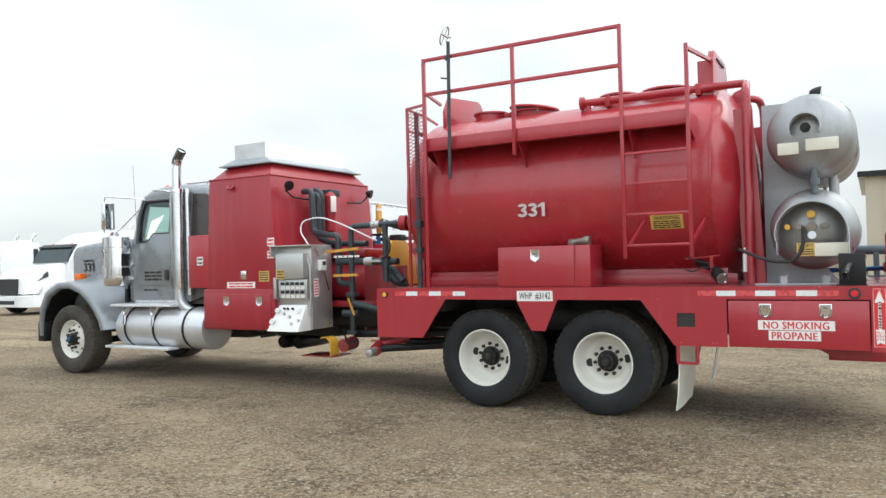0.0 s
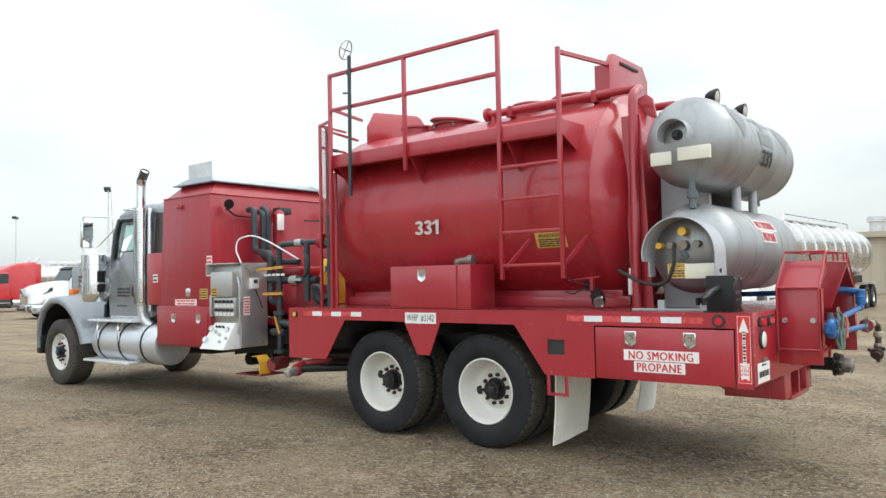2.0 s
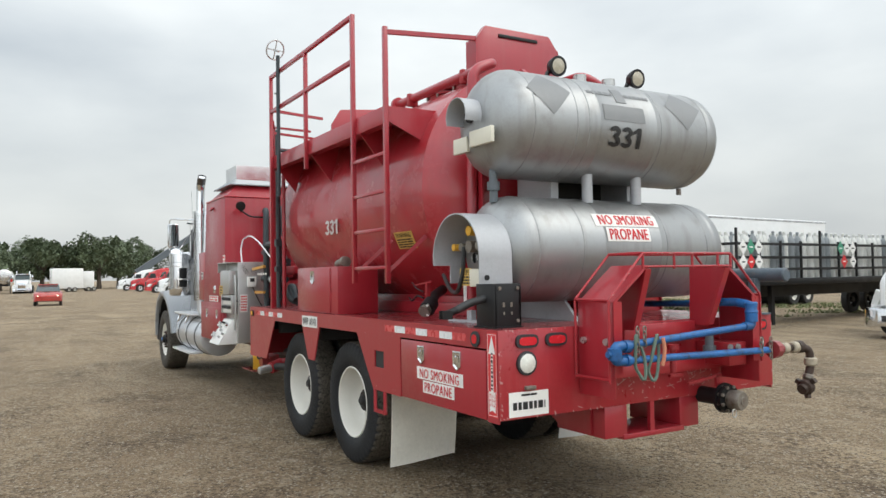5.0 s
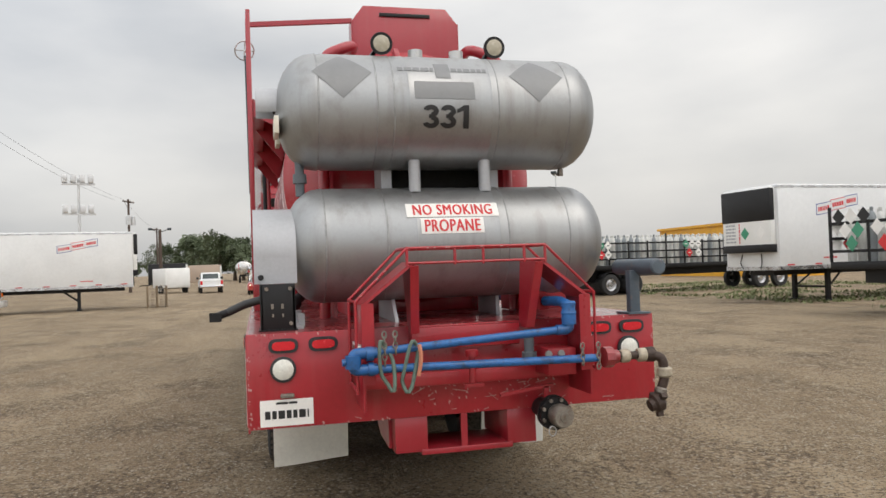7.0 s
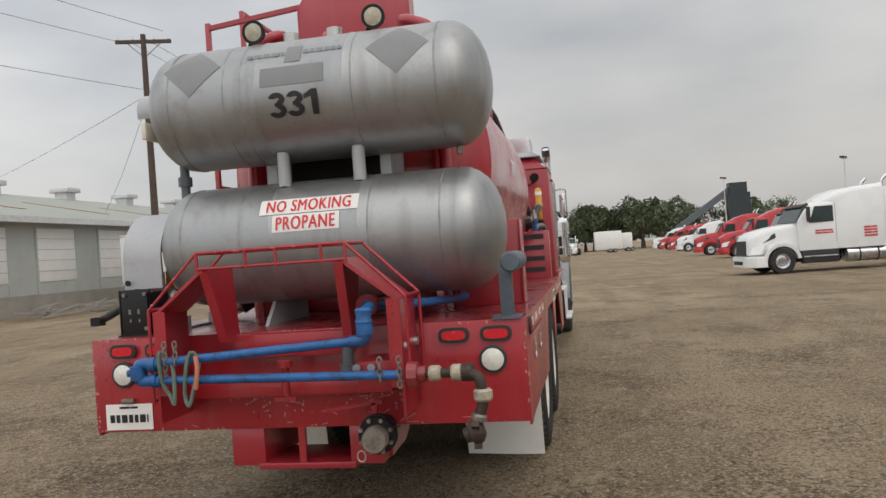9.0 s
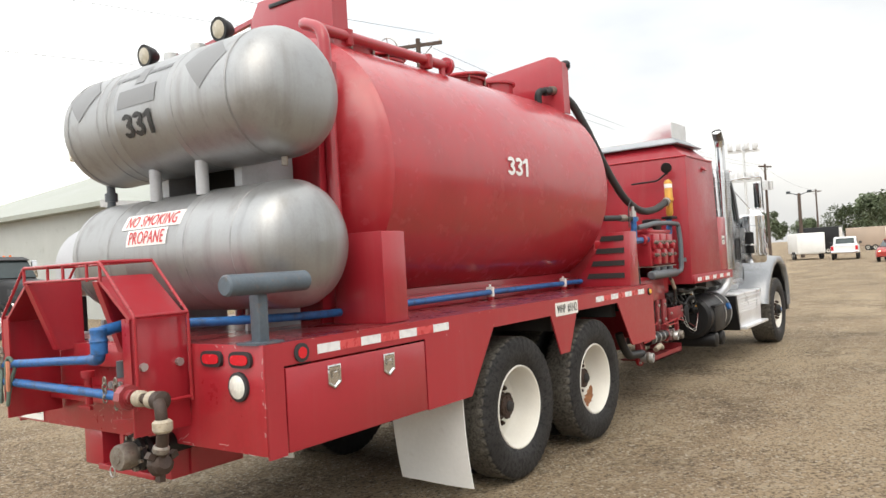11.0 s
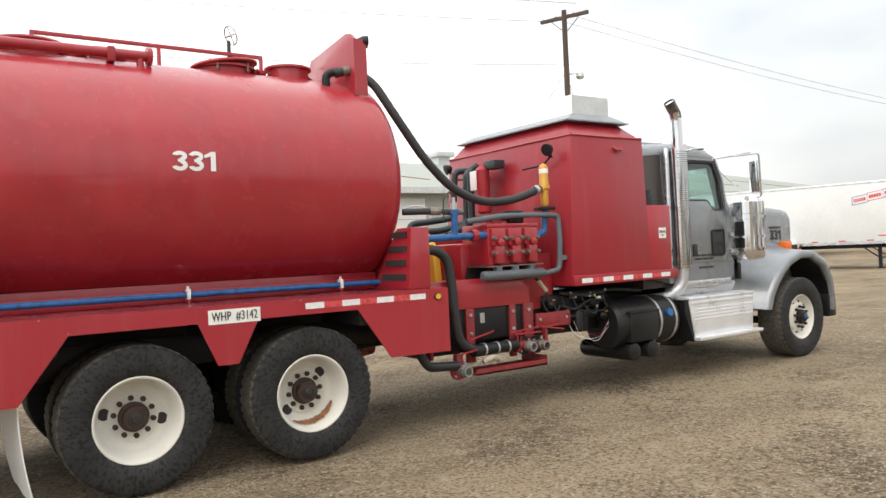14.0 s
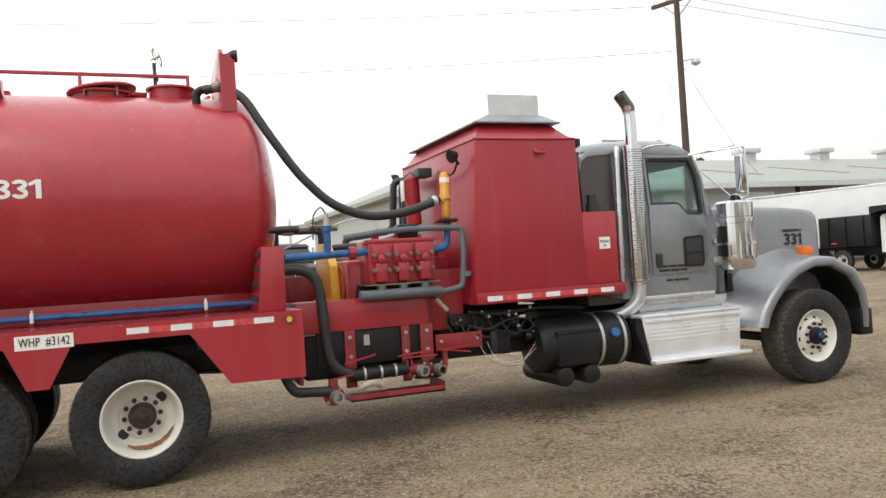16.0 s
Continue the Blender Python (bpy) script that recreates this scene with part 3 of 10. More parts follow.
part("front_axle", Shape().box(11.24, 11.36, -1.0, 1.0, 0.42, 0.52, 0.01), BLACKP, truck)


# ---- wheels ----
def tyre_material(name, wall, patch, tread, cover):
    """Rubber with a dusty tread, and dark worn patches drawn out from the rim over a dusty sidewall."""
    m = bpy.data.materials.new(name)
    m.use_nodes = True
    n, l = m.node_tree.nodes, m.node_tree.links
    b = n["Principled BSDF"]

    def node(kind, *links, **props):
        nd = n.new(kind)
        for k, v in props.items():
            if k == "operation":
                nd.operation = v
            else:
                nd.inputs[k].default_value = v
        for k, src in links:
            l.new(src, nd.inputs[k])
        return nd

    tc = n.new("ShaderNodeTexCoord")
    disc = node("ShaderNodeVectorMath", (0, tc.outputs["Object"]), operation="MULTIPLY")
    disc.inputs[1].default_value = (1, 0, 1)
    rad = node("ShaderNodeVectorMath", (0, disc.outputs[0]), operation="LENGTH").outputs["Value"]
    unit = node("ShaderNodeVectorMath", (0, disc.outputs[0]), operation="NORMALIZE").outputs[0]
    ray = node("ShaderNodeVectorMath", (0, unit), operation="SCALE", Scale=19.0).outputs[0]
    lift = node("ShaderNodeCombineXYZ", ("Y", node("ShaderNodeMath", (0, rad), operation="MULTIPLY").outputs[0]))
    lift.inputs["Y"].links[0].from_node.inputs[1].default_value = 26.0
    polar = node("ShaderNodeVectorMath", (0, ray), (1, lift.outputs[0]), operation="ADD").outputs[0]
    worn = node("ShaderNodeTexNoise", ("Vector", polar), Scale=1.0, Detail=5.0, Roughness=0.6).outputs[0]
    grain = node("ShaderNodeTexNoise", ("Vector", tc.outputs["Object"]), Scale=45.0, Detail=5.0, Roughness=0.65).outputs[0]
    dust = node("ShaderNodeTexNoise", ("Vector", tc.outputs["Object"]), Scale=5.0, Detail=5.0).outputs[0]

    def blend(fac, lo, hi, a, c):
        mr = node("ShaderNodeMapRange", (0, fac))
        mr.inputs[1].default_value, mr.inputs[2].default_value = lo, hi
        mx = node("ShaderNodeMixRGB", (0, mr.outputs[0]))
        for k, col in ((1, a), (2, c)):
            if isinstance(col, tuple):
                mx.inputs[k].default_value = (*col, 1)
            else:
                l.new(col, mx.inputs[k])
        return mx.outputs[0]

    c = blend(dust, 0.35, 0.68, tuple(v * 0.7 for v in wall), tuple(v * 1.2 for v in wall))
    c = blend(worn, cover, cover + 0.09, c, patch)
    c = blend(rad, 0.532, 0.540, c, blend(grain, 0.36, 0.62, tuple(v * 0.35 for v in tread), tread))
    c = blend(grain, 0.30, 0.42, tuple(v * 0.6 for v in wall), c)
    l.new(c, b.inputs["Base Color"])
    b.inputs["Roughness"].default_value, b.inputs["Specular IOR Level"].default_value = 0.62, 0.3
    bp = node("ShaderNodeBump", ("Height", grain), Strength=0.5, Distance=0.006)
    l.new(bp.outputs[0], b.inputs["Normal"])
    return m


TYRE_CLEAN = tyre_material("black_tyre_rubber", (0.016, 0.017, 0.019), (0.011, 0.011, 0.012), (0.12, 0.105, 0.085), 0.60)
TYRE_WORN = tyre_material("dusty_worn_tyre_rubber", (0.031, 0.030, 0.030), (0.010, 0.010, 0.011), (0.13, 0.118, 0.10), 0.50)
TYRE_FRONT = tyre_material("brown_dusty_tyre_rubber", (0.058, 0.051, 0.043), (0.022, 0.020, 0.018), (0.115, 0.10, 0.08), 0.58)


def wheel_meshes(front):
    """Tyre, rim, hub, nut and hand hole about the origin, with the outside towards +y."""
    def lug(k, i):
        # shoulder blocks cut deep, ribs between two grooves round the middle
        if k in (5, 6, 7, 8, 13, 14, 15, 16):
            return -0.016 if i % 4 == 0 else -0.003 * ((i * 7) % 3) / 2
        return -0.008 if k in (10, 11) and i % 5 == 0 else 0.0
    R, hw = 0.546, 0.195 if front else 0.15
    side = [(0.108, 0.305), (0.128, 0.332), (0.144, 0.372), (0.150, 0.42), (0.147, 0.462), (0.140, 0.50), (0.1365, 0.52), (0.128, 0.538), (0.112, 0.547)]
    prof = [(hw - 0.15 + a, r) for a, r in side] + [(0.07 * hw / 0.15, R), (0.035, R + 0.001), (-0.035, R + 0.001), (-0.07 * hw / 0.15, R)] + [(-(hw - 0.15 + a), r) for a, r in side[::-1]]
    s = Shape().lathe(prof, (0, 0.15 - hw, 0), (0, 1, 0), 184, caps=False, wave=lug)
    tyre = s.mesh("tyre", TYRE_FRONT if front else TYRE_CLEAN, 40)
    if front:
        rp = [(-0.10, 0.305), (0.112, 0.308), (0.12, 0.302), (0.114, 0.292), (0.09, 0.280), (0.055, 0.256), (0.035, 0.235), (0.06, 0.20), (0.085, 0.17), (0.088, 0.12), (0.088, 0.10), (0.088, 0.0)]
        hub = Shape().lathe([(0.08, 0.105), (0.12, 0.10), (0.13, 0.07), (0.165, 0.065), (0.172, 0.05), (0.172, 0.0)], (0, 0, 0), (0, 1, 0), 24, caps=False)
        ny, nr = 0.088, 0.143
        holes = [(0.205 * math.cos(a), 0.052, 0.205 * math.sin(a)) for a in [2 * math.pi * (k + 0.5) / 10 for k in range(10)]]
        hr = 0.022
    else:
        rp = [(-0.10, 0.318), (0.110, 0.322), (0.124, 0.321), (0.129, 0.314), (0.124, 0.303), (0.112, 0.299), (0.10, 0.292), (0.02, 0.284), (-0.05, 0.27), (-0.08, 0.245), (-0.090, 0.215), (-0.090, 0.195), (-0.076, 0.178), (-0.076, 0.12), (-0.076, 0.0)]
        hub = Shape().lathe([(-0.075, 0.112), (-0.055, 0.112), (-0.05, 0.088), (-0.02, 0.082), (-0.015, 0.070), (0.0, 0.068), (0.003, 0.088), (0.014, 0.088), (0.018, 0.062), (0.026, 0.056), (0.03, 0.0)], (0, 0, 0), (0, 1, 0), 24, caps=False)
        ny, nr = -0.078, 0.143
        holes = [(0.208 * math.cos(a), -0.084, 0.208 * math.sin(a)) for a in (0.0, math.pi)]
        hr = 0.044
    rim = Shape().lathe(rp, (0, 0, 0), (0, 1, 0), 48, caps=False).mesh("rim", RIMWHITE, 30)
    hubm = hub.mesh("hub", BLACKP, 30)
    nut = Shape().cyl((0, 0, 0), (0, 0.028, 0), 0.021, n=6).cyl((0, 0.028, 0), (0, 0.042, 0), 0.012, n=8).mesh("lug_nut", RUSTHUB, 30)
    # a dark disc on the rim stands for the shade in each hand hole
    hole = Shape().lathe([(-0.02, hr), (0.006, hr), (0.006, hr * 0.9), (0.004, 0.001)], (0, 0, 0), (0, 1, 0), 18, caps=False).mesh("hand_hole", SOOT_AND_HOLES, 30)
    return tyre, rim, hubm, nut, hole, ny, nr, holes


RUSTHUB = mat("rusty_brown_hub", (0.048, 0.027, 0.019), 0.7, var=0.4, scale=12, fine=60, bump=0.1, stain=(0.04, 0.03, 0.025), amount=0.2)
FRONT_WHEEL, REAR_WHEEL = wheel_meshes(True), wheel_meshes(False)
HUB_CAP = Shape().lathe([(0.02, 0.046), (0.04, 0.042), (0.052, 0.03), (0.056, 0.0)], (0, 0, 0), (0, 1, 0), 18, caps=False).mesh("hub_cap", SOOT_AND_HOLES, 30)


def wheel(x, y, side, front, turn, parent, label):
    tyre, rim, hubm, nut, hole, ny, nr, holes = FRONT_WHEEL if front else REAR_WHEEL
    m = pose(x, y, 0.54, 0, 0, 0 if side > 0 else 180) @ pose(0, 0, 0, 0, turn, 0)
    if side < 0 and not front:
        hubm = hubm.copy()
        hubm.materials[0] = RUSTHUB
    if side < 0:
        tyre = tyre.copy()
        tyre.materials[0] = TYRE_WORN
    w = part("wheel", hubm, None, parent, label, m)
    part("tyre", tyre, None, w, "black truck tyre with dusty tread")
    part("rim", rim, None, w, "white painted steel rim")
    for k in range(10):
        a = 2 * math.pi * k / 10
        part("lug_nut", nut, None, w, m=pose(nr * math.cos(a), ny, nr * math.sin(a)))
    if not front:
        for k in range(8):
            a = 2 * math.pi * (k + 0.5) / 8
            part("hub_bolt", nut, None, w, m=pose(0.072 * math.cos(a), -0.012, 0.072 * math.sin(a)) @ Matrix.Scale(0.8, 4))
        part("hub_cap", HUB_CAP, None, w)
    for h in holes:
        part("hand_hole", hole, None, w, m=pose(*h))
    return w


for sd in (1, -1):
    wheel(11.31, sd * 1.08, sd, True, 10 * sd, truck, "front wheel with white rim and black hub")
    for k, ax in enumerate((2.565, 3.94)):
        wheel(ax, 1.02 if sd > 0 else -1.082, sd, False, (8, -12)[k] if sd > 0 else (-12, 42)[k], truck, "rear wheel with dished white rim")
        inner = part("wheel", Shape().cyl((0, -0.1, 0), (0, 0.1, 0), 0.28).mesh("inner_disc", BLACKP), None, truck, "inner dual wheel", pose(ax, sd * 0.71, 0.54, 0, 0, 0 if sd > 0 else 180))
        part("tyre", REAR_WHEEL[0], None, inner)
# rust along the lower rim of one wheel, and caps on the hubs
for sd in (1, -1):
    part("hub_cap", Shape().lathe([(0, 0.035), (0.012, 0.03), (0.014, 0.0)], (11.31, sd * 1.252, 0.55), (0, sd, 0), 16, caps=False), BLUE, truck, "blue hub cap")
rnd = random.Random(31)
smear = []
for k in range(25):
    a = radians(205 + 95 * k / 24)
    taper = math.sin(math.pi * k / 24) ** 0.5
    rows_ = []
    for u in (0.60 - 0.58 * taper * rnd.uniform(0.6, 1.0), 0.68 + 0.42 * taper * rnd.uniform(0.4, 1.0)):
        r_, y_ = 0.279 - 0.030 * u, 0.012 - 0.088 * u
        rows_.append((3.94 - r_ * math.cos(a), -1.082 - y_ - 0.004, 0.54 + r_ * math.sin(a)))
    smear.append(rows_)
part("rust_patch", Shape().rings(smear, closed=False), RUST, truck, "rust streak on a white rim")


# ---- the water tank ----
def tank_shell():
    def head(limit, depth):
        """A dished end: distance outwards and radius, from the middle to the weld."""
        top = radians(limit)
        return [(depth * (math.cos(top * k / 14) - math.cos(top)) / (1 - math.cos(top)), max(0.001, TANK_R * math.sin(top * k / 14) / math.sin(top))) for k in range(15)]
    prof = [(1.45 - d, r) for d, r in head(77, 0.33)]
    mid = [(1.452, TANK_R + 0.004), (1.475, TANK_R + 0.004), (1.48, TANK_R), (2.1, TANK_R), (2.7, TANK_R), (3.3, TANK_R), (3.9, TANK_R), (4.5, TANK_R), (4.92, TANK_R)]
    end = [(4.94 + d, r) for d, r in head(84, 0.34)[::-1]]
    s = Shape().lathe(prof + mid + end, (0, 0, 0), (1, 0, 0), 96, caps=False)
    return s.move(Matrix.Translation((0, 0, TANK_Z)) @ Matrix.Diagonal((1, TANK_SQ, 1, 1)))


water_tank = part("water_tank", tank_shell(), RED_TANK, truck, "red painted cylindrical steel tank", angle=30)
part("tank_cradle", Shape().box(1.40, 4.98, -0.50, 0.50, 1.336, 1.50, 0.01), RED, water_tank)
part("cradle_end", Shape().box(5.01, 5.03, -0.78, 0.62, 1.336, 1.80, 0.004), RED_DARK, water_tank)
for sd in (1, -1):
    part("tank_flange", Shape().box(1.30, 5.10, min(sd * 0.47, sd * 0.56), max(sd * 0.47, sd * 0.56), 1.336, 1.44, 0.006), RED, water_tank)
side_l = lambda x, dz: on_cyl((x, TANK_R * TANK_SQ, TANK_Z + dz), (-1, 0, 0), (0, 0, 1), TANK_R)
side_r = lambda x, dz: on_cyl((x, -TANK_R * TANK_SQ, TANK_Z + dz), (1, 0, 0), (0, 0, 1), TANK_R)
part("number", heavy_331(side_l(3.375, -0.215), 0.33, 0.15, 0.008), NUMGREY, water_tank, "faded white number 331")
part("number", heavy_331(side_r(3.10, 0.068), 0.345, 0.155, 0.008), NUMWHITE, water_tank, "white number 331")


# ---- heater housing ----
heater = part("heater_housing", Shape().hexa(
    [(6.98, -1.17, 1.235), (8.27, -1.17, 1.235), (8.27, 1.17, 1.235), (6.98, 1.17, 1.235)],
    [(7.09, -1.14, 2.86), (8.23, -1.14, 2.86), (8.23, 1.13, 2.86), (7.09, 1.13, 2.86)], 0.012).hexa(
    [(7.10, -1.13, 2.852), (8.22, -1.13, 2.852), (8.22, 1.12, 2.852), (7.10, 1.12, 2.852)],
    [(7.24, -0.92, 3.06), (8.04, -0.92, 3.06), (8.04, 0.92, 3.06), (7.24, 0.92, 3.06)], 0.008), RED_HOUSING, truck, "red painted steel heater housing with tapered top")
part("lower_locker", Shape().box(6.99, 8.31, 0.55, 1.20, 0.775, 1.33, 0.01), RED_HOUSING, heater)
part("locker_door", Shape().box(7.05, 8.25, 1.20, 1.212, 0.80, 1.26, 0.004), RED_HOUSING, heater)
part("ledge", Shape().box(6.99, 8.70, -1.20, -0.3, 1.235, 1.345, 0.006), RED_HOUSING, heater)
part("vent_skirt", Shape().hexa([(7.16, -1.03, 3.055), (8.12, -1.03, 3.055), (8.12, 1.03, 3.055), (7.16, 1.03, 3.055)], [(7.35, -0.91, 3.15), (7.98, -0.91, 3.15), (7.98, 0.91, 3.15), (7.35, 0.91, 3.15)]).box(7.15, 8.13, -1.04, 1.04, 3.045, 3.06), SKIRTGREY, heater, "grey sheet vent skirt")
# the collar's rear face is made brighter than its other sides for glare
part("collar_glare_sheet", Shape().box(7.37, 7.38, -0.89, 0.89, 3.14, 3.365), GLARESHEET, heater, "rear vent collar sheet, brightened for sky glare")
part("vent_collar", Shape().box(7.95, 7.96, -0.89, 0.89, 3.14, 3.365).box(7.38, 7.95, -0.89, -0.88, 3.14, 3.365).box(7.38, 7.95, 0.88, 0.89, 3.14, 3.365), GALV, heater, "galvanised sheet vent collar")
for sd in (1, -1):
    a, b = sorted((sd * 0.5, sd * 1.15))
    part("hydraulic_tank", Shape().box(8.25, 8.66, a, b, 1.345, 2.10, 0.012), RED, heater, "red hydraulic oil tank")


# ---- cab ----
def lean_in(s, side):
    """The cab's walls lean in above the window sill."""
    for v in s.bm.verts:
        if v.co.z > 2.15:
            v.co.y -= side * (v.co.z - 2.15) * 0.11
    return s


WINDOW = [(9.24, 2.17), (9.24, 2.66), (9.83, 2.66), (9.90, 2.45), (9.93, 2.04), (9.72, 2.04), (9.60, 2.17)]
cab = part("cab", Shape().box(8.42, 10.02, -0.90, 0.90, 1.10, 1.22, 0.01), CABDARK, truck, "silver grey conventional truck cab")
for sd in (1, -1):
    a, b = sorted((sd * 0.985, sd * 0.945))
    s = Shape().prism([(8.80, 1.15), (10.06, 1.15), (10.10, 1.6), (10.08, 2.04), (9.72, 2.04), (9.60, 2.17), (8.80, 2.17)], "y", a, b)
    s.prism([(8.80, 2.17), (9.24, 2.17), (9.24, 2.66), (8.80, 2.66)], "y", a, b)
    s.prism([(9.93, 2.04), (10.08, 2.04), (9.88, 2.66), (9.83, 2.66), (9.90, 2.45)], "y", a, b)
    s.prism([(8.80, 2.66), (9.88, 2.66), (9.84, 2.76), (8.80, 2.78)], "y", a, b)
    part("side_wall", lean_in(s, sd), CABGREY, cab)
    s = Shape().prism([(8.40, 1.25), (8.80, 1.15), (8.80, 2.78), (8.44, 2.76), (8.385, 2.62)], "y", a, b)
    part("rear_quarter", lean_in(s, sd), CABDARK, cab, "dull dark grey rear quarter, brown tinge for a reflection")
    a, b = sorted((sd * 0.985, sd * 1.0))
    s = Shape().prism([(9.20, 1.385), (9.95, 1.385), (9.985, 1.43), (9.99, 2.03), (9.715, 2.03), (9.595, 2.16), (9.20, 2.16)], "y", a, b, 0.006)
    door = part("door", lean_in(s, sd), CABGREY, cab, "silver grey cab door")
    # upper door frame round the window
    s = Shape()
    loop = [(9.20, 2.16), (9.20, 2.70), (9.86, 2.70), (9.95, 2.45), (9.98, 2.03)]
    for p, q in zip(loop, loop[1:]):
        s.bar((p[0], sd * 0.99, p[1]), (q[0], sd * 0.99, q[1]), 0.03, 0.05, (0, 1, 0))
    part("door_frame", lean_in(s, sd), CABGREY, door)
    part("window_seal", lean_in(Shape().tube([(x, sd * 0.988, z) for x, z in WINDOW + WINDOW[:1]], 0.014, 8, 0.04), sd), SEAT, door)
    pane = part("pane", lean_in(Shape().prism(WINDOW, "y", min(sd * 0.968, sd * 0.972), max(sd * 0.968, sd * 0.972)), sd), CABGLASS, door, "tinted side window")
    pane.visible_shadow = False
    part("door_handle", Shape().box(9.245, 9.325, *sorted((sd * 1.0, sd * 1.03)), 1.46, 1.62, 0.02), SEAT, door, "black door handle")
    if sd < 0:
        part("peep_window", Shape().box(9.63, 9.89, -1.012, -0.999, 1.45, 1.77, 0.006), SEAT, door, "dark lower door window")
        part("peep_frame", Shape().tube([(9.645, -1.011, 1.47), (9.64, -1.011, 1.78), (9.89, -1.011, 1.79), (9.895, -1.011, 1.47), (9.645, -1.011, 1.47)], 0.011, 8, 0.03), BLACKP, door)
        part("peep_slat", Shape().box(9.66, 9.86, -1.018, -1.012, 1.60, 1.612), BLACKP, door)
    f = flat((9.47 if sd < 0 else 9.595, sd * 1.001, 1.45 if sd < 0 else 1.53), (-sd, 0, 0), (0, 0, 1))
    part("lettering", bars(f, -0.19, 0.19, -0.045 if sd < 0 else -0.08, 0.045 if sd < 0 else 0.08, 2 if sd < 0 else 3, 0.003, 5, 4), PRINT, door, "rows of small dark lettering")
    f = flat((9.6, sd * 0.986, 1.315), (-sd, 0, 0), (0, 0, 1))
    part("lettering", bars(f, -0.22, 0.1, -0.02, 0.025, 1, 0.003, 7, 3), PRINT, cab)
    part("sill_plate", Shape().box(9.02, 10.04, *sorted((sd * 0.93, sd * 0.99)), 1.08, 1.16, 0.008), ALU, cab)
    # bright tube standing for the gleam along the cab's rounded rear corner
    part("corner_gleam_bar", Shape().tube([(8.84, sd * 0.985, 2.80), (8.82, sd * 1.0, 2.70), (8.78, sd * 1.03, 1.9), (8.77, sd * 1.03, 1.24)], 0.034, 12, 0.06), ALU, cab)
    part("side_grip", Shape().tube([(9.20, sd * 0.95, 2.78), (9.24, sd * 1.06, 2.80), (9.50, sd * 1.06, 2.82), (9.52, sd * 0.95, 2.82)], 0.012, 8, 0.04), CHROME, cab)
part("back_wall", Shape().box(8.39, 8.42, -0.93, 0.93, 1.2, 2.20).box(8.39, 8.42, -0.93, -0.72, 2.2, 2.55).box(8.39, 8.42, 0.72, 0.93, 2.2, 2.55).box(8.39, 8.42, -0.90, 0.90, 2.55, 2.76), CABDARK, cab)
rw = part("rear_window", Shape().box(8.395, 8.402, -0.72, 0.72, 2.2, 2.55), CABGLASS, cab)
rw.visible_shadow = False


def roof():
    s, rings = Shape(), []
    for x, top, edge in ((8.38, 2.66, 2.60), (8.41, 2.78, 2.70), (8.50, 2.86, 2.76), (8.75, 2.90, 2.78), (9.20, 2.93, 2.79), (9.60, 2.92, 2.78), (9.76, 2.87, 2.77), (9.86, 2.78, 2.74), (9.89, 2.70, 2.66)):
        w = 0.985 - (edge - 2.15) * 0.11 + 0.012
        rings.append([(x, -w, edge - 0.05), (x, -w, edge), (x, -w + 0.05, edge + (top - edge) * 0.55), (x, -w + 0.16, edge + (top - edge) * 0.85), (x, -0.35, top), (x, 0.35, top), (x, w - 0.16, edge + (top - edge) * 0.85), (x, w - 0.05, edge + (top - edge) * 0.55), (x, w, edge), (x, w, edge - 0.05)])
    return s.rings(rings)


part("roof", roof(), CABGREY, cab, angle=55)
ws = part("windscreen", Shape().hexa([(10.06, -0.80, 2.08), (10.07, -0.80, 2.08), (10.07, 0.80, 2.08), (10.06, 0.80, 2.08)], [(9.87, -0.80, 2.68), (9.88, -0.80, 2.68), (9.88, 0.80, 2.68), (9.87, 0.80, 2.68)]), CABGLASS, cab)
ws.visible_shadow = False
part("screen_pillar", Shape().hexa([(10.04, 0.80, 2.05), (10.09, 0.80, 2.05), (10.08, 0.94, 2.05), (10.04, 0.94, 2.05)], [(9.85, 0.80, 2.70), (9.90, 0.80, 2.70), (9.89, 0.92, 2.70), (9.85, 0.92, 2.70)]), CABGREY, cab)
part("screen_pillar", Shape().hexa([(10.04, -0.94, 2.05), (10.09, -0.94, 2.05), (10.08, -0.80, 2.05), (10.04, -0.80, 2.05)], [(9.85, -0.92, 2.70), (9.90, -0.92, 2.70), (9.89, -0.80, 2.70), (9.85, -0.80, 2.70)]), CABGREY, cab)
part("dashboard", Shape().box(9.70, 10.05, -0.88, 0.88, 1.6, 2.06, 0.04), SEAT, cab)
for sd in (1, -1):
    part("seat", Shape().box(8.75, 9.25, sd * 0.45 - 0.26, sd * 0.45 + 0.26, 1.5, 1.70, 0.05).box(8.72, 8.86, sd * 0.45 - 0.25, sd * 0.45 + 0.25, 1.68, 2.30, 0.05).box(8.72, 8.83, sd * 0.45 - 0.13, sd * 0.45 + 0.13, 2.30, 2.50, 0.04), SEAT, cab)
part("steering_wheel", Shape().tube([(9.58 + 0.10 * math.cos(a), 0.45 + 0.22 * math.sin(a), 2.02 + 0.2 * math.cos(a)) for a in [2 * math.pi * k / 20 for k in range(21)]], 0.014, 8), SEAT, cab)
for sd in (1, -1):
    part("roof_marker", Shape().lathe([(0, 0.06), (0.05, 0.05), (0.08, 0.02), (0.082, 0.0)], (9.68, sd * 0.62, 2.86), (0, 0, 1), 14, caps=False), AMBER, cab, "amber roof marker lamp")
    part("air_horn", Shape().lathe([(0, 0.02), (0.35, 0.02), (0.47, 0.05)], (9.1, sd * 0.3, 2.99), (1, 0, 0), 12).box(9.15, 9.19, sd * 0.3 - 0.015, sd * 0.3 + 0.015, 2.9, 2.98), CHROME, cab)
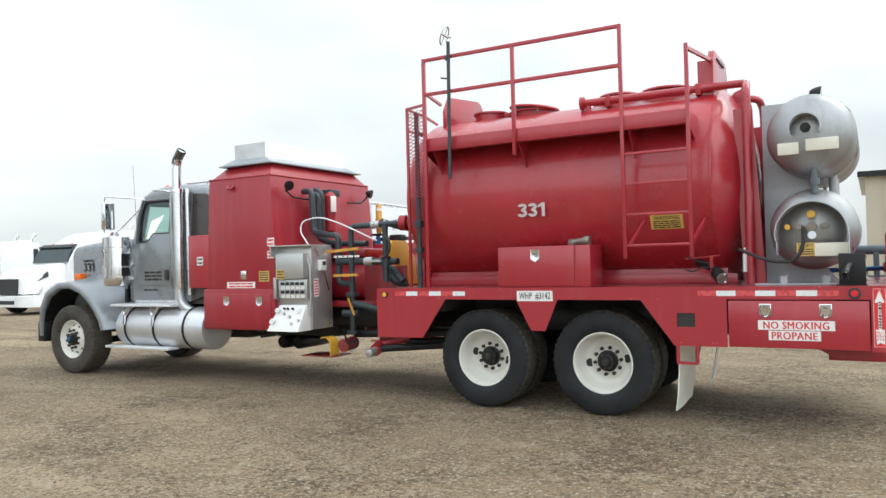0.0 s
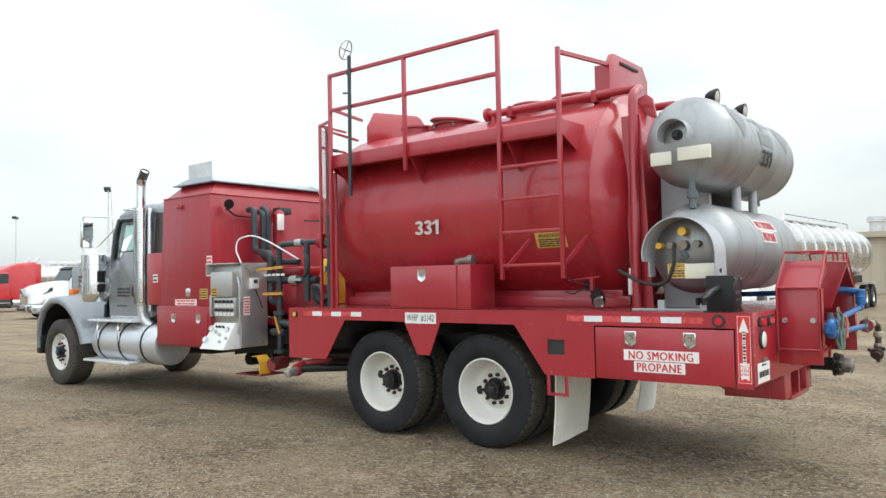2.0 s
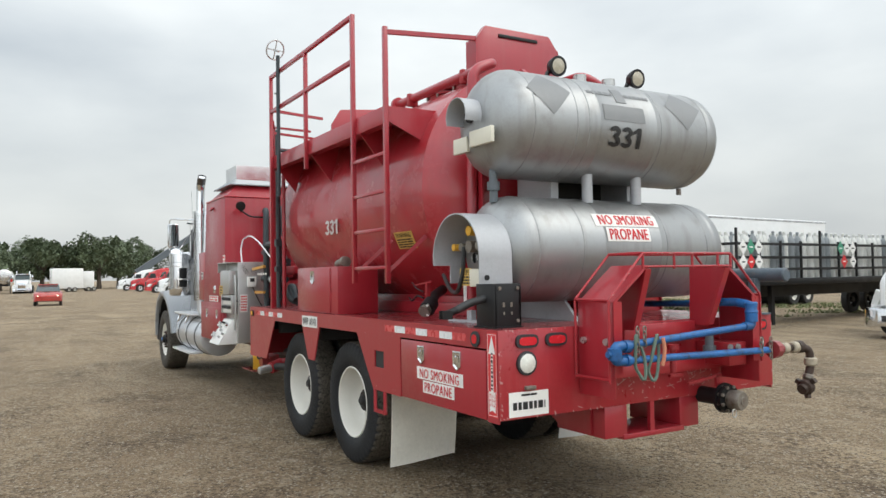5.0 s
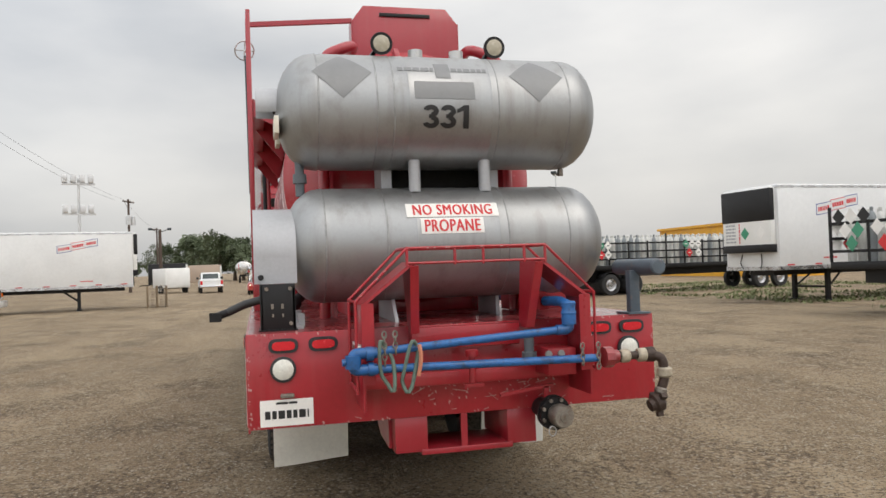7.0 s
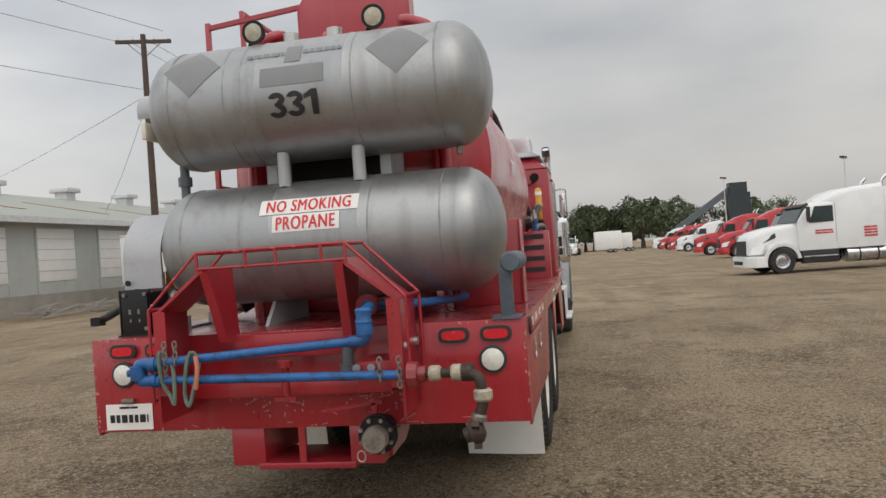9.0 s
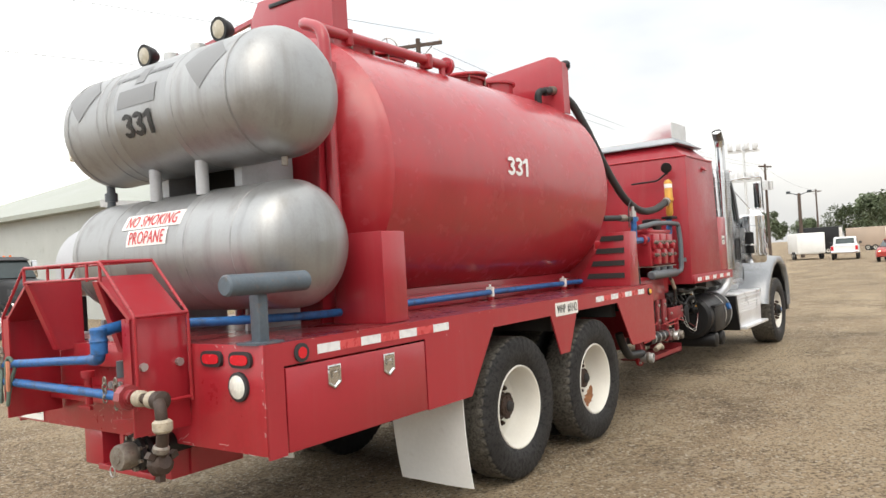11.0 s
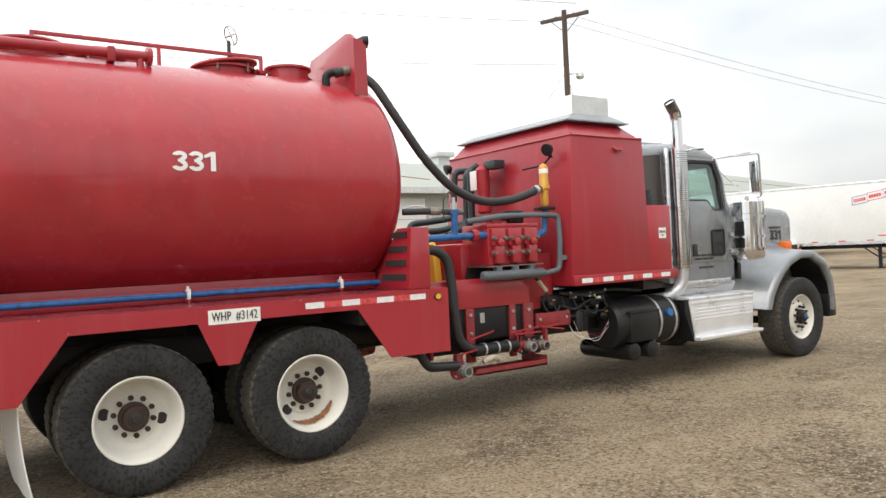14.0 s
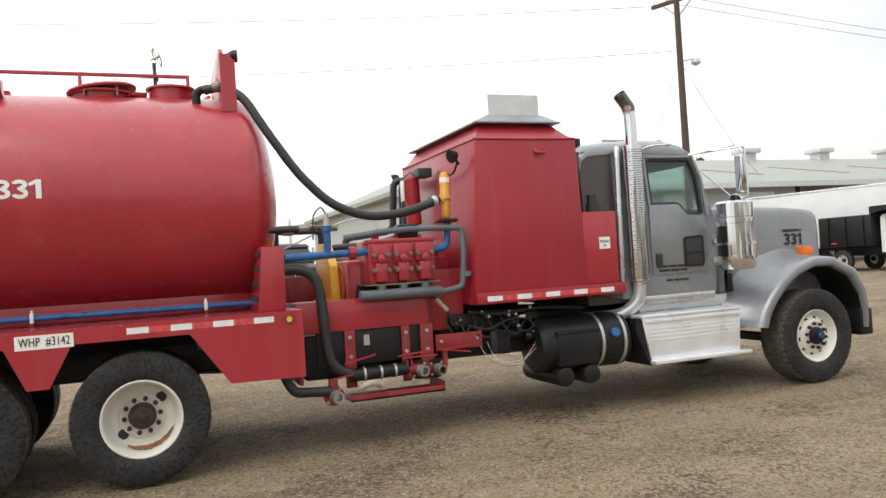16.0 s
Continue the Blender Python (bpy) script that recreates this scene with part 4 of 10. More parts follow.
part("roof_rail", Shape().tube([(8.56, -0.55, 2.86), (8.58, -0.55, 2.95), (8.58, 0.55, 2.95), (8.56, 0.55, 2.86)], 0.012, 6, 0.02).box(8.52, 8.62, -0.62, -0.50, 2.86, 2.96, 0.01), BLACKP, cab)
part("aerial", Shape().cyl((10.02, 0.93, 2.0), (10.05, 0.97, 3.25), 0.004, 0.002, 6), BLACKP, cab)


# ---- hood, fenders and bumper ----
def hood_shape():
    s, rings = Shape(), []
    for x, w, zt, zb in ((10.10, 0.80, 2.11, 1.12), (10.4, 0.79, 2.125, 1.12), (10.9, 0.765, 2.12, 1.1), (11.4, 0.735, 2.10, 1.05), (11.8, 0.715, 2.07, 1.0), (11.90, 0.708, 2.055, 1.0), (11.96, 0.70, 2.02, 1.0), (11.985, 0.685, 1.95, 1.0)):
        half = [(w, zb), (w, zt - 0.14), (w - 0.010, zt - 0.07), (w - 0.035, zt - 0.025), (w - 0.09, zt - 0.004), (w - 0.25, zt + 0.01), (0.0, zt + 0.02)]
        rings.append([(x, -y, z) for y, z in half] + [(x, y, z) for y, z in half[-2::-1]])
    return s.rings(rings)


hood = part("hood", hood_shape(), CABGREY, truck, "silver grey hood", angle=40)
part("grille", Shape().box(11.985, 12.02, -0.60, 0.60, 1.05, 1.90, 0.01), CHROME, hood)
FCX, FCZ = 11.31, 0.62
LIP = [(12.06, 0.58), (12.06, 0.80), (12.02, 1.00), (11.88, 1.22), (11.58, 1.355), (11.30, 1.36), (11.05, 1.275), (10.86, 1.15), (10.70, 0.99), (10.60, 0.85), (10.54, 0.70)]
for sd in (1, -1):
    s, rings = Shape(), []
    for y, off, back in ((1.17, -0.012, 0.0), (1.235, -0.004, 0.0), (1.246, 0.015, 0.0), (1.246, 0.075, 0.0), (1.232, 0.098, 0.0), (1.19, 0.110, 0.01), (1.10, 0.122, 0.04), (0.98, 0.145, 0.11), (0.86, 0.185, 0.20), (0.77, 0.235, 0.28), (0.70, 0.31, 0.32)):
        ring = []
        for k, (x, z) in enumerate(LIP):
            d = Vector((x - FCX, z - FCZ)).normalized()
            w = max(0, (k - 5) / 5) ** 0.7
            front = max(0.0, 1 - k / 3)
            low = (0.42, 0.42, 0.42, 0.42, 0.5, 0.75, 0.95, 1, 1, 1, 1)[k]
            off_k = off if off < 0.11 else 0.098 + (off - 0.098) * low
            ring.append((x + d.x * off_k * (1 - 0.6 * front) - back * w, sd * y, z + d.y * off_k + 0.12 * back * w))
        rings.append(ring)
    part("fender", s.rings(rings, closed=False), CABGREY, hood, "silver grey front fender", angle=60)
    s = Shape()
    liner = [(x - 0.012 * (x - FCX), z - 0.012 * (z - FCZ)) for x, z in LIP]
    s.rings([[(x, sd * y, z) for x, z in liner] for y in (1.19, 0.9, 0.56)], closed=False)
    s._faces([(x, sd * 0.56, z) for x, z in liner], [tuple(range(len(liner)))])
    part("wheel_well", s, BLACKP, hood)
    part("splash_guard", Shape().box(12.02, 12.22, *sorted((sd * 0.72, sd * 1.20)), 0.48, 0.80, 0.02), BLACKP, truck, "black bumper end")
    part("marker_lamp", Shape().box(11.50, 11.655, *sorted((sd * 0.78, sd * 0.90)), 1.455, 1.59, 0.012), AMBER, hood, "amber turn lamp on the fender")
    f = flat((11.51, sd * 0.729, 1.69), (-sd, 0.0658, 0), (0, 0, 1))
    part("number", heavy_331(f, 0.31, 0.145, 0.008), PRINT, hood, "black number 331")
    part("maker_badge", bars(flat((11.51, sd * 0.729, 1.80), (-sd, 0.0658, 0), (0, 0, 1)), -0.16, 0.16, -0.03, 0.03, 1, 0.009, 3, 8), PRINT, hood)
    part("hood_latch", Shape().box(10.28, 10.36, sd * 0.9 - 0.03, sd * 0.9 + 0.03, 1.12, 1.34, 0.01).cyl((10.3, sd * 0.9, 1.34), (10.3, sd * 0.86, 1.45), 0.02), BLACKP, hood)
    # air cleaner on the cowl
    ac = part("air_cleaner", Shape().lathe([(0, 0.10), (0.015, 0.18), (0.05, 0.20), (0.14, 0.20), (0.142, 0.208), (0.165, 0.208), (0.167, 0.20), (0.29, 0.20), (0.292, 0.208), (0.315, 0.208), (0.317, 0.20), (0.53, 0.20), (0.535, 0.21), (0.575, 0.21), (0.58, 0.196), (0.60, 0.196), (0.605, 0.206), (0.76, 0.206), (0.785, 0.18), (0.79, 0.06)], (10.28, sd * 1.11, 1.375), (0, 0, 1), 36), CHROME, truck, "chrome air cleaner canister")
    for rz in (1.505, 1.665, 1.93):
        part("band", Shape().arc((10.28, sd * 1.11), "z", 0.209, 0.222, sd * -40, sd * 220, rz, rz + 0.03, 26), CHROME, ac)
    for ra in (35, 90, 150):
        part("band_rod", Shape().cyl((10.28 + 0.219 * math.cos(radians(sd * ra)), sd * 1.11 + 0.219 * math.sin(radians(sd * ra)), 1.505), (10.28 + 0.219 * math.cos(radians(sd * ra)), sd * 1.11 + 0.219 * math.sin(radians(sd * ra)), 1.69), 0.006, n=8), CHROME, ac)
    part("inlet_screen", Shape().arc((10.28, sd * 1.11), "z", 0.198, 0.203, sd * 160, sd * 215, 1.54, 1.88, 10), BLACKP, ac, "dark slotted air inlet")
    part("bracket", Shape().box(10.02, 10.16, *sorted((sd * 0.86, sd * 1.02)), 1.48, 1.53).box(10.02, 10.16, *sorted((sd * 0.86, sd * 1.02)), 1.70, 1.75).box(10.06, 10.10, *sorted((sd * 0.9, sd * 1.05)), 1.45, 1.95), ALU, ac)
    # mirror on its arms
    mr = part("mirror", Shape().box(10.27, 10.36, *sorted((sd * (1.14 if sd > 0 else 1.17), sd * (1.33 if sd > 0 else 1.275))), 2.25, 2.68, 0.03), CHROME, truck, "tall chrome side mirror")
    part("mirror_glass", Shape().box(10.262, 10.269, *sorted((sd * (1.155 if sd > 0 else 1.18), sd * (1.315 if sd > 0 else 1.265))), 2.27, 2.66), MIRROR, mr)
    part("mirror_arm", Shape().tube([(9.84, sd * 0.93, 2.72), (10.30, sd * 1.30, 2.76), (10.32, sd * 1.30, 2.20), (10.05, sd * 0.96, 2.10)], 0.012, 8, 0.04).tube([(9.78, sd * 0.93, 2.70), (10.24, sd * 1.22, 2.78)], 0.008, 6).tube([(9.90, sd * 0.93, 2.60), (10.20, sd * 1.15, 2.22)], 0.009, 6), CHROME, mr)
    part("spot_mirror", Shape().lathe([(0, 0.02), (0.02, 0.075), (0.04, 0.09), (0.045, 0.085), (0.046, 0.0)], (10.24, sd * 1.20, 2.14), (-1, sd * 0.3, 0.1), 20, caps=False), MIRROR, mr, "round spot mirror")
part("front_bumper", Shape().box(12.14, 12.24, -1.0, 1.0, 0.50, 0.86, 0.03), CHROME, truck)

# ---- exhaust stacks ----
def perforated(side, a0, a1, r, nz, na, hole, material, parent, label):
    """One half of the stack's guard: a curved sheet with rows of staggered dark hole dots."""
    g = part("heat_shield", Shape().arc((8.98, side * 1.05), "z", r - 0.006, r, side * a0, side * a1, 1.34, 2.80, 22), material, parent, label)
    holes = Shape()
    for i in range(nz):
        for j in range(na):
            a = radians(side * (a0 + (a1 - a0) * (j + 0.3 + 0.5 * (i % 2)) / na))
            c = Vector((8.98 + (r + 0.0012) * math.cos(a), side * 1.05 + (r + 0.0012) * math.sin(a), 1.375 + i * 1.40 / nz))
            t = Vector((-math.sin(a), math.cos(a), 0))
            holes._faces([c + t * hole * math.cos(k * math.pi / 4) + Vector((0, 0, hole * math.sin(k * math.pi / 4))) for k in range(8)], [tuple(range(8))])
    # flat dark dots in place of the shade inside the perforations
    tagged(part("perforation", holes, SOOT_AND_HOLES, g), kind="stuff")


for sd in (1, -1):
    st = part("exhaust_stack", Shape().tube([(8.98, sd * 1.05, 1.30), (8.985, sd * 1.05, 3.05), (8.975, sd * 1.05, 3.22), (8.87, sd * 1.05, 3.355)], 0.068, 20, 0.13), CHROME, truck, "chrome exhaust stack with sooty curved tip")
    tipv = Vector((-0.105, 0, 0.135)).normalized()
    tip = part("sooty_tip", Shape().tube([(8.978, sd * 1.05, 3.17), (8.975, sd * 1.05, 3.22), (8.866, sd * 1.05, 3.36)], 0.0695, 20, 0.05, caps=False), SMOKED, st, "smoke-stained curved pipe tip")
    part("pipe_mouth", Shape().lathe([(0.003, 0.069), (0.005, 0.064), (-0.03, 0.060), (-0.031, 0.001)], (8.866, sd * 1.05, 3.36), tipv, 20, caps=False), SOOT_AND_HOLES, tip)
    perforated(sd, 140, -30, 0.112, 56, 17, 0.0068, CHROME, st, "perforated chrome heat shield")
    perforated(sd, 141, 255, 0.112, 56, 11, 0.0068, CHROME, st, "perforated chrome heat shield")
    part("muffler", Shape().cyl((8.98, sd * 1.05, 1.34), (8.98, sd * 1.05, 2.78), 0.088, n=20), STEEL, st)
    part("elbow", Shape().tube([(8.98, sd * 1.05, 1.34), (8.97, sd * 1.04, 1.12), (8.80, sd * 0.96, 0.98), (8.4, sd * 0.7, 0.95)], 0.07, 16, 0.14), FUELALU, st)

# ---- fuel tank and steps on the driver's side ----
fuel = part("fuel_tank", Shape().lathe([(0, 0.05), (0.0, 0.25), (0.012, 0.295), (0.04, 0.31), (1.84, 0.31), (1.87, 0.295), (1.88, 0.25), (1.88, 0.05)], (8.36, 0.90, 0.755), (1, 0, 0), 40), FUELALU, truck, "polished aluminium fuel tank")
for sx in (8.72, 9.35, 9.98):
    part("strap", Shape().lathe([(0, 0.311), (0, 0.317), (0.012, 0.319), (0.03, 0.319), (0.042, 0.317), (0.042, 0.311)], (sx, 0.90, 0.755), (1, 0, 0), 40, caps=False), BLACKP, fuel)
part("upper_step", Shape().box(8.98, 10.32, 0.80, 1.22, 1.075, 1.11, 0.008), TREAD, fuel)
for bx in (9.35, 9.98):
    part("step_bracket", Shape().bar((bx - 0.07, 1.17, 1.08), (bx + 0.005, 1.215, 0.95), 0.022).bar((bx + 0.11, 1.17, 1.08), (bx + 0.035, 1.215, 0.95), 0.022).bar((bx + 0.02, 1.212, 0.96), (bx + 0.02, 1.222, 0.80), 0.03), CHROME, fuel)
part("lower_step", Shape().box(9.04, 10.45, 1.00, 1.23, 0.44, 0.48, 0.008), TREAD, fuel)
part("step_hanger", Shape().box(9.3, 9.34, 1.0, 1.04, 0.46, 0.62).box(10.1, 10.14, 1.0, 1.04, 0.46, 0.62), BLACKP, fuel)
# passenger side: tread-plate step box, black tanks
sb = part("step_box", Shape().hexa([(8.97, -1.20, 0.47), (10.15, -1.20, 0.47), (10.19, -1.20, 0.945), (8.87, -1.20, 0.945)], [(8.97, -0.62, 0.47), (10.15, -0.62, 0.47), (10.19, -0.62, 0.945), (8.87, -0.62, 0.945)], 0.008), TREAD, truck, "bright tread-plate step box")
part("upper_tread", Shape().box(8.86, 10.20, -1.215, -0.62, 0.945, 0.975, 0.008), TREAD, sb)
part("back_riser", Shape().box(9.10, 10.34, -0.84, -0.66, 0.975, 1.10, 0.012), TREAD, sb)
part("lower_tread", Shape().box(8.95, 10.25, -1.285, -1.18, 0.455, 0.495, 0.008), TREAD, sb)
part("step_rail", Shape().box(8.90, 10.18, -1.212, -1.2, 0.885, 0.925, 0.004), TREAD, sb)
dots = Shape()
for i in range(48):
    for j in range(10):
        c = (8.97 + i * 0.0245 + (0.012 if j % 2 else 0), 0.69 + j * 0.0205)
        dx, dz = (0.009, 0.005) if j % 2 else (0.009, -0.005)
        dots.hexa([(c[0] - dx, -1.2005, c[1] - dz), (c[0] + 0.003, -1.2005, c[1] - 0.003), (c[0] + dx, -1.2005, c[1] + dz), (c[0] - 0.003, -1.2005, c[1] + 0.003)], [(c[0] - dx * 0.6, -1.2035, c[1] - dz * 0.6), (c[0] + 0.0015, -1.2035, c[1] - 0.0015), (c[0] + dx * 0.6, -1.2035, c[1] + dz * 0.6), (c[0] - 0.0015, -1.2035, c[1] + 0.0015)])
tagged(part("tread_pattern", dots, TREAD, sb), kind="stuff")
part("step_end", Shape().prism([(8.80, 0.95), (8.80, 0.80), (8.95, 0.44), (8.965, 0.44), (8.865, 0.95)], "y", -1.19, -0.6), BLACKP, sb)
bt = part("air_tank", Shape().lathe([(0, 0.05), (0.02, 0.25), (0.06, 0.29), (1.05, 0.29), (1.09, 0.25), (1.1, 0.05)], (7.70, -0.86, 0.74), (1, 0, 0), 36), BLACKP, truck, "black cylindrical tank with steel straps")
for sx in (8.40, 8.67):
    part("strap", Shape().lathe([(0, 0.292), (0, 0.298), (0.035, 0.298), (0.035, 0.292)], (sx, -0.86, 0.74), (1, 0, 0), 36, caps=False), STAIN, bt)
part("filler_cap", Shape().cyl((8.56, -1.11, 0.82), (8.56, -1.17, 0.835), 0.05, n=18), BLUE, bt, "blue filler cap")
part("battery_box", Shape().box(7.87, 8.36, -1.16, -0.75, 0.53, 0.885, 0.03).box(7.86, 8.37, -1.17, -0.75, 0.86, 0.89, 0.008), BLACKP, bt)
for sx in (7.95, 8.26):
    part("canister", Shape().lathe([(0, 0.02), (0.01, 0.09), (0.04, 0.103), (0.78, 0.103), (0.80, 0.095), (0.815, 0.05), (0.818, 0.01)], (sx, -0.34, 0.425), (0, -1, 0), 24), BLACKP, bt)
for k, (dip, mt_) in enumerate(((0.0, SIGNWHITE), (0.05, HOSE), (-0.06, HOSE), (0.03, SIGNWHITE), (-0.02, RED_DARK))):
    part("loose_wire", Shape().tube([(7.08 + 0.03 * k, -0.97, 0.84), (7.14 + 0.03 * k, -1.0, 0.70 - dip), (7.34 + 0.04 * k, -1.01, 0.62 - dip), (7.55, -1.0, 0.63 - dip * 0.6), (7.72, -0.98, 0.74 + 0.02 * k)], 0.0022, 5, 0.11), mt_, bt, "loose drooping wire")
ug_ = part("under_gear", Shape().box(6.72, 7.86, -0.80, -0.46, 0.70, 1.16, 0.03).box(6.80, 7.20, -0.90, -0.78, 0.98, 1.14, 0.02).cyl((6.9, -0.88, 0.86), (7.6, -0.86, 0.90), 0.06, n=14), BLACKP, truck, "black air valves and brackets below the heater")
for gx, gz, gr in ((6.86, 1.04, 0.05), (7.06, 0.92, 0.045), (7.50, 1.02, 0.05), (7.66, 0.86, 0.055)):
    part("air_valve", Shape().lathe([(0, gr * 0.8), (0.02, gr), (0.09, gr), (0.11, gr * 0.6), (0.13, gr * 0.3)], (gx, -0.86, gz), (0.1, -1, 0), 14), BLACKP, ug_)
    part("valve_fitting", Shape().cyl((gx + 0.03, -0.94, gz + 0.03), (gx + 0.04, -0.975, gz + 0.05), 0.012, n=6), BRASS, ug_)
for k in range(7):
    x0 = 6.75 + 0.15 * k
    part("air_line", Shape().tube([(x0, -0.92, 1.12), (x0 + 0.03, -0.97, 0.98 - 0.03 * (k % 3)), (x0 + 0.16, -0.98, 0.88 + 0.04 * (k % 2)), (x0 + 0.26, -0.93, 1.02)], 0.009, 6, 0.08), HOSE, ug_)
part("tie_tag", Shape().box(7.545, 7.62, -0.962, -0.958, 1.05, 1.085), SIGNWHITE, ug_)
for bx in (7.20, 7.42, 7.50):
    part("bolt", Shape().cyl((bx, -0.90, 1.10), (bx, -0.99, 1.10), 0.015, n=8), STAIN, ug_)
part("valve_block", Shape().box(7.30, 7.46, -0.92, -0.70, 0.70, 0.95, 0.02), BLACKP, truck)
part("filter_bowl", Shape().lathe([(0, 0.03), (0.02, 0.05), (0.2, 0.05), (0.23, 0.035)], (7.25, -0.96, 0.72), (0, 0, 1), 16), BLACKP, truck)
part("relay_box", Shape().box(7.6, 7.7, -0.95, -0.8, 1.02, 1.10, 0.01), BLACKP, truck)
part("cable_run", Shape().tube([(6.98, -0.98, 1.16), (7.3, -0.99, 1.12), (7.8, -0.97, 1.15), (8.3, -0.95, 1.10)], 0.018, 8, 0.1), HOSE, truck)
part("cable_run", Shape().tube([(7.0, -0.97, 1.02), (7.18, -0.99, 0.96), (7.42, -0.97, 1.06), (7.7, -0.95, 1.04)], 0.012, 8, 0.08), HOSE, truck)
for bx, bz in ((7.12, 1.15), (7.42, 1.13), (7.52, 0.98), (7.66, 1.16)):
    part("cable_clip", Shape().cyl((bx, -0.98, bz), (bx, -1.0, bz), 0.016, n=8), STAIN, truck)

# ---- heater housing: details ----
for lx in (7.25, 7.85):
    f = flat((lx, 1.212, 1.17), (-1, 0, 0), (0, 0, 1))
    ring = [(-0.05, 0.06), (0.05, 0.06), (0.05, -0.04), (0.0, -0.072), (-0.05, -0.04)]
    part("latch", Shape().rings([[f(u, v, 0.0) for u, v in ring], [f(u, v, 0.009) for u, v in ring], [f(u * 0.8, v * 0.8, 0.004) for u, v in ring]]), CHROME, heater, "chrome paddle latch")


def sticker(parent, f, w, h, material, ink, rows, seed, label, head=None, head_h=0.0, ink_head=None):
    """A sticker with rows of unreadable small print, and a readable heading if it has one."""
    st = part("sticker", panel(f, -w / 2, w / 2, -h / 2, h / 2, 0.003, 4), material, parent, label)
    top = h / 2
    if head:
        g = lambda a, b, ww: f(a, b + h / 2 - head_h * 0.75, ww)
        part("heading", words(head, g, w * 0.8, head_h, 0.005, 0.015), ink_head or ink, st)
        top = h / 2 - head_h * 1.4
    if rows:
        part("small_print", bars(f, -w * 0.42, w * 0.42, -h * 0.44, top * 0.92, rows, 0.005, seed), ink, st)
    return st


onL = lambda x, z, y=1.171: flat((x, y, z), (-1, 0, 0), (0, 0, 1))
onR = lambda x, z, y=-1.171: flat((x, y, z), (1, 0, 0), (0, 0, 1))
wallL = lambda x, z: onL(x, z, 1.17 - (z - 1.235) * 0.0308 + 0.002)
sticker(heater, wallL(7.62, 1.385), 0.52, 0.085, SIGNWHITE, SIGNRED, 2, 3, "white sticker with red writing")
sticker(heater, wallL(7.20, 1.50), 0.18, 0.14, SIGNYEL, PRINT, 4, 4, "yellow warning sticker")
part("latch", Shape().box(7.52, 7.62, 1.155, 1.175, 1.46, 1.58, 0.01), CHROME, heater, "chrome paddle latch")
sticker(heater, wallL(7.08, 1.93), 0.12, 0.17, SIGNWHITE, SIGNRED, 3, 6, "white and red sticker")
sticker(heater, wallL(7.08, 1.79), 0.12, 0.10, SIGNWHITE, SIGNRED, 2, 8, "white and red sticker")
sticker(heater, onL(8.42, 1.73, 1.152), 0.12, 0.12, SIGNWHITE, PRINT, 2, 9, "white hydraulic oil sticker")
hs = part("sticker", panel(onR(8.50, 1.77, -1.152), -0.065, 0.065, -0.062, 0.062, 0.003), SIGNWHITE, heater, "white hydraulic oil sticker")
part("lettering", words("HYDRAULIC", onR(8.50, 1.785, -1.152), 0.112, 0.028, 0.005, 0.03), PRINT, hs)
part("lettering", words("OIL", onR(8.50, 1.745, -1.152), 0.036, 0.026, 0.005, 0.03), PRINT, hs)
part("housing_ring", Shape().tube([(7.75, -1.13, 2.76), (7.75, -1.17, 2.72), (7.85, -1.17, 2.72), (7.85, -1.13, 2.76)], 0.016, 8, 0.03), RED, heater)
part("housing_ring", Shape().tube([(7.75, 1.13, 2.76), (7.75, 1.17, 2.72), (7.85, 1.17, 2.72), (7.85, 1.13, 2.76)], 0.016, 8, 0.03), RED, heater)
part("door_seam", Shape().box(7.28, 7.86, 1.147, 1.153, 1.74, 1.752), RED_DARK, heater)
part("weld_seam", Shape().tube([(7.092, -1.13, 2.864), (7.088, -0.4, 2.868), (7.094, 0.3, 2.862), (7.09, 1.12, 2.866)], 0.013, 6).tube([(7.10, -1.138, 2.866), (7.6, -1.142, 2.862), (8.22, -1.138, 2.866)], 0.013, 6).tube([(7.10, 1.128, 2.866), (8.22, 1.128, 2.866)], 0.013, 6), RED_WORN, heater)
part("filler_neck", Shape().cyl((8.5, -0.95, 2.1), (8.5, -0.95, 2.2), 0.07).cyl((8.5, -0.95, 2.2), (8.5, -0.95, 2.29), 0.05), PIPEGREY, heater)
for sd in (1, -1):
    wl2 = part("work_lamp", Shape().lathe([(0, 0.025), (0.03, 0.05), (0.07, 0.066), (0.09, 0.068), (0.092, 0.06)], (6.98, sd * 0.93, 2.74), (-0.9, sd * 0.3, -0.3), 20), BLACKP, heater, "round black work lamp")
    part("lamp_bracket", Shape().tube([(7.0, sd * 0.93, 2.64), (6.95, sd * 0.93, 2.70)], 0.012, 6), BLACKP, wl2)
    part("lamp_cable", Shape().tube([(6.98, sd * 0.93, 2.66), (6.99, sd * 0.80, 2.57), (6.99, sd * 0.45, 2.56)], 0.012, 6, 0.05), BLACKP, wl2)
part("flue_bracket", Shape().box(6.86, 7.02, -0.1, 0.12, 2.62, 2.72, 0.01), PIPEGREY, heater)


def tape(parent, x0, x1, y, z, first_white=True):
    """A strip of red and silver reflective tape, piece by piece."""
    n = max(2, round((x1 - x0) / 0.165))
    side = 1 if y > 0 else -1
    for k in range(n):
        a, b = x0 + (x1 - x0) * k / n, x0 + (x1 - x0) * (k + 1) / n
        w = (k % 2 == 0) == first_white
        part("reflective_tape", Shape().box(a, b, *sorted((y, y + side * 0.002)), z - 0.025, z + 0.025), TAPEW if w else TAPER, parent)


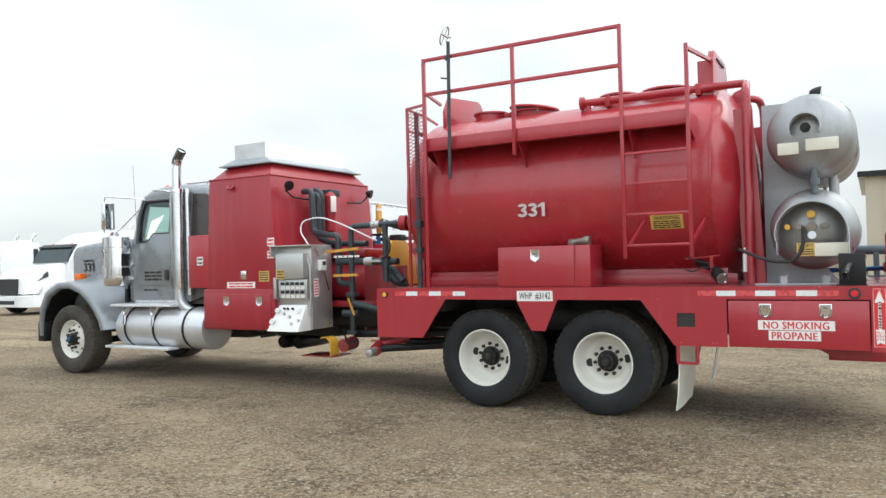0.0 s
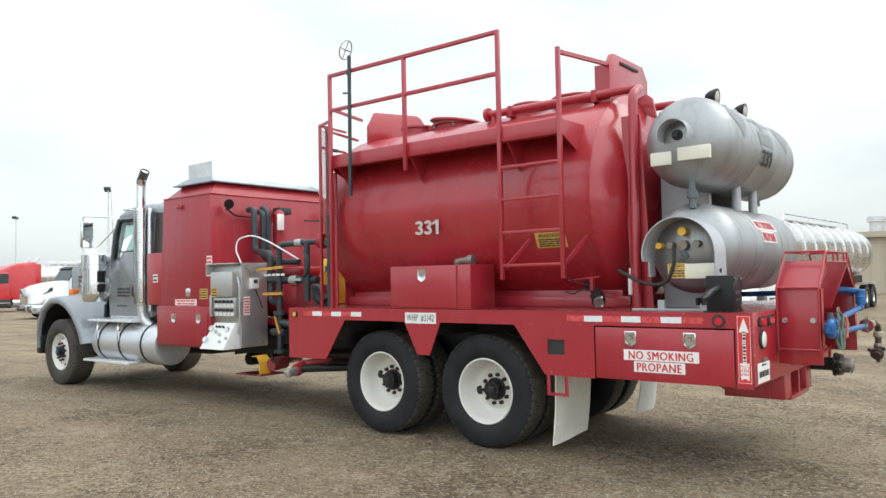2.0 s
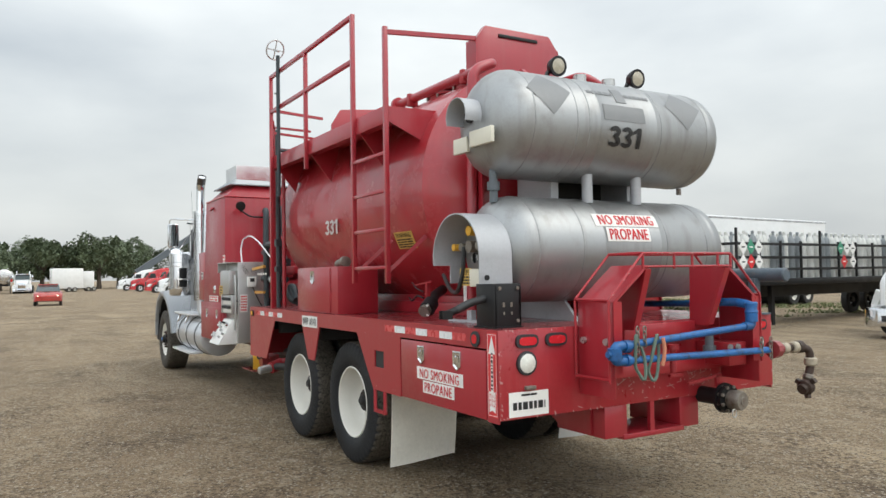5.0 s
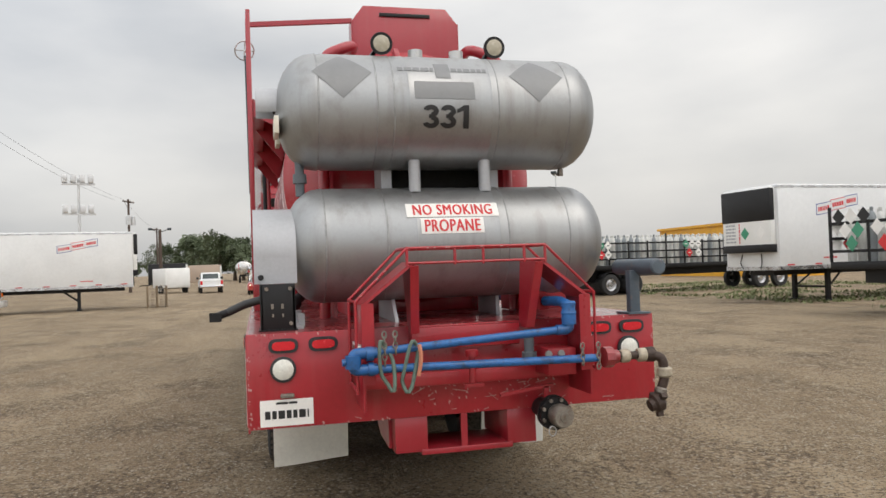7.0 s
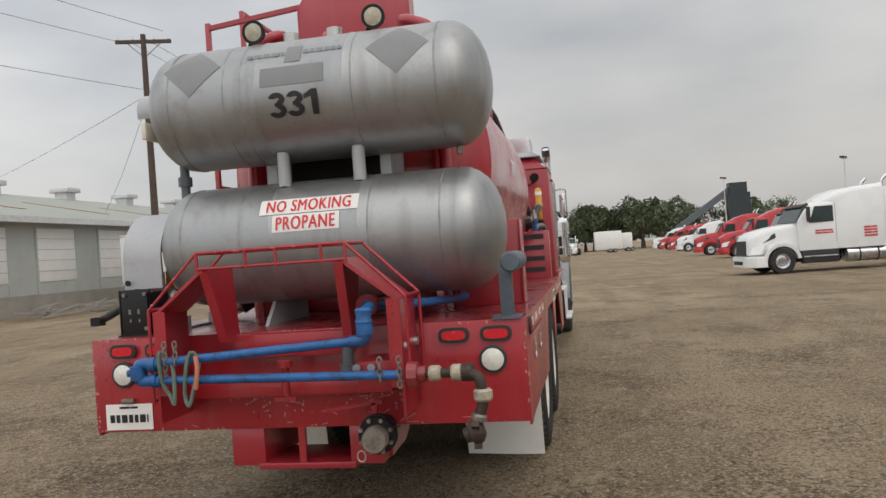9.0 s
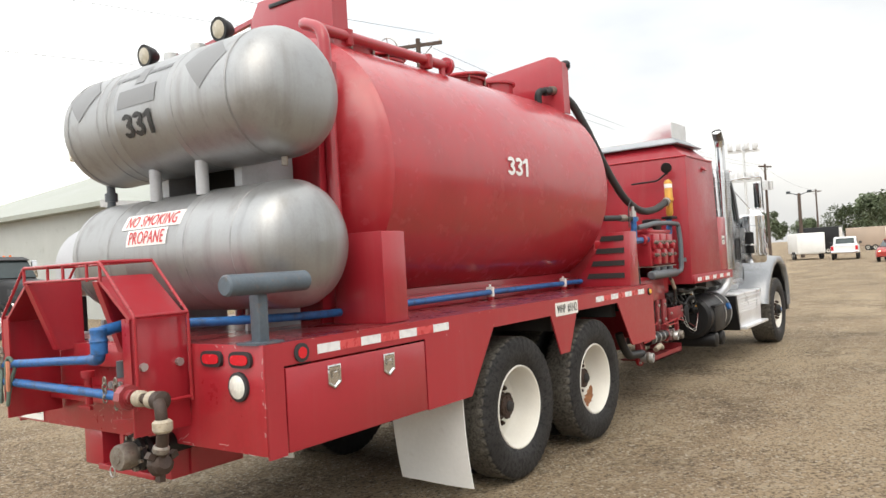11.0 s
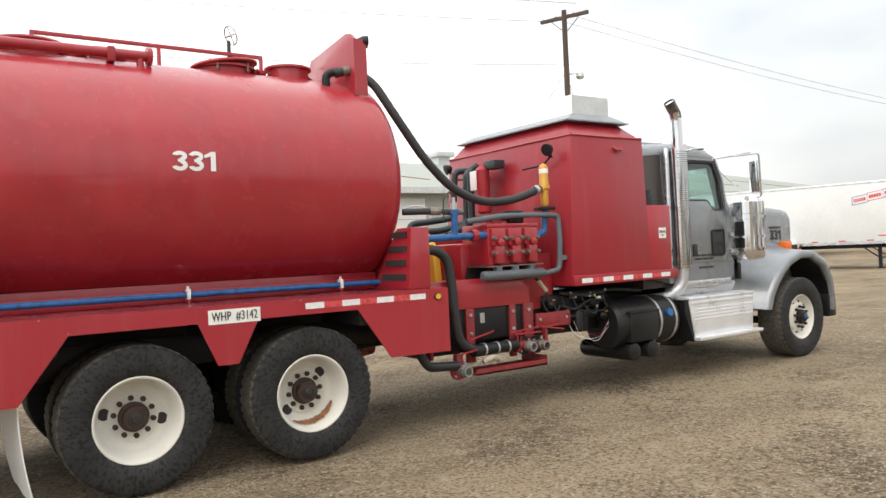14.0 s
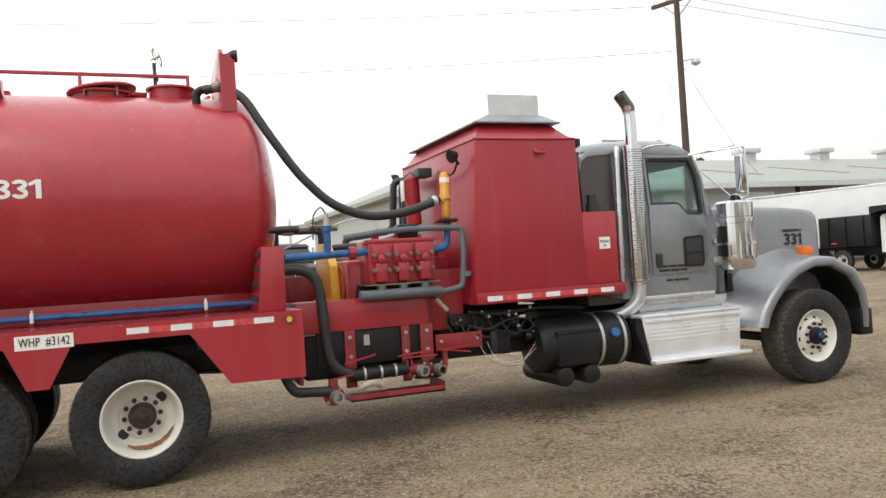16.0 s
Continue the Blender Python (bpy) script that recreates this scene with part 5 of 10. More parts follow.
tape(bed, 4.08, 5.02, 1.295, 1.272)
tape(bed, 0.36, 1.56, 1.295, 1.272, False)
tape(bed, 3.86, 5.03, -1.295, 1.272, True)
tape(bed, 0.36, 1.56, -1.295, 1.272)
tape(heater, 7.10, 8.55, -1.20, 1.285, True)
for y, x in ((1.295, 3.24), (-1.295, 3.27)):
    sd = 1 if y > 0 else -1
    f = flat((x, y + sd * 0.001, 1.245), (-sd, 0, 0), (0, 0, 1))
    wp = part("unit_sign", panel(f, -0.205, 0.205, -0.055, 0.055, 0.003), SIGNWHITE, bed, "white unit number sign")
    part("lettering", words("WHP  #3142", f, 0.36, 0.076, 0.005, 0.012), PRINT, wp)


def no_smoking(parent, f, w, h):
    """The two-line propane warning."""
    a = lambda u, v, ww: f(u, v + h * 0.25, ww)
    b = lambda u, v, ww: f(u - w * 0.02, v - h * 0.255, ww)
    s1 = part("warning_sign", panel(a, -w / 2, w / 2, -h * 0.235, h * 0.235, 0.003, 5), SIGNWHITE, parent, "white sign with red no smoking lettering")
    part("lettering", words("NO SMOKING", a, w * 0.86, h * 0.36, 0.006, 0.028), SIGNRED, s1)
    s2 = part("warning_sign", panel(b, -w * 0.34, w * 0.34, -h * 0.235, h * 0.235, 0.003, 5), SIGNWHITE, parent, "white sign with red propane lettering")
    part("lettering", words("PROPANE", b, w * 0.60, h * 0.36, 0.006, 0.028), SIGNRED, s2)


no_smoking(bed, flat((0.715, 1.296, 0.935), (-1, 0, 0), (0, 0, 1)), 0.63, 0.185)
# ---- catwalk, rails and ladder on the tank ----
RAIL_Y = 1.20
walkway = part("catwalk", Shape().box(1.62, 4.62, 0.62, 1.21, 3.045, 3.06), RED_WORN, truck, "red catwalk with rails along the tank")
part("fascia", Shape().box(1.62, 4.62, 1.205, 1.22, 2.925, 3.07, 0.002).box(1.62, 4.62, 1.13, 1.205, 2.925, 2.935), RED, walkway)
for x0 in (1.61, 4.62):
    part("fascia_end", Shape().prism([(0.75, 3.05), (1.21, 3.05), (1.21, 2.93), (0.92, 2.80)], "x", x0, x0 + 0.012), RED, walkway)
for gx in (2.2, 3.42, 4.5):
    part("bracket", Shape().prism([(0.88, 3.04), (1.2, 3.04), (1.2, 2.93), (0.98, 2.66)], "x", gx, gx + 0.012), RED, walkway)
for px, z0, z1 in ((4.58, 1.336, 4.0), (3.45, 2.78, 3.97), (2.26, 1.62, 4.0), (1.61, 1.62, 3.70)):
    part("post", Shape().box(px - 0.019, px + 0.019, RAIL_Y + 0.02, RAIL_Y + 0.058, z0, z1, 0.003), RED, walkway)
for z in (4.0, 3.60):
    part("rail", Shape().box(2.26, 4.58, RAIL_Y + 0.021, RAIL_Y + 0.057, z - 0.038, z, 0.003), RED, walkway)
part("end_rail", Shape().bar((1.61, 1.22, 3.66), (1.53, 0.42, 3.70), 0.035), RED, walkway)
part("front_rail", Shape().bar((4.58, 1.2, 3.60), (4.75, 0.55, 3.60), 0.03).bar((4.62, 1.2, 3.35), (4.78, 0.6, 3.35), 0.025), RED, walkway)
for z in (1.75, 2.06, 2.37, 2.675):
    part("rung", Shape().box(1.61, 2.26, RAIL_Y + 0.025, RAIL_Y + 0.053, z - 0.014, z + 0.014, 0.003), RED, walkway)
for px in (1.63, 2.24):
    part("ladder_brace", Shape().bar((px, 1.22, 1.72), (px - 0.10, 0.93, 2.0), 0.03), RED, walkway)
# expanded-metal guard at the front end, with its own posts down to the deck
guard = part("guard_post", Shape().box(4.895, 4.925, 1.085, 1.115, 1.336, 3.49, 0.003), RED, walkway)
part("guard_rail", Shape().bar((4.58, 1.22, 3.475), (4.91, 1.10, 3.475), 0.028).bar((4.91, 1.10, 3.475), (4.97, 0.62, 3.475), 0.024).bar((4.91, 1.10, 3.22), (4.97, 0.62, 3.22), 0.024), RED, walkway)
mesh_s = Shape()
for k in range(24):
    z = 2.40 + k * 0.043
    for u in range(3):
        x = 4.60 + u * 0.10
        ya, yb = 1.225 - (x - 4.60) * 0.38, 1.225 - (x + 0.10 - 4.60) * 0.38
        mesh_s.bar((x, ya, z), (x + 0.10, yb, z + 0.043), 0.006).bar((x + 0.10, yb, z), (x, ya, z + 0.043), 0.006)
tagged(part("expanded_metal", mesh_s, RED_WORN, walkway), kind="stuff")
part("drop_pipe", Shape().cyl((4.78, 1.10, 1.336), (4.78, 1.10, 3.42), 0.028).cyl((4.78, 1.10, 3.18), (4.78, 0.95, 3.18), 0.02).box(4.74, 4.82, 1.06, 1.14, 2.05, 2.13).box(4.74, 4.82, 1.06, 1.14, 1.75, 1.81), PIPEGREY, walkway)
part("drop_pipe", Shape().cyl((4.70, 1.06, 1.34), (4.70, 1.06, 2.9), 0.022), RED, walkway)
vw = part("valve_rod", Shape().cyl((4.25, 1.262, 2.58), (4.225, 1.272, 4.14), 0.021).box(4.215, 4.265, 1.25, 1.285, 3.93, 3.98).cyl((4.24, 1.27, 3.72), (4.33, 1.27, 3.74), 0.01), PIPEGREY, walkway, "dark valve rod with hand wheel")
hw = pose(4.26, 1.29, 4.21, 0, 66, 12) @ Matrix.Scale(0.82, 4)
part("hand_wheel", Shape().tube([(0.13 * math.cos(a), 0.13 * math.sin(a), 0) for a in [2 * math.pi * k / 24 for k in range(25)]], 0.010, 8).cyl((-0.13, 0, 0), (0.13, 0, 0), 0.008, n=6).cyl((0, -0.13, 0), (0, 0.13, 0), 0.008, n=6).cyl((0, 0, -0.10), (0, 0, 0.03), 0.014, n=8).move(hw), STAIN, vw)
f0_ = side_l(1.917, 0.0)
sticker(water_tank, lambda a, b, w: f0_(a, b - 0.425, w + 0.004), 0.33, 0.155, SIGNYEL, PRINT, 4, 12, "yellow warning plate on the tank behind the ladder", "WARNING", 0.04)

# ---- fittings on top of the tank ----
def hatch(x, y, r, tilt, open_lid):
    h = part("hatch", Shape().cyl((x, y, 3.32), (x, y, 3.47), r, n=32).lathe([(0, r + 0.03), (0.02, r + 0.03)], (x, y, 3.46), (0, 0, 1), 32), RED_DARK, water_tank, "round tank hatch")
    m = pose(x, y, 3.50, tilt[0], tilt[1], 0)
    part("lid", Shape().lathe([(0, 0.01), (0, r + 0.05), (0.012, r + 0.055), (0.03, r + 0.04), (0.05, r * 0.5), (0.055, 0.01)], (0, 0, 0), (0, 0, 1), 36).move(m), RED_DARK, h)
    part("hinge", Shape().box(x + r, x + r + 0.14, y - 0.05, y + 0.05, 3.44, 3.50, 0.01).cyl((x + r + 0.03, y - 0.1, 3.48), (x + r + 0.03, y + 0.1, 3.48), 0.015), RED_DARK, h)
    for k in range(6):
        a = 2 * math.pi * k / 6
        part("bolt", Shape().cyl((x + (r + 0.02) * math.cos(a), y + (r + 0.02) * math.sin(a), 3.42), (x + (r + 0.02) * math.cos(a), y + (r + 0.02) * math.sin(a), 3.50), 0.012, n=6), STEEL, h)


hatch(3.72, 0.0, 0.26, (0, -7), True)
hatch(2.08, 0.0, 0.24, (0, 0), False)
hatch(2.62, 0.05, 0.18, (0, 0), False)
part("filler_collar", Shape().lathe([(0, 0.20), (0.18, 0.20), (0.18, 0.23), (0.20, 0.23), (0.20, 0.05)], (4.34, -0.05, 3.33), (0, 0, 1), 30), RED, water_tank)
part("toggle", Shape().bar((4.12, -0.1, 3.47), (3.95, -0.16, 3.44), 0.02).cyl((4.0, -0.2, 3.45), (4.0, -0.08, 3.45), 0.015), RED_DARK, water_tank)
part("toggle", Shape().bar((4.55, -0.05, 3.47), (4.66, -0.02, 3.41), 0.02), RED_DARK, water_tank)
for sd, xe in ((1, 2.93), (-1, 2.92)):
    vp = part("vent_pipe", Shape().tube([(xe, sd * 0.44, 3.41), (1.17, sd * 0.46, 3.40), (1.15, sd * 0.70, 3.30), (1.15, sd * 0.74, 1.336)], 0.042, 14, 0.10), RED, water_tank, "red pipe over the tank crown")
    part("flange", Shape().cyl((xe - 0.01, sd * 0.44, 3.41), (xe + 0.03, sd * 0.44, 3.41), 0.075, n=20).cyl((xe - 0.06, sd * 0.44, 3.41), (xe - 0.06, sd * 0.44, 3.30), 0.03), RED, vp)
    for cx in (2.60, 1.62):
        part("clamp", Shape().box(cx, cx + 0.06, sd * 0.445 - 0.05, sd * 0.445 + 0.05, 3.33, 3.455, 0.01), RED_DARK, vp)
hb = part("rear_headboard", Shape().prism([(-0.45, 3.2), (-0.45, 3.70), (-0.355, 3.82), (0.33, 3.82), (0.42, 3.70), (0.42, 3.2)], "x", 1.50, 1.56, 0.004), RED, water_tank, "red plate standing on the tank")
part("slot_lamp", Shape().box(1.488, 1.50, -0.22, 0.20, 3.735, 3.765, 0.004), BLACKP, hb, "narrow lamp slot in the plate")
part("side_flange", Shape().box(1.5, 1.66, -0.46, -0.45, 3.2, 3.70), RED, hb)
part("side_flange", Shape().box(1.5, 1.66, 0.42, 0.43, 3.2, 3.70), RED, hb)
fb = part("front_headboard", Shape().prism([(-0.64, 3.1), (-0.64, 3.74), (-0.58, 3.80), (-0.50, 3.82), (0.30, 3.74), (0.42, 3.55), (0.42, 3.3)], "x", 4.76, 4.80, 0.004).box(4.76, 4.90, -0.65, -0.64, 3.2, 3.74), RED, water_tank, "red plate standing on the tank")
for z in (3.73,):
    part("flood_lamp", Shape().lathe([(0, 0.03), (0.05, 0.055), (0.09, 0.06), (0.092, 0.05)], (4.84, -0.60, z), (1, -0.2, 0), 16), BLACKP, fb)
part("lifting_eye", Shape().prism([(5.02, 3.25), (5.14, 3.25), (5.16, 3.36), (5.09, 3.42), (5.02, 3.38)], "y", -0.02, 0.02, 0.004), RED, water_tank)
part("lifting_eye", Shape().prism([(1.16, 3.15), (1.42, 3.28), (1.34, 3.38), (1.26, 3.41), (1.20, 3.36)], "y", 0.10, 0.14, 0.004), RED, water_tank)
for y0 in (0.66, -0.68):
    part("rear_rib", Shape().prism([(1.02, 1.34), (1.22, 1.34), (1.28, 3.10), (1.10, 3.10)], "y", y0, y0 + 0.02), RED, water_tank)
bigh = part("suction_hose", Shape().tube([(4.62, -0.50, 3.42), (4.78, -0.54, 3.46), (4.96, -0.64, 3.34), (5.14, -0.74, 3.00), (5.40, -0.82, 2.58), (5.68, -0.88, 2.28), (6.02, -0.93, 2.14), (6.40, -0.97, 2.17), (6.74, -1.0, 2.29)], 0.043, 14, 0.16), HOSE, truck, "long black rubber hose from tank to pump")
part("elbow", Shape().tube([(4.55, -0.46, 3.24), (4.55, -0.46, 3.42), (4.66, -0.51, 3.44)], 0.04, 12, 0.08), BLACKP, bigh)
part("clamp", Shape().cyl((4.70, -0.525, 3.445), (4.76, -0.54, 3.452), 0.046), STEEL, bigh)
part("clamp", Shape().cyl((6.66, -1.005, 2.265), (6.70, -1.0, 2.28), 0.05), STAIN, bigh)

# ---- tool box beside the tank ----
tb = part("tool_box", Shape().box(2.63, 3.68, 0.84, 1.25, 1.336, 1.775, 0.006), RED, bed, "red steel tool box on the deck")
part("lid", Shape().box(2.80, 3.67, 1.25, 1.262, 1.35, 1.765, 0.005), RED, tb)
f = flat((3.235, 1.262, 1.68), (-1, 0, 0), (0, 0, 1))
ring = [(-0.05, 0.06), (0.05, 0.06), (0.05, -0.04), (0.0, -0.072), (-0.05, -0.04)]
part("latch", Shape().rings([[f(u, v, 0.0) for u, v in ring], [f(u, v, 0.009) for u, v in ring], [f(u * 0.8, v * 0.8, 0.004) for u, v in ring]]), CHROME, tb, "chrome paddle latch")
part("box_seam", Shape().box(2.785, 2.795, 1.2505, 1.254, 1.35, 1.765), RED_DARK, tb)
part("fitting", Shape().cyl((2.86, 1.15, 1.80), (2.72, 1.15, 1.82), 0.035).cyl((2.72, 1.15, 1.82), (2.66, 1.15, 1.82), 0.05).cyl((2.83, 1.15, 1.80), (2.88, 1.12, 1.80), 0.045), STEEL, tb, "steel hose fitting lying on the box")
dv = part("drain_valve", Shape().tube([(1.66, 0.70, 1.56), (1.52, 0.86, 1.52), (1.42, 0.95, 1.45)], 0.04, 12, 0.04).cyl((1.44, 0.94, 1.46), (1.39, 1.01, 1.41), 0.062), BLACKP, water_tank, "black drain valve")
part("valve_handle", Shape().bar((1.74, 0.92, 1.60), (1.40, 0.96, 1.63), 0.014).box(1.47, 1.50, 0.93, 0.96, 1.47, 1.63), RED_DARK, dv)
part("valve_handle", Shape().tube([(1.74, 0.98, 1.50), (1.66, 1.0, 1.47), (1.56, 1.0, 1.52), (1.46, 1.0, 1.50)], 0.008, 6, 0.03).tube([(1.72, 0.96, 1.62), (1.60, 0.98, 1.57), (1.50, 0.98, 1.55)], 0.007, 6, 0.03), BLACKP, dv)
part("drain_cap", Shape().cyl((1.40, 1.0, 1.42), (1.37, 1.05, 1.395), 0.046), STEEL, dv)
for a in range(4):
    t = math.pi / 4 + a * math.pi / 2
    part("bolt", Shape().cyl((1.395 + 0.038 * math.cos(t), 1.0, 1.415 + 0.052 * math.sin(t)), (1.375 + 0.038 * math.cos(t), 1.03, 1.405 + 0.052 * math.sin(t)), 0.010, n=8), SIGNWHITE, dv)
part("small_cylinder", Shape().cyl((1.20, 0.76, 1.46), (1.20, 0.76, 1.63), 0.02).cyl((1.20, 0.76, 1.63), (1.20, 0.76, 1.70), 0.009).cyl((1.20, 0.76, 1.54), (1.20, 0.72, 1.54), 0.008), SIGNWHITE, water_tank, "small white cylinder")
# supporting blocks of the passenger side
rb = part("support_block", Shape().hexa([(1.05, -1.20, 1.336), (1.25, -1.20, 1.336), (1.25, -0.74, 1.336), (1.05, -0.74, 1.336)], [(1.04, -1.20, 1.91), (1.24, -1.20, 1.91), (1.24, -0.90, 1.91), (1.04, -0.90, 1.91)], 0.006), RED, bed, "red tank support block")
part("side_plate", Shape().box(1.03, 1.25, -1.212, -1.20, 1.34, 1.905, 0.003), RED, rb)
lb = part("louvred_block", Shape().hexa([(4.92, -1.20, 1.336), (5.16, -1.20, 1.336), (5.16, -0.55, 1.336), (4.92, -0.55, 1.336)], [(4.97, -1.20, 1.90), (5.16, -1.20, 1.90), (5.16, -0.95, 1.90), (4.97, -0.95, 1.90)], 0.006), RED, bed, "red louvred tank support")
for k in range(4):
    z = 1.42 + k * 0.13
    # dark block drawn for the shade in each louvre
    part("louvre_slot", Shape().hexa([(4.915 + 0.012 * k, -1.14, z), (4.95, -1.14, z), (4.95, -0.72 - 0.05 * k, z), (4.915 + 0.012 * k, -0.72 - 0.05 * k, z)], [(4.92 + 0.012 * k, -1.14, z + 0.055), (4.96, -1.14, z + 0.055), (4.96, -0.74 - 0.05 * k, z + 0.055), (4.92 + 0.012 * k, -0.74 - 0.05 * k, z + 0.055)]), DARKGAP, lb)
bp_ = part("deck_pipe", Shape().tube([(-0.10, -0.50, 1.45), (0.30, -0.72, 1.43), (0.90, -0.82, 1.41), (1.70, -0.765, 1.41), (3.11, -0.644, 1.405), (4.52, -0.636, 1.40), (5.0, -0.64, 1.40)], 0.026, 12, 0.2), BLUE, bed, "blue pipe along the deck")
for cx, cy in ((1.69, -0.765), (3.11, -0.644), (4.52, -0.636)):
    part("clamp", Shape().box(cx - 0.016, cx + 0.016, cy - 0.037, cy + 0.035, 1.365, 1.452, 0.008), SIGNWHITE, bp_, "white pipe clamp")
    part("clamp_bolt", Shape().cyl((cx, cy, 1.452), (cx, cy, 1.474), 0.011, n=8), SIGNWHITE, bp_)
    part("clamp_post", Shape().box(cx - 0.01, cx + 0.01, cy - 0.025, cy + 0.025, 1.336, 1.365), RED, bp_)

# ---- propane tanks ----
def propane_tank(z, r, y0, y1):
    prof = []
    for i in range(8):
        a = math.pi / 2 * i / 7
        prof.append((y0 + 0.24 * (1 - math.cos(a)), max(0.001, r * math.sin(a) ** 0.9)))
    prof += [(y0 + 0.25, r), (y0 + 0.27, r - 0.004), (y0 + 0.29, r)]
    n = 3
    for k in range(1, n):
        y = y0 + 0.28 + (y1 - y0 - 0.56) * k / n
        prof += [(y - 0.012, r), (y, r + 0.004), (y + 0.012, r)]
    prof += [(y1 - 0.29, r), (y1 - 0.27, r - 0.004), (y1 - 0.25, r)]
    for i in range(7, -1, -1):
        a = math.pi / 2 * i / 7
        prof.append((y1 - 0.24 * (1 - math.cos(a)), max(0.001, r * math.sin(a) ** 0.9)))
    return Shape().lathe(prof, (PX, 0, z), (0, 1, 0), 64, caps=False)


UPZ, LOZ, PR, PX = 2.748, 1.855, 0.385, 0.572
up = part("propane_tank", propane_tank(UPZ, PR, -1.145, 1.075), SILVER, truck, "silver propane tank with faded marks", angle=28)
lo = part("propane_tank", propane_tank(LOZ, PR - 0.005, -1.17, 1.05), SILVER, truck, "silver propane tank with red warning sign", angle=28)
WELD = mat("weld_seam_paint", (0.30, 0.305, 0.305), 0.5, metal=0.6, var=0.3, scale=14)
for tk, tz, tr, ys_ in ((up, UPZ, PR, (0.82, 0.45, 0.34, -0.36, -0.86)), (lo, LOZ, PR - 0.005, (0.80, 0.41, -0.40, -0.83))):
    for y in ys_:
        part("weld_seam", Shape().lathe([(-0.007, tr - 0.001), (-0.003, tr + 0.0025), (0.003, tr + 0.0025), (0.007, tr - 0.001)], (PX, y, tz), (0, 1, 0), 64, caps=False), WELD, tk)
rear_u = on_cyl((PX - PR - 0.001, 0.005, UPZ), (0, -1, 0), (0, 0, 1), PR)
rear_l = on_cyl((PX - PR + 0.004, -0.03, LOZ), (0, -1, 0), (0, 0, 1), PR)
shift = lambda g, du, dv: (lambda a, b, w: g(a + du, b + dv, w))
FADED = mat("faded_dark_vinyl", (0.22, 0.225, 0.23), 0.5, metal=0.2, var=0.1, scale=6)
part("number", heavy_331(shift(rear_u, 0.0, -0.09), 0.31, 0.15, 0.005), PRINT, up, "black number 331")
for du in (-0.66, 0.645):
    g = shift(rear_u, du, 0.205)
    part("faded_diamond", Shape().rings([[g(-0.19 * (1 - abs(k) / 5), 0.19 * k / 5, 0.002), g(0.19 * (1 - abs(k) / 5) + 0.001, 0.19 * k / 5, 0.002)] for k in range(-5, 6)], closed=False), FADED, up, "faded dark diamond placard")
part("faded_patch", panel(shift(rear_u, 0.0, 0.085), -0.20, 0.20, -0.06, 0.06, 0.002, 4), FADED, up)
part("faded_mark", panel(shift(rear_u, 0.0, 0.245), -0.05, 0.05, -0.07, 0.07, 0.002, 4), FADED, up)
part("faded_mark", bars(shift(rear_u, 0.0, 0.25), -0.30, -0.06, -0.03, 0.03, 1, 0.003, 3, 5), FADED, up)
part("faded_mark", bars(shift(rear_u, 0.0, 0.25), 0.06, 0.30, -0.03, 0.03, 1, 0.003, 4, 5), FADED, up)
no_smoking(lo, shift(rear_l, 0.0, 0.158), 0.62, 0.225)
for y in (0.34, -0.43):
    part("saddle", Shape().prism([(1.05, 1.336), (1.05, 3.16), (0.62, 3.16), (0.62, 1.60), (0.36 if y > 0 else 0.60, 1.336)], "y", y - 0.012, y + 0.012), GREYPLATE, lo, "grey steel saddle plate")
    part("saddle_flange", Shape().box(0.60, 0.62, y - 0.035, y + 0.035, 2.0, 2.62), GREYPLATE, lo)
# added dark sheet standing for the shaded interior between the saddle plates
part("saddle_shade_sheet", Shape().box(0.93, 0.95, -0.418, 0.328, 1.55, 3.05), DARKGAP, lo, "dark sheet for the shaded space between the saddles")
part("saddle_foot", Shape().box(0.25, 1.08, 0.95, 1.0, 1.336, 1.35).box(0.44, 0.50, 0.93, 0.97, 1.336, 1.42).box(0.80, 0.86, 0.93, 0.97, 1.336, 1.42), GREYPLATE, lo)
for y in (0.18, -0.31):
    part("riser", Shape().cyl((0.42, y, LOZ + 0.34), (0.42, y, UPZ - 0.34), 0.04), GREYPLATE, up)
part("riser", Shape().cyl((0.545, 0.93, LOZ + 0.33), (0.545, 0.93, UPZ - 0.33), 0.03).cyl((0.545, 0.93, 2.27), (0.545, 0.93, 2.33), 0.045), PUMPGREY, up)
for y in (0.12, -0.17):
    part("top_cap", Shape().cyl((0.545, y, UPZ + PR - 0.02), (0.545, y, UPZ + PR + 0.05), 0.05, n=20), STAIN, up)
part("drain_nipple", Shape().cyl((0.545, -0.92, UPZ - PR), (0.545, -0.92, UPZ - PR - 0.05), 0.02), STEEL, up)
for y in (0.36, -0.44):
    lm = part("rear_lamp", Shape().lathe([(0, 0.03), (0.03, 0.055), (0.075, 0.072), (0.10, 0.077), (0.104, 0.076), (0.1035, 0.056)], (0.60, y, 3.225), (-1, 0, -0.12), 24), BLACKP, up, "round work lamp")
    part("lens", Shape().lathe([(0, 0.058), (0.008, 0.04), (0.01, 0.001)], (0.498, y, 3.213), (-1, 0, -0.12), 24, caps=False), LENSDIM, lm)
    part("lamp_arm", Shape().bar((0.58, y + 0.03, 3.19), (0.56, y + 0.09, 3.10), 0.025), BLACKP, lm)
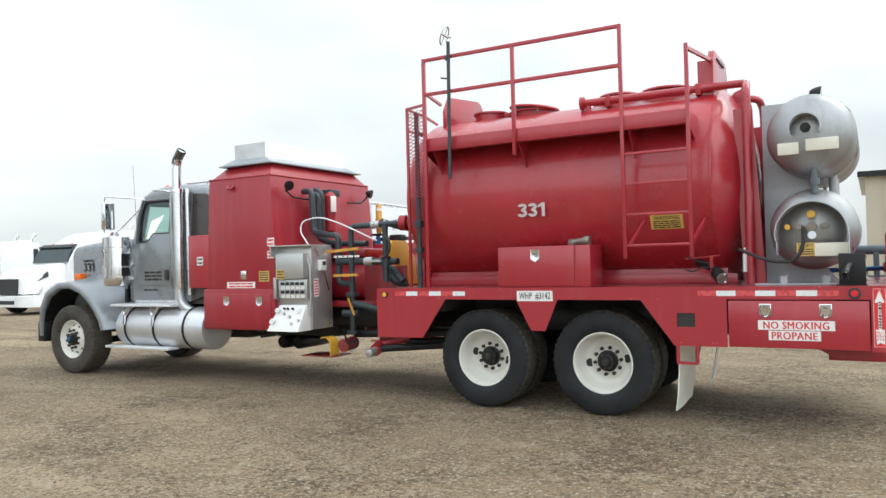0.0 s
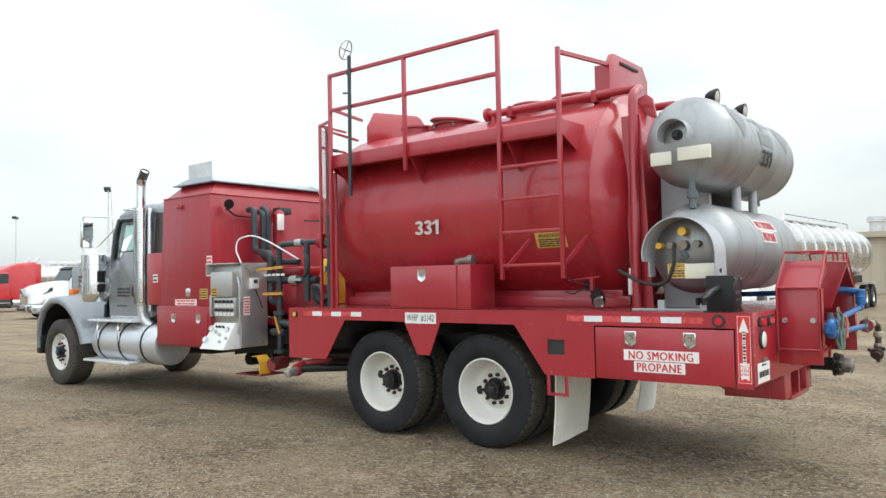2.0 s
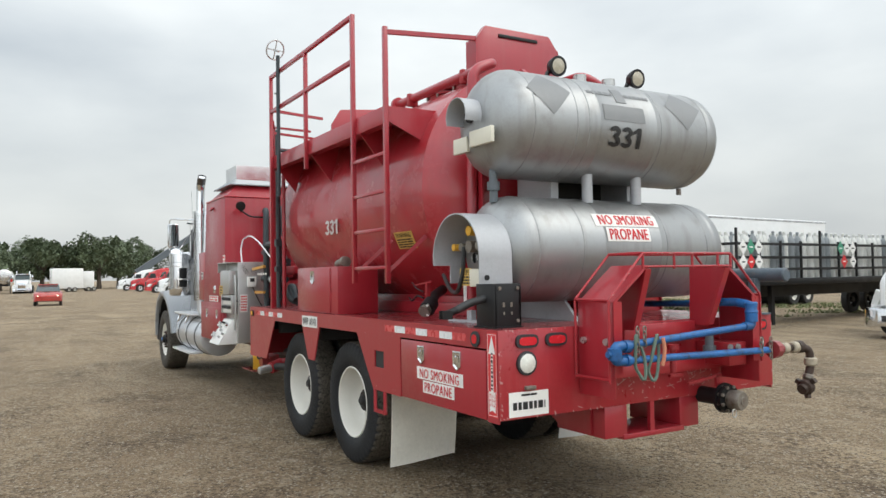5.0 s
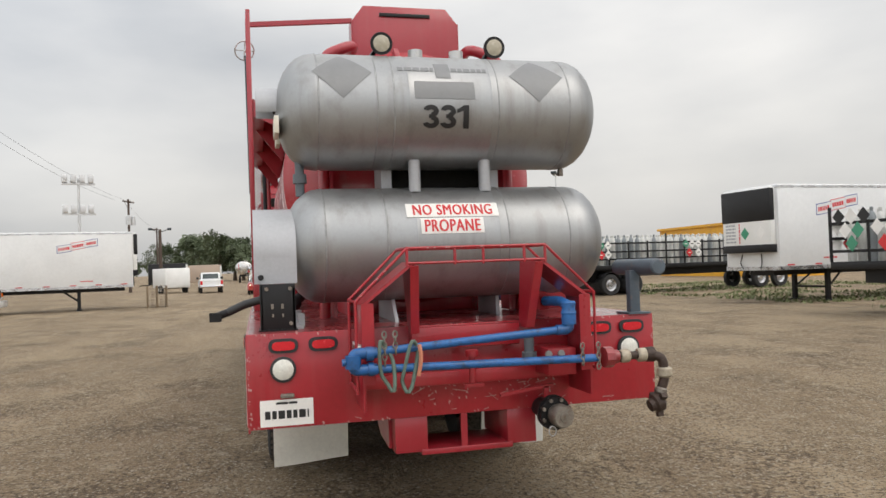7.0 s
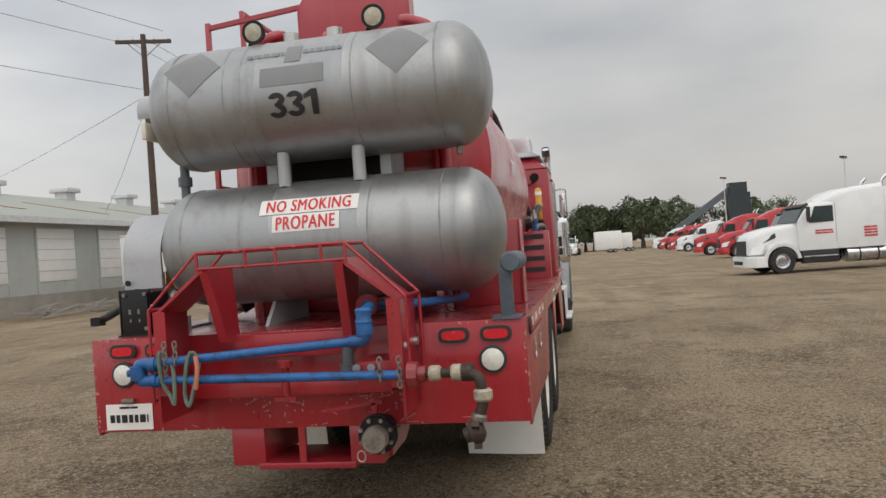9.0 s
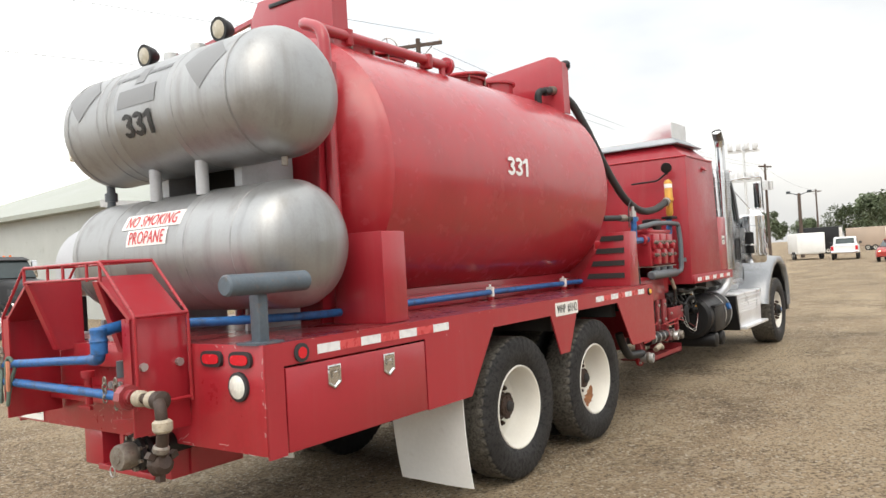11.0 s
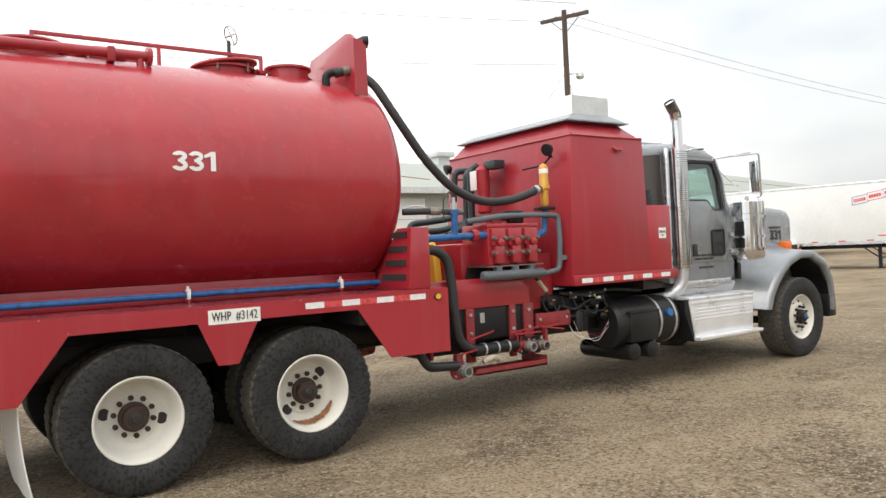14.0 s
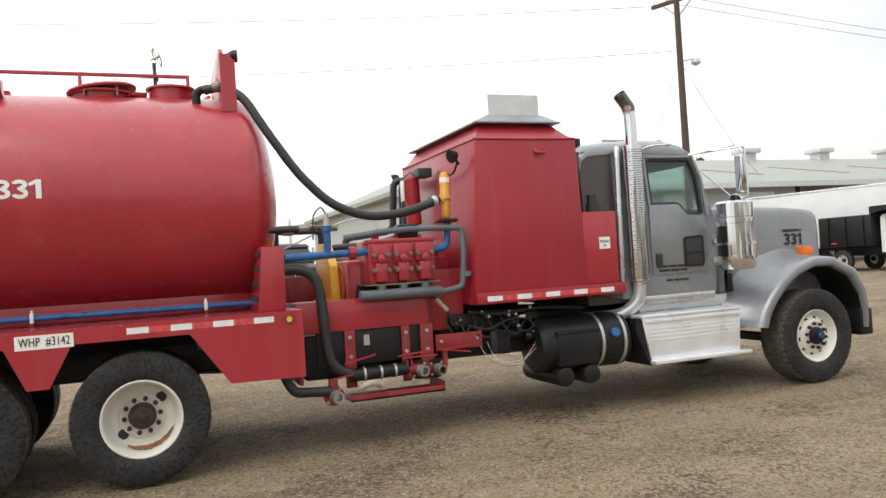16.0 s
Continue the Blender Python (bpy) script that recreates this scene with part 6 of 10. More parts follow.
# valve guard and gear on the driver's end of the lower tank
vg = part("valve_guard", Shape().arc((PX, 1.80), "y", 0.295, 0.303, -10, 190, 0.98, 1.24, 28).box(0.269, 0.277, 0.98, 1.24, 1.62, 1.78).box(0.867, 0.875, 0.98, 1.10, 1.62, 1.78), GREYPLATE, lo, "grey sheet valve guard")
part("guard_bolt", Shape().cyl((0.246, 1.2, 1.66), (0.238, 1.2, 1.66), 0.018), BLACKP, vg)
for dx, dz, r, mt in ((0.0, 0.13, 0.035, YELLOW), (0.20, 0.02, 0.025, YELLOW), (0.0, 0.02, 0.042, STEEL), (-0.115, 0.025, 0.03, STEEL), (0.10, 0.02, 0.028, STEEL)):
    part("valve", Shape().cyl((PX + dx, 0.95, LOZ + dz), (PX + dx, 1.11, LOZ + dz), r * 0.7).cyl((PX + dx, 1.06, LOZ + dz), (PX + dx, 1.13, LOZ + dz), r), mt, lo)
part("gauge", Shape().cyl((PX, 0.98, LOZ - 0.06), (PX, 1.08, LOZ - 0.06), 0.036, n=20), CHROME, lo, "round pressure gauge")
part("filling_hose", Shape().tube([(0.645, 1.12, LOZ + 0.02), (0.64, 1.13, 1.70), (0.72, 1.13, 1.55), (0.95, 1.05, 1.56), (1.22, 0.95, 1.68)], 0.016, 8, 0.12), HOSE, lo, "thin black hose")
part("label_plate", Shape().box(0.27, 0.55, 1.125, 1.14, 1.60, 1.72, 0.003), CREAM, lo, "blank cream label plate")
f = flat((0.625, 1.12, 1.665), (-1, 0, 0), (0, 0, 1))
sticker(lo, f, 0.15, 0.12, SIGNYEL, PRINT, 3, 14, "yellow stop sticker", "STOP!!!", 0.035)
ug = part("gauge_guard", Shape().arc((0.60, UPZ + 0.03), "y", 0.125, 0.131, -20, 200, 0.96, 1.20, 20), GREYPLATE, up, "grey sheet gauge guard")
part("gauge", Shape().cyl((0.60, 0.98, UPZ + 0.04), (0.60, 1.09, UPZ + 0.04), 0.045, n=20).cyl((0.60, 1.09, UPZ + 0.04), (0.60, 1.12, UPZ + 0.04), 0.02), SEAT, up)
part("label_plate", Shape().box(0.66, 0.84, 1.045, 1.075, 2.55, 2.66, 0.003), CREAM, up, "blank cream label plate")
part("label_plate", Shape().box(0.33, 0.60, 1.06, 1.09, 2.57, 2.68, 0.003), CREAM, up, "blank cream label plate")

# ---- rear end: lamps, plate, hose stand, valves ----
for sd in (1, -1):
    for y in ((1.085, 0.855) if sd > 0 else (-1.135, -0.905)):
        tl = part("tail_lamp", Shape().prism([(y + 0.085 * math.copysign(abs(math.cos(a)) ** 0.45, math.cos(a)), 1.262 + 0.042 * math.copysign(abs(math.sin(a)) ** 0.8, math.sin(a))) for a in [2 * math.pi * k / 24 for k in range(24)]], "x", -0.03, -0.012), SEAT, bed, "oval red tail lamp in black rubber")
        part("lens", Shape().prism([(y + 0.066 * math.copysign(abs(math.cos(a)) ** 0.5, math.cos(a)), 1.262 + 0.026 * math.copysign(abs(math.sin(a)) ** 0.8, math.sin(a))) for a in [2 * math.pi * k / 24 for k in range(24)]], "x", -0.036, -0.0301), LENSRED, tl)
    y = sd * 1.10 - 0.01
    rl = part("reverse_lamp", Shape().lathe([(0.0, 0.075), (0.016, 0.075), (0.02, 0.066)], (-0.012, y, 1.125), (-1, 0, 0), 28), SEAT, bed, "round white reversing lamp")
    part("lens", Shape().lathe([(0, 0.06), (0.006, 0.05), (0.01, 0.001)], (-0.033, y, 1.125), (-1, 0, 0), 28, caps=False), LENSW, rl)
    ml = part("side_marker", Shape().lathe([(0, 0.05), (0.012, 0.05), (0.014, 0.03)], (0.24, sd * 1.295, 1.27), (0, sd, 0), 24), SEAT, bed, "round red side marker lamp")
    part("lens", Shape().cyl((0.24, sd * 1.307, 1.27), (0.24, sd * 1.312, 1.27), 0.03), LENSRED, ml)
    al = part("amber_marker", Shape().cyl((5.16, sd * 1.295, 1.262), (5.16, sd * 1.31, 1.262), 0.036, n=20), SEAT, bed, "small amber side lamp")
    part("lens", Shape().cyl((5.16, sd * 1.31, 1.262), (5.16, sd * 1.318, 1.262), 0.026), YELLOW, al)
f = flat((-0.014, 1.075, 0.875), (0, -1, 0), (0, 0, 1))
np_ = part("number_plate", panel(f, -0.152, 0.152, -0.076, 0.076, 0.004), SIGNWHITE, bed, "white number plate with dark bars")
part("plate_bar", bars(f, -0.125, 0.125, -0.05, 0.035, 1, 0.006, 4, 6), PRINT, np_)
part("plate_bar", bars(f, -0.06, 0.06, 0.045, 0.068, 1, 0.006, 5, 2), PRINT, np_)
part("plate_lamp", Shape().box(-0.04, -0.012, 1.03, 1.11, 0.96, 0.985, 0.006), STEEL, np_)
f = flat((0.055, 1.296, 1.06), (-1, 0, 0), (0, 0, 1))
fs = part("extinguisher_sign", panel(f, -0.05, 0.05, -0.26, 0.26, 0.003), SIGNRED, bed, "tall red sign with white arrow")
part("arrow", Shape().prism([(0.025, 0.83), (0.055, 0.845), (0.085, 0.83), (0.088, 0.96), (0.068, 0.955), (0.066, 1.19), (0.092, 1.19), (0.055, 1.30), (0.018, 1.19), (0.044, 1.19), (0.042, 0.955), (0.022, 0.96)], "y", 1.2995, 1.3015), SIGNWHITE, fs)
for x0, x1, z0, z1 in ((0.008, 0.0105, 0.81, 1.31), (0.0995, 0.102, 0.81, 1.31), (0.0105, 0.0995, 0.81, 0.8125), (0.0105, 0.0995, 1.3075, 1.31)):
    part("border", Shape().box(x0, x1, 1.2992, 1.3002, z0, z1), SIGNWHITE, fs)
part("lettering", words("FIRE", flat((0.055, 1.3018, 0.905), (1, 0, 0), (0, 0, -1)), 0.056, 0.075, -0.001, 0.03), SIGNRED, fs)
part("lettering", bars(flat((0.055, 1.3018, 1.07), (0, 0, 1), (1, 0, 0)), -0.10, 0.13, -0.018, 0.018, 1, 0.0, 3, 14), PRINT, fs)
stand = part("hose_stand", Shape().box(-0.10, -0.012, -0.34, 0.34, 1.20, 1.33, 0.006).box(-0.09, -0.012, -0.66, 0.66, 0.98, 1.06, 0.004), RED_WORN, bed, "red hose stand with rails")
for sd in (1, -1):
    off = 0.0 if sd > 0 else -0.03
    part("outer_plate", Shape().box(-0.35, -0.02, *sorted((sd * 0.655 + off, sd * 0.67 + off)), 0.90, 1.50, 0.003), RED, stand)
    part("slope_plate", Shape().hexa([(-0.34, sd * 0.67 + off, 1.49), (-0.02, sd * 0.67 + off, 1.49), (-0.02, sd * 0.655 + off, 1.48), (-0.34, sd * 0.655 + off, 1.48)], [(-0.34, sd * 0.37 + off, 1.725), (-0.02, sd * 0.37 + off, 1.725), (-0.02, sd * 0.36 + off, 1.71), (-0.34, sd * 0.36 + off, 1.71)]), RED, stand)
    part("inner_plate", Shape().hexa([(-0.19, sd * 0.33 + off, 1.30), (-0.03, sd * 0.33 + off, 1.30), (-0.03, sd * 0.345 + off, 1.30), (-0.19, sd * 0.345 + off, 1.30)], [(-0.33, sd * 0.355 + off, 1.715), (-0.02, sd * 0.355 + off, 1.715), (-0.02, sd * 0.37 + off, 1.715), (-0.33, sd * 0.37 + off, 1.715)]), RED, stand)
    part("edge_flange", Shape().box(-0.352, -0.342, *sorted((sd * 0.60 + off, sd * 0.67 + off)), 1.05, 1.50).bar((-0.34, sd * 0.36 + off, 1.70), (-0.20, sd * 0.34 + off, 1.31), 0.05, 0.02, (1, 0, 0)), RED_WORN, stand)
    for bx, bz in ((-0.29, 1.25), (-0.08, 1.25)):
        part("bolt", Shape().cyl((bx, sd * 0.67 + off, bz), (bx, sd * 0.69 + off, bz), 0.022, n=8), STAIN, stand)
for x in (-0.34, -0.03):
    part("top_rail", Shape().tube([(x, 0.70, 1.0), (x, 0.70, 1.51), (x, 0.40, 1.80), (x, -0.43, 1.80), (x, -0.73, 1.51), (x, -0.73, 1.04)], 0.0085, 8, 0.015), RED_WORN, stand)
for y, z in ((0.70, 1.51), (0.40, 1.80), (-0.43, 1.80), (-0.73, 1.51), (0.70, 1.02), (-0.73, 1.06)):
    part("cross_bar", Shape().cyl((-0.34, y, z), (-0.03, y, z), 0.010, n=8), RED_WORN, stand)
for y in (0.40, 0.12, -0.05, -0.30, -0.43):
    part("stanchion", Shape().cyl((-0.34, y, 1.70), (-0.34, y, 1.80), 0.009, n=8), RED_WORN, stand)
part("lower_rail", Shape().tube([(-0.34, 0.40, 1.715), (-0.34, -0.43, 1.715)], 0.008, 8), RED_WORN, stand)
scr = Shape()
rnd = random.Random(8)
for k in range(26):
    y, z, a, ln = rnd.uniform(-0.55, 0.3), rnd.uniform(0.86, 1.0), rnd.uniform(-0.7, 0.7), rnd.uniform(0.02, 0.09)
    if rnd.random() < 0.3:
        y, z = rnd.uniform(-1.25, 1.25), rnd.uniform(0.8, 0.83)
    dy, dz = math.cos(a) * ln / 2, math.sin(a) * ln / 2
    scr._faces([(-0.0135, y - dy, z - dz - 0.002), (-0.0135, y + dy, z + dz - 0.002), (-0.0135, y + dy, z + dz + 0.002), (-0.0135, y - dy, z - dz + 0.003)], [(0, 1, 2, 3)])
for k in range(130):
    edge = rnd.random()
    if edge < 0.35:
        y, z = rnd.choice((-1.285, 1.285)) + rnd.uniform(-0.012, 0.008), rnd.uniform(0.79, 1.33)
    elif edge < 0.7:
        y, z = rnd.uniform(-1.28, 1.28), rnd.choice((0.792, 1.328)) + rnd.uniform(-0.006, 0.006)
    else:
        y, z = rnd.uniform(-0.6, 0.45), 0.93 + rnd.gauss(0, 0.05)
    w, h = rnd.uniform(0.002, 0.008), rnd.uniform(0.002, 0.010)
    scr._faces([(-0.0136, y - w, z - h), (-0.0136, y + w * 0.7, z - h * 0.6), (-0.0136, y + w, z + h), (-0.0136, y - w * 0.5, z + h * 0.8)], [(0, 1, 2, 3)])
for k in range(45):
    sd, x, z = rnd.choice((-1, 1)), rnd.uniform(0.02, 5.25), rnd.choice((1.33, 1.328, 1.22, 0.80)) + rnd.uniform(-0.006, 0.004)
    if z < 1.0 and not (x < 0.12 or 1.3 < x < 1.75):
        continue
    w, h = rnd.uniform(0.002, 0.009), rnd.uniform(0.0015, 0.006)
    scr._faces([(x - w, sd * 1.2958, z - h), (x + w, sd * 1.2958, z - h * 0.5), (x + w * 0.6, sd * 1.2958, z + h), (x - w, sd * 1.2958, z + h * 0.7)], [(0, 1, 2, 3)])
for k in range(26):
    y = rnd.uniform(-0.73, 0.70)
    zr = 1.80 if -0.43 < y < 0.40 else 1.80 - (abs(y + 0.015) - 0.415) * 0.95
    x = rnd.choice((-0.353, -0.043))
    w, h = rnd.uniform(0.004, 0.012), 0.003
    scr._faces([(x, y - w, zr - h), (x, y + w, zr - h), (x, y + w * 0.6, zr + h), (x, y - w * 0.8, zr + h)], [(0, 1, 2, 3)])
tagged(part("paint_scratch", scr, mat("bare_scratch", (0.46, 0.24, 0.23), 0.6), bed), kind="stuff")
iron = part("treating_iron", Shape().tube([(-0.42, 0.66, 1.235), (-0.42, -0.47, 1.30)], 0.0235, 14).tube([(-0.42, 0.66, 1.145), (-0.42, -0.70, 1.125)], 0.0235, 14), BLUE, bed, "folded blue steel hose iron")
part("swivel", Shape().tube([(-0.42, 0.60, 1.235), (-0.42, 0.73, 1.235), (-0.42, 0.73, 1.145), (-0.42, 0.60, 1.145)], 0.031, 12, 0.03).lathe([(0, 0.044), (0.07, 0.044)], (-0.42, 0.73, 1.155), (0, 0, 1), 16).cyl((-0.42, 0.62, 1.23), (-0.42, 0.66, 1.23), 0.04).cyl((-0.42, 0.62, 1.147), (-0.42, 0.65, 1.147), 0.038).cyl((-0.42, 0.77, 1.19), (-0.42, 0.79, 1.19), 0.02), BLUE, iron)
part("swivel", Shape().tube([(-0.42, -0.45, 1.30), (-0.42, -0.53, 1.30), (-0.42, -0.53, 1.44), (-0.30, -0.53, 1.46), (-0.18, -0.48, 1.46)], 0.030, 12, 0.03).lathe([(0, 0.042), (0.012, 0.046), (0.03, 0.038), (0.07, 0.044), (0.08, 0.036)], (-0.42, -0.53, 1.385), (0, 0, 1), 14).lathe([(0, 0.042), (0.06, 0.042)], (-0.42, -0.53, 1.33), (0, 0, 1), 16), BLUE, iron)
part("union", Shape().cyl((-0.16, -0.47, 1.46), (-0.10, -0.46, 1.46), 0.06, n=14).cyl((-0.10, -0.46, 1.46), (0.0, -0.45, 1.46), 0.05), RED_DARK, iron)
part("coupling", Shape().cyl((-0.42, -0.74, 1.125), (-0.42, -0.79, 1.125), 0.062, n=10).cyl((-0.42, -0.79, 1.125), (-0.42, -0.83, 1.125), 0.04), DECK_RED, iron)
BAND = mat("scuffed_white_paint", (0.40, 0.35, 0.27), 0.55, metal=0.2, var=0.3, scale=20, stain=(0.2, 0.12, 0.07), amount=0.25)
OLDIRON = mat("dark_rusty_iron", (0.055, 0.036, 0.028), 0.6, metal=0.3, var=0.4, scale=16, fine=70, bump=0.12, stain=(0.26, 0.21, 0.16), amount=0.1)
sws = part("steel_swivel", Shape().tube([(-0.42, -0.80, 1.125), (-0.42, -1.05, 1.125)], 0.024, 12).tube([(-0.42, -1.02, 1.125), (-0.46, -1.10, 1.11), (-0.46, -1.11, 0.98), (-0.45, -1.07, 0.88)], 0.028, 12, 0.04).lathe([(0, 0.044), (0.05, 0.046), (0.06, 0.03)], (-0.42, -1.01, 1.125), (0, -1, 0), 14), OLDIRON, iron, "rusty steel swivel joint")
part("swivel_band", Shape().lathe([(0, 0.034), (0.01, 0.04), (0.05, 0.04), (0.06, 0.03)], (-0.42, -0.845, 1.125), (0, -1, 0), 14), BAND, sws, "scuffed white coupling")
part("swivel_band", Shape().lathe([(0, 0.034), (0.01, 0.042), (0.05, 0.042), (0.06, 0.03)], (-0.42, -0.955, 1.125), (0, -1, 0), 14), BAND, sws)
part("swivel_band", Shape().lathe([(0, 0.036), (0.012, 0.046), (0.05, 0.046), (0.06, 0.034)], (-0.46, -1.11, 0.99), (0, 0, 1), 14), BAND, sws)
part("swivel_band", Shape().lathe([(0, 0.03), (0.01, 0.038), (0.03, 0.038), (0.04, 0.03)], (-0.456, -1.088, 0.93), (0, 0.3, -1), 14), STEEL, sws)
eu = part("end_union", Shape().lathe([(0, 0.034), (0.02, 0.058), (0.06, 0.058), (0.07, 0.04), (0.095, 0.036)], (-0.45, -1.10, 0.855), (0, 0.85, -0.3), 12), OLDIRON, iron, "rusty red hammer union")
for ua in (0.4, 2.5, 4.6):
    part("union_lug", Shape().bar((-0.45 + 0.05 * math.cos(ua), -1.07, 0.845 + 0.05 * math.sin(ua)), (-0.45 + 0.085 * math.cos(ua), -1.07, 0.845 + 0.085 * math.sin(ua)), 0.035, 0.03), OLDIRON, eu)
strap_m = mat("green_web_strap", (0.12, 0.17, 0.14), 0.7, var=0.3, scale=20)
for y, zz, lean in ((0.55, 1.16, 0.02), (0.42, 1.15, -0.03)):
    part("web_strap", Shape().tube([(-0.44 - 0.012 * math.sin(2 * a), y + 0.035 * math.cos(a) + lean * math.sin(a), zz + 0.13 * math.sin(a) - 0.02 * math.cos(3 * a)) for a in [2 * math.pi * k / 22 for k in range(23)]], 0.011, 6), strap_m, iron, "faded green web strap")
part("web_strap", Shape().tube([(-0.465, 0.372, 1.27), (-0.47, 0.362, 1.21), (-0.47, 0.372, 1.14), (-0.465, 0.382, 1.10)], 0.012, 6, 0.03), mat("dull_orange_strap", (0.52, 0.20, 0.12), 0.7, var=0.2, scale=20), iron, "dull orange strap end")
for y, z0, n in ((0.56, 1.33, 6), (0.50, 1.33, 4), (-0.60, 1.20, 4), (-0.70, 1.20, 5)):
    ch = Shape()
    for k in range(n):
        ch.tube([(-0.44 + 0.012 * math.cos(a) * (k % 2), y + 0.012 * math.cos(a) * (1 - k % 2), z0 - k * 0.03 + 0.02 * math.sin(a)) for a in [math.pi * q / 4 for q in range(9)]], 0.005, 5)
    part("chain", ch, STEEL, iron, "rusty steel chain")
part("stub_valve", Shape().cyl((-0.20, 0.0, 1.17), (-0.20, 0.0, 1.0), 0.022).cyl((-0.20, 0.0, 1.155), (-0.20, 0.0, 1.19), 0.04).bar((-0.22, 0.06, 0.985), (-0.22, -0.06, 0.985), 0.02), RED_DARK, stand)
part("stub_valve", Shape().cyl((-0.20, -0.36, 1.12), (-0.20, -0.36, 1.26), 0.03).cyl((-0.20, -0.36, 1.12), (-0.20, -0.36, 1.16), 0.045), PUMPGREY, stand)
for by in (-0.44, -0.52):
    part("bolt", Shape().cyl((-0.305, by, 1.15), (-0.32, by, 1.15), 0.022, n=8), STAIN, stand)
part("cradle_plate", Shape().box(-0.3, -0.012, -0.62, -0.44, 1.02, 1.18, 0.004), RED_DARK, stand)
rv = part("rear_valve", Shape().cyl((0.3, -0.48, 0.79), (-0.19, -0.50, 0.785), 0.06, n=20).cyl((-0.19, -0.50, 0.785), (-0.212, -0.50, 0.784), 0.105, n=26).cyl((-0.222, -0.50, 0.783), (-0.245, -0.50, 0.782), 0.098, n=26), BLACKP, bed, "black rear discharge valve with steel cap")
part("cap", Shape().lathe([(0, 0.062), (0.02, 0.068), (0.085, 0.068), (0.10, 0.06), (0.102, 0.03), (0.108, 0.028), (0.109, 0.001)], (-0.245, -0.505, 0.78), (-1, -0.08, -0.02), 24), STEEL, rv, "dull steel cap")
part("cap_ring", Shape().tube([(-0.33, -0.44 + 0.022 * math.cos(a), 0.70 + 0.028 * math.sin(a)) for a in [2 * math.pi * k / 14 for k in range(15)]], 0.004, 6), STAIN, rv)
for k in range(8):
    a = math.pi * (k + 0.5) / 4
    part("bolt", Shape().cyl((-0.205, -0.50 + 0.086 * math.cos(a), 0.783 + 0.086 * math.sin(a)), (-0.262, -0.50 + 0.086 * math.cos(a), 0.783 + 0.086 * math.sin(a)), 0.012, n=6), STEEL, rv)
part("lever", Shape().box(-0.17, -0.15, -0.49, -0.46, 0.86, 0.94).bar((-0.16, -0.52, 0.945), (-0.16, -0.18, 0.905), 0.02), RED_DARK, rv)
VISE = mat("worn_grey_blue_iron", (0.085, 0.11, 0.135), 0.55, var=0.25, scale=8, fine=60, bump=0.08, stain=(0.20, 0.13, 0.09), amount=0.22)
part("vise_post", Shape().box(0.03, 0.09, -1.235, -1.165, 1.336, 1.62, 0.004).box(-0.03, 0.15, -1.275, -1.12, 1.336, 1.348), VISE, bed, "dark steel post with cross bar")
part("vise_bar", Shape().lathe([(0, 0.044), (0.01, 0.054), (0.53, 0.054), (0.54, 0.044)], (-0.19, -1.255, 1.642), (1, 0.02, 0), 18), VISE, bed)
bb = part("hose_bracket", Shape().box(0.15, 0.17, 1.0, 1.205, 1.336, 1.62, 0.004).box(0.15, 0.36, 1.19, 1.21, 1.336, 1.62, 0.004).box(0.15, 0.36, 1.0, 1.015, 1.336, 1.60).box(0.14, 0.38, 0.99, 1.22, 1.336, 1.345), BLACKP, bed, "black steel hose bracket")
part("bracket_bolt", Shape().cyl((0.15, 1.03, 1.59), (0.14, 1.03, 1.59), 0.012).cyl((0.15, 1.17, 1.59), (0.14, 1.17, 1.59), 0.012).cyl((0.15, 1.03, 1.38), (0.14, 1.03, 1.38), 0.012).box(0.146, 0.15, 1.13, 1.145, 1.47, 1.50).box(0.146, 0.15, 1.07, 1.085, 1.47, 1.50).box(0.146, 0.15, 1.13, 1.14, 1.42, 1.44).box(0.146, 0.15, 1.07, 1.08, 1.42, 1.44), STEEL, bb)
part("stub_hose", Shape().tube([(0.26, 1.18, 1.53), (0.29, 1.30, 1.50), (0.30, 1.40, 1.455)], 0.026, 12, 0.03), HOSE, bb)
part("stub_fitting", Shape().cyl((0.30, 1.385, 1.46), (0.31, 1.46, 1.435), 0.024).box(0.28, 0.29, 1.44, 1.51, 1.40, 1.455).box(0.325, 0.335, 1.44, 1.51, 1.40, 1.455), BLACKP, bb)


def mud_flap(y_in, y_out, x_in, x_out, z_in, z_out, curl, wave, material, label):
    """A hanging sheet with a bowed lower edge, 1 cm thick."""
    rows = []
    for i in range(11):
        v = i / 10
        row = []
        for j in range(9):
            u = j / 8
            low = z_in + (z_out - z_in) * u
            x = x_in + (x_out - x_in) * u + curl * v * v + wave * v * math.sin(5.0 * u + 1.2 * v)
            row.append((x, y_in + (y_out - y_in) * u, 0.80 + (low - 0.80) * v))
        rows.append(row + [(x + 0.010, y, z) for x, y, z in row[::-1]])
    part("mud_flap", Shape().rings(rows), material, bed, label, angle=50)


mud_flap(0.53, 1.13, 1.74, 1.78, 0.15, 0.10, 0.045, 0.010, FLAPW, "pale stained plastic mud flap with a curled lower edge")
mud_flap(-0.62, -1.21, 1.72, 1.79, 0.13, 0.10, 0.075, 0.010, mat("white_mudflap", (0.74, 0.74, 0.72), 0.45, var=0.07, scale=2, stain=(0.5, 0.47, 0.42), amount=-0.02), "white plastic mud flap behind the dual wheels")
part("flap_frame", Shape().bar((1.76, 1.29, 0.77), (1.76, 1.29, 0.60), 0.025).bar((1.58, 1.29, 0.77), (1.58, 1.29, 0.60), 0.025).bar((1.77, 1.29, 0.60), (1.57, 1.29, 0.60), 0.025), RED, bed)

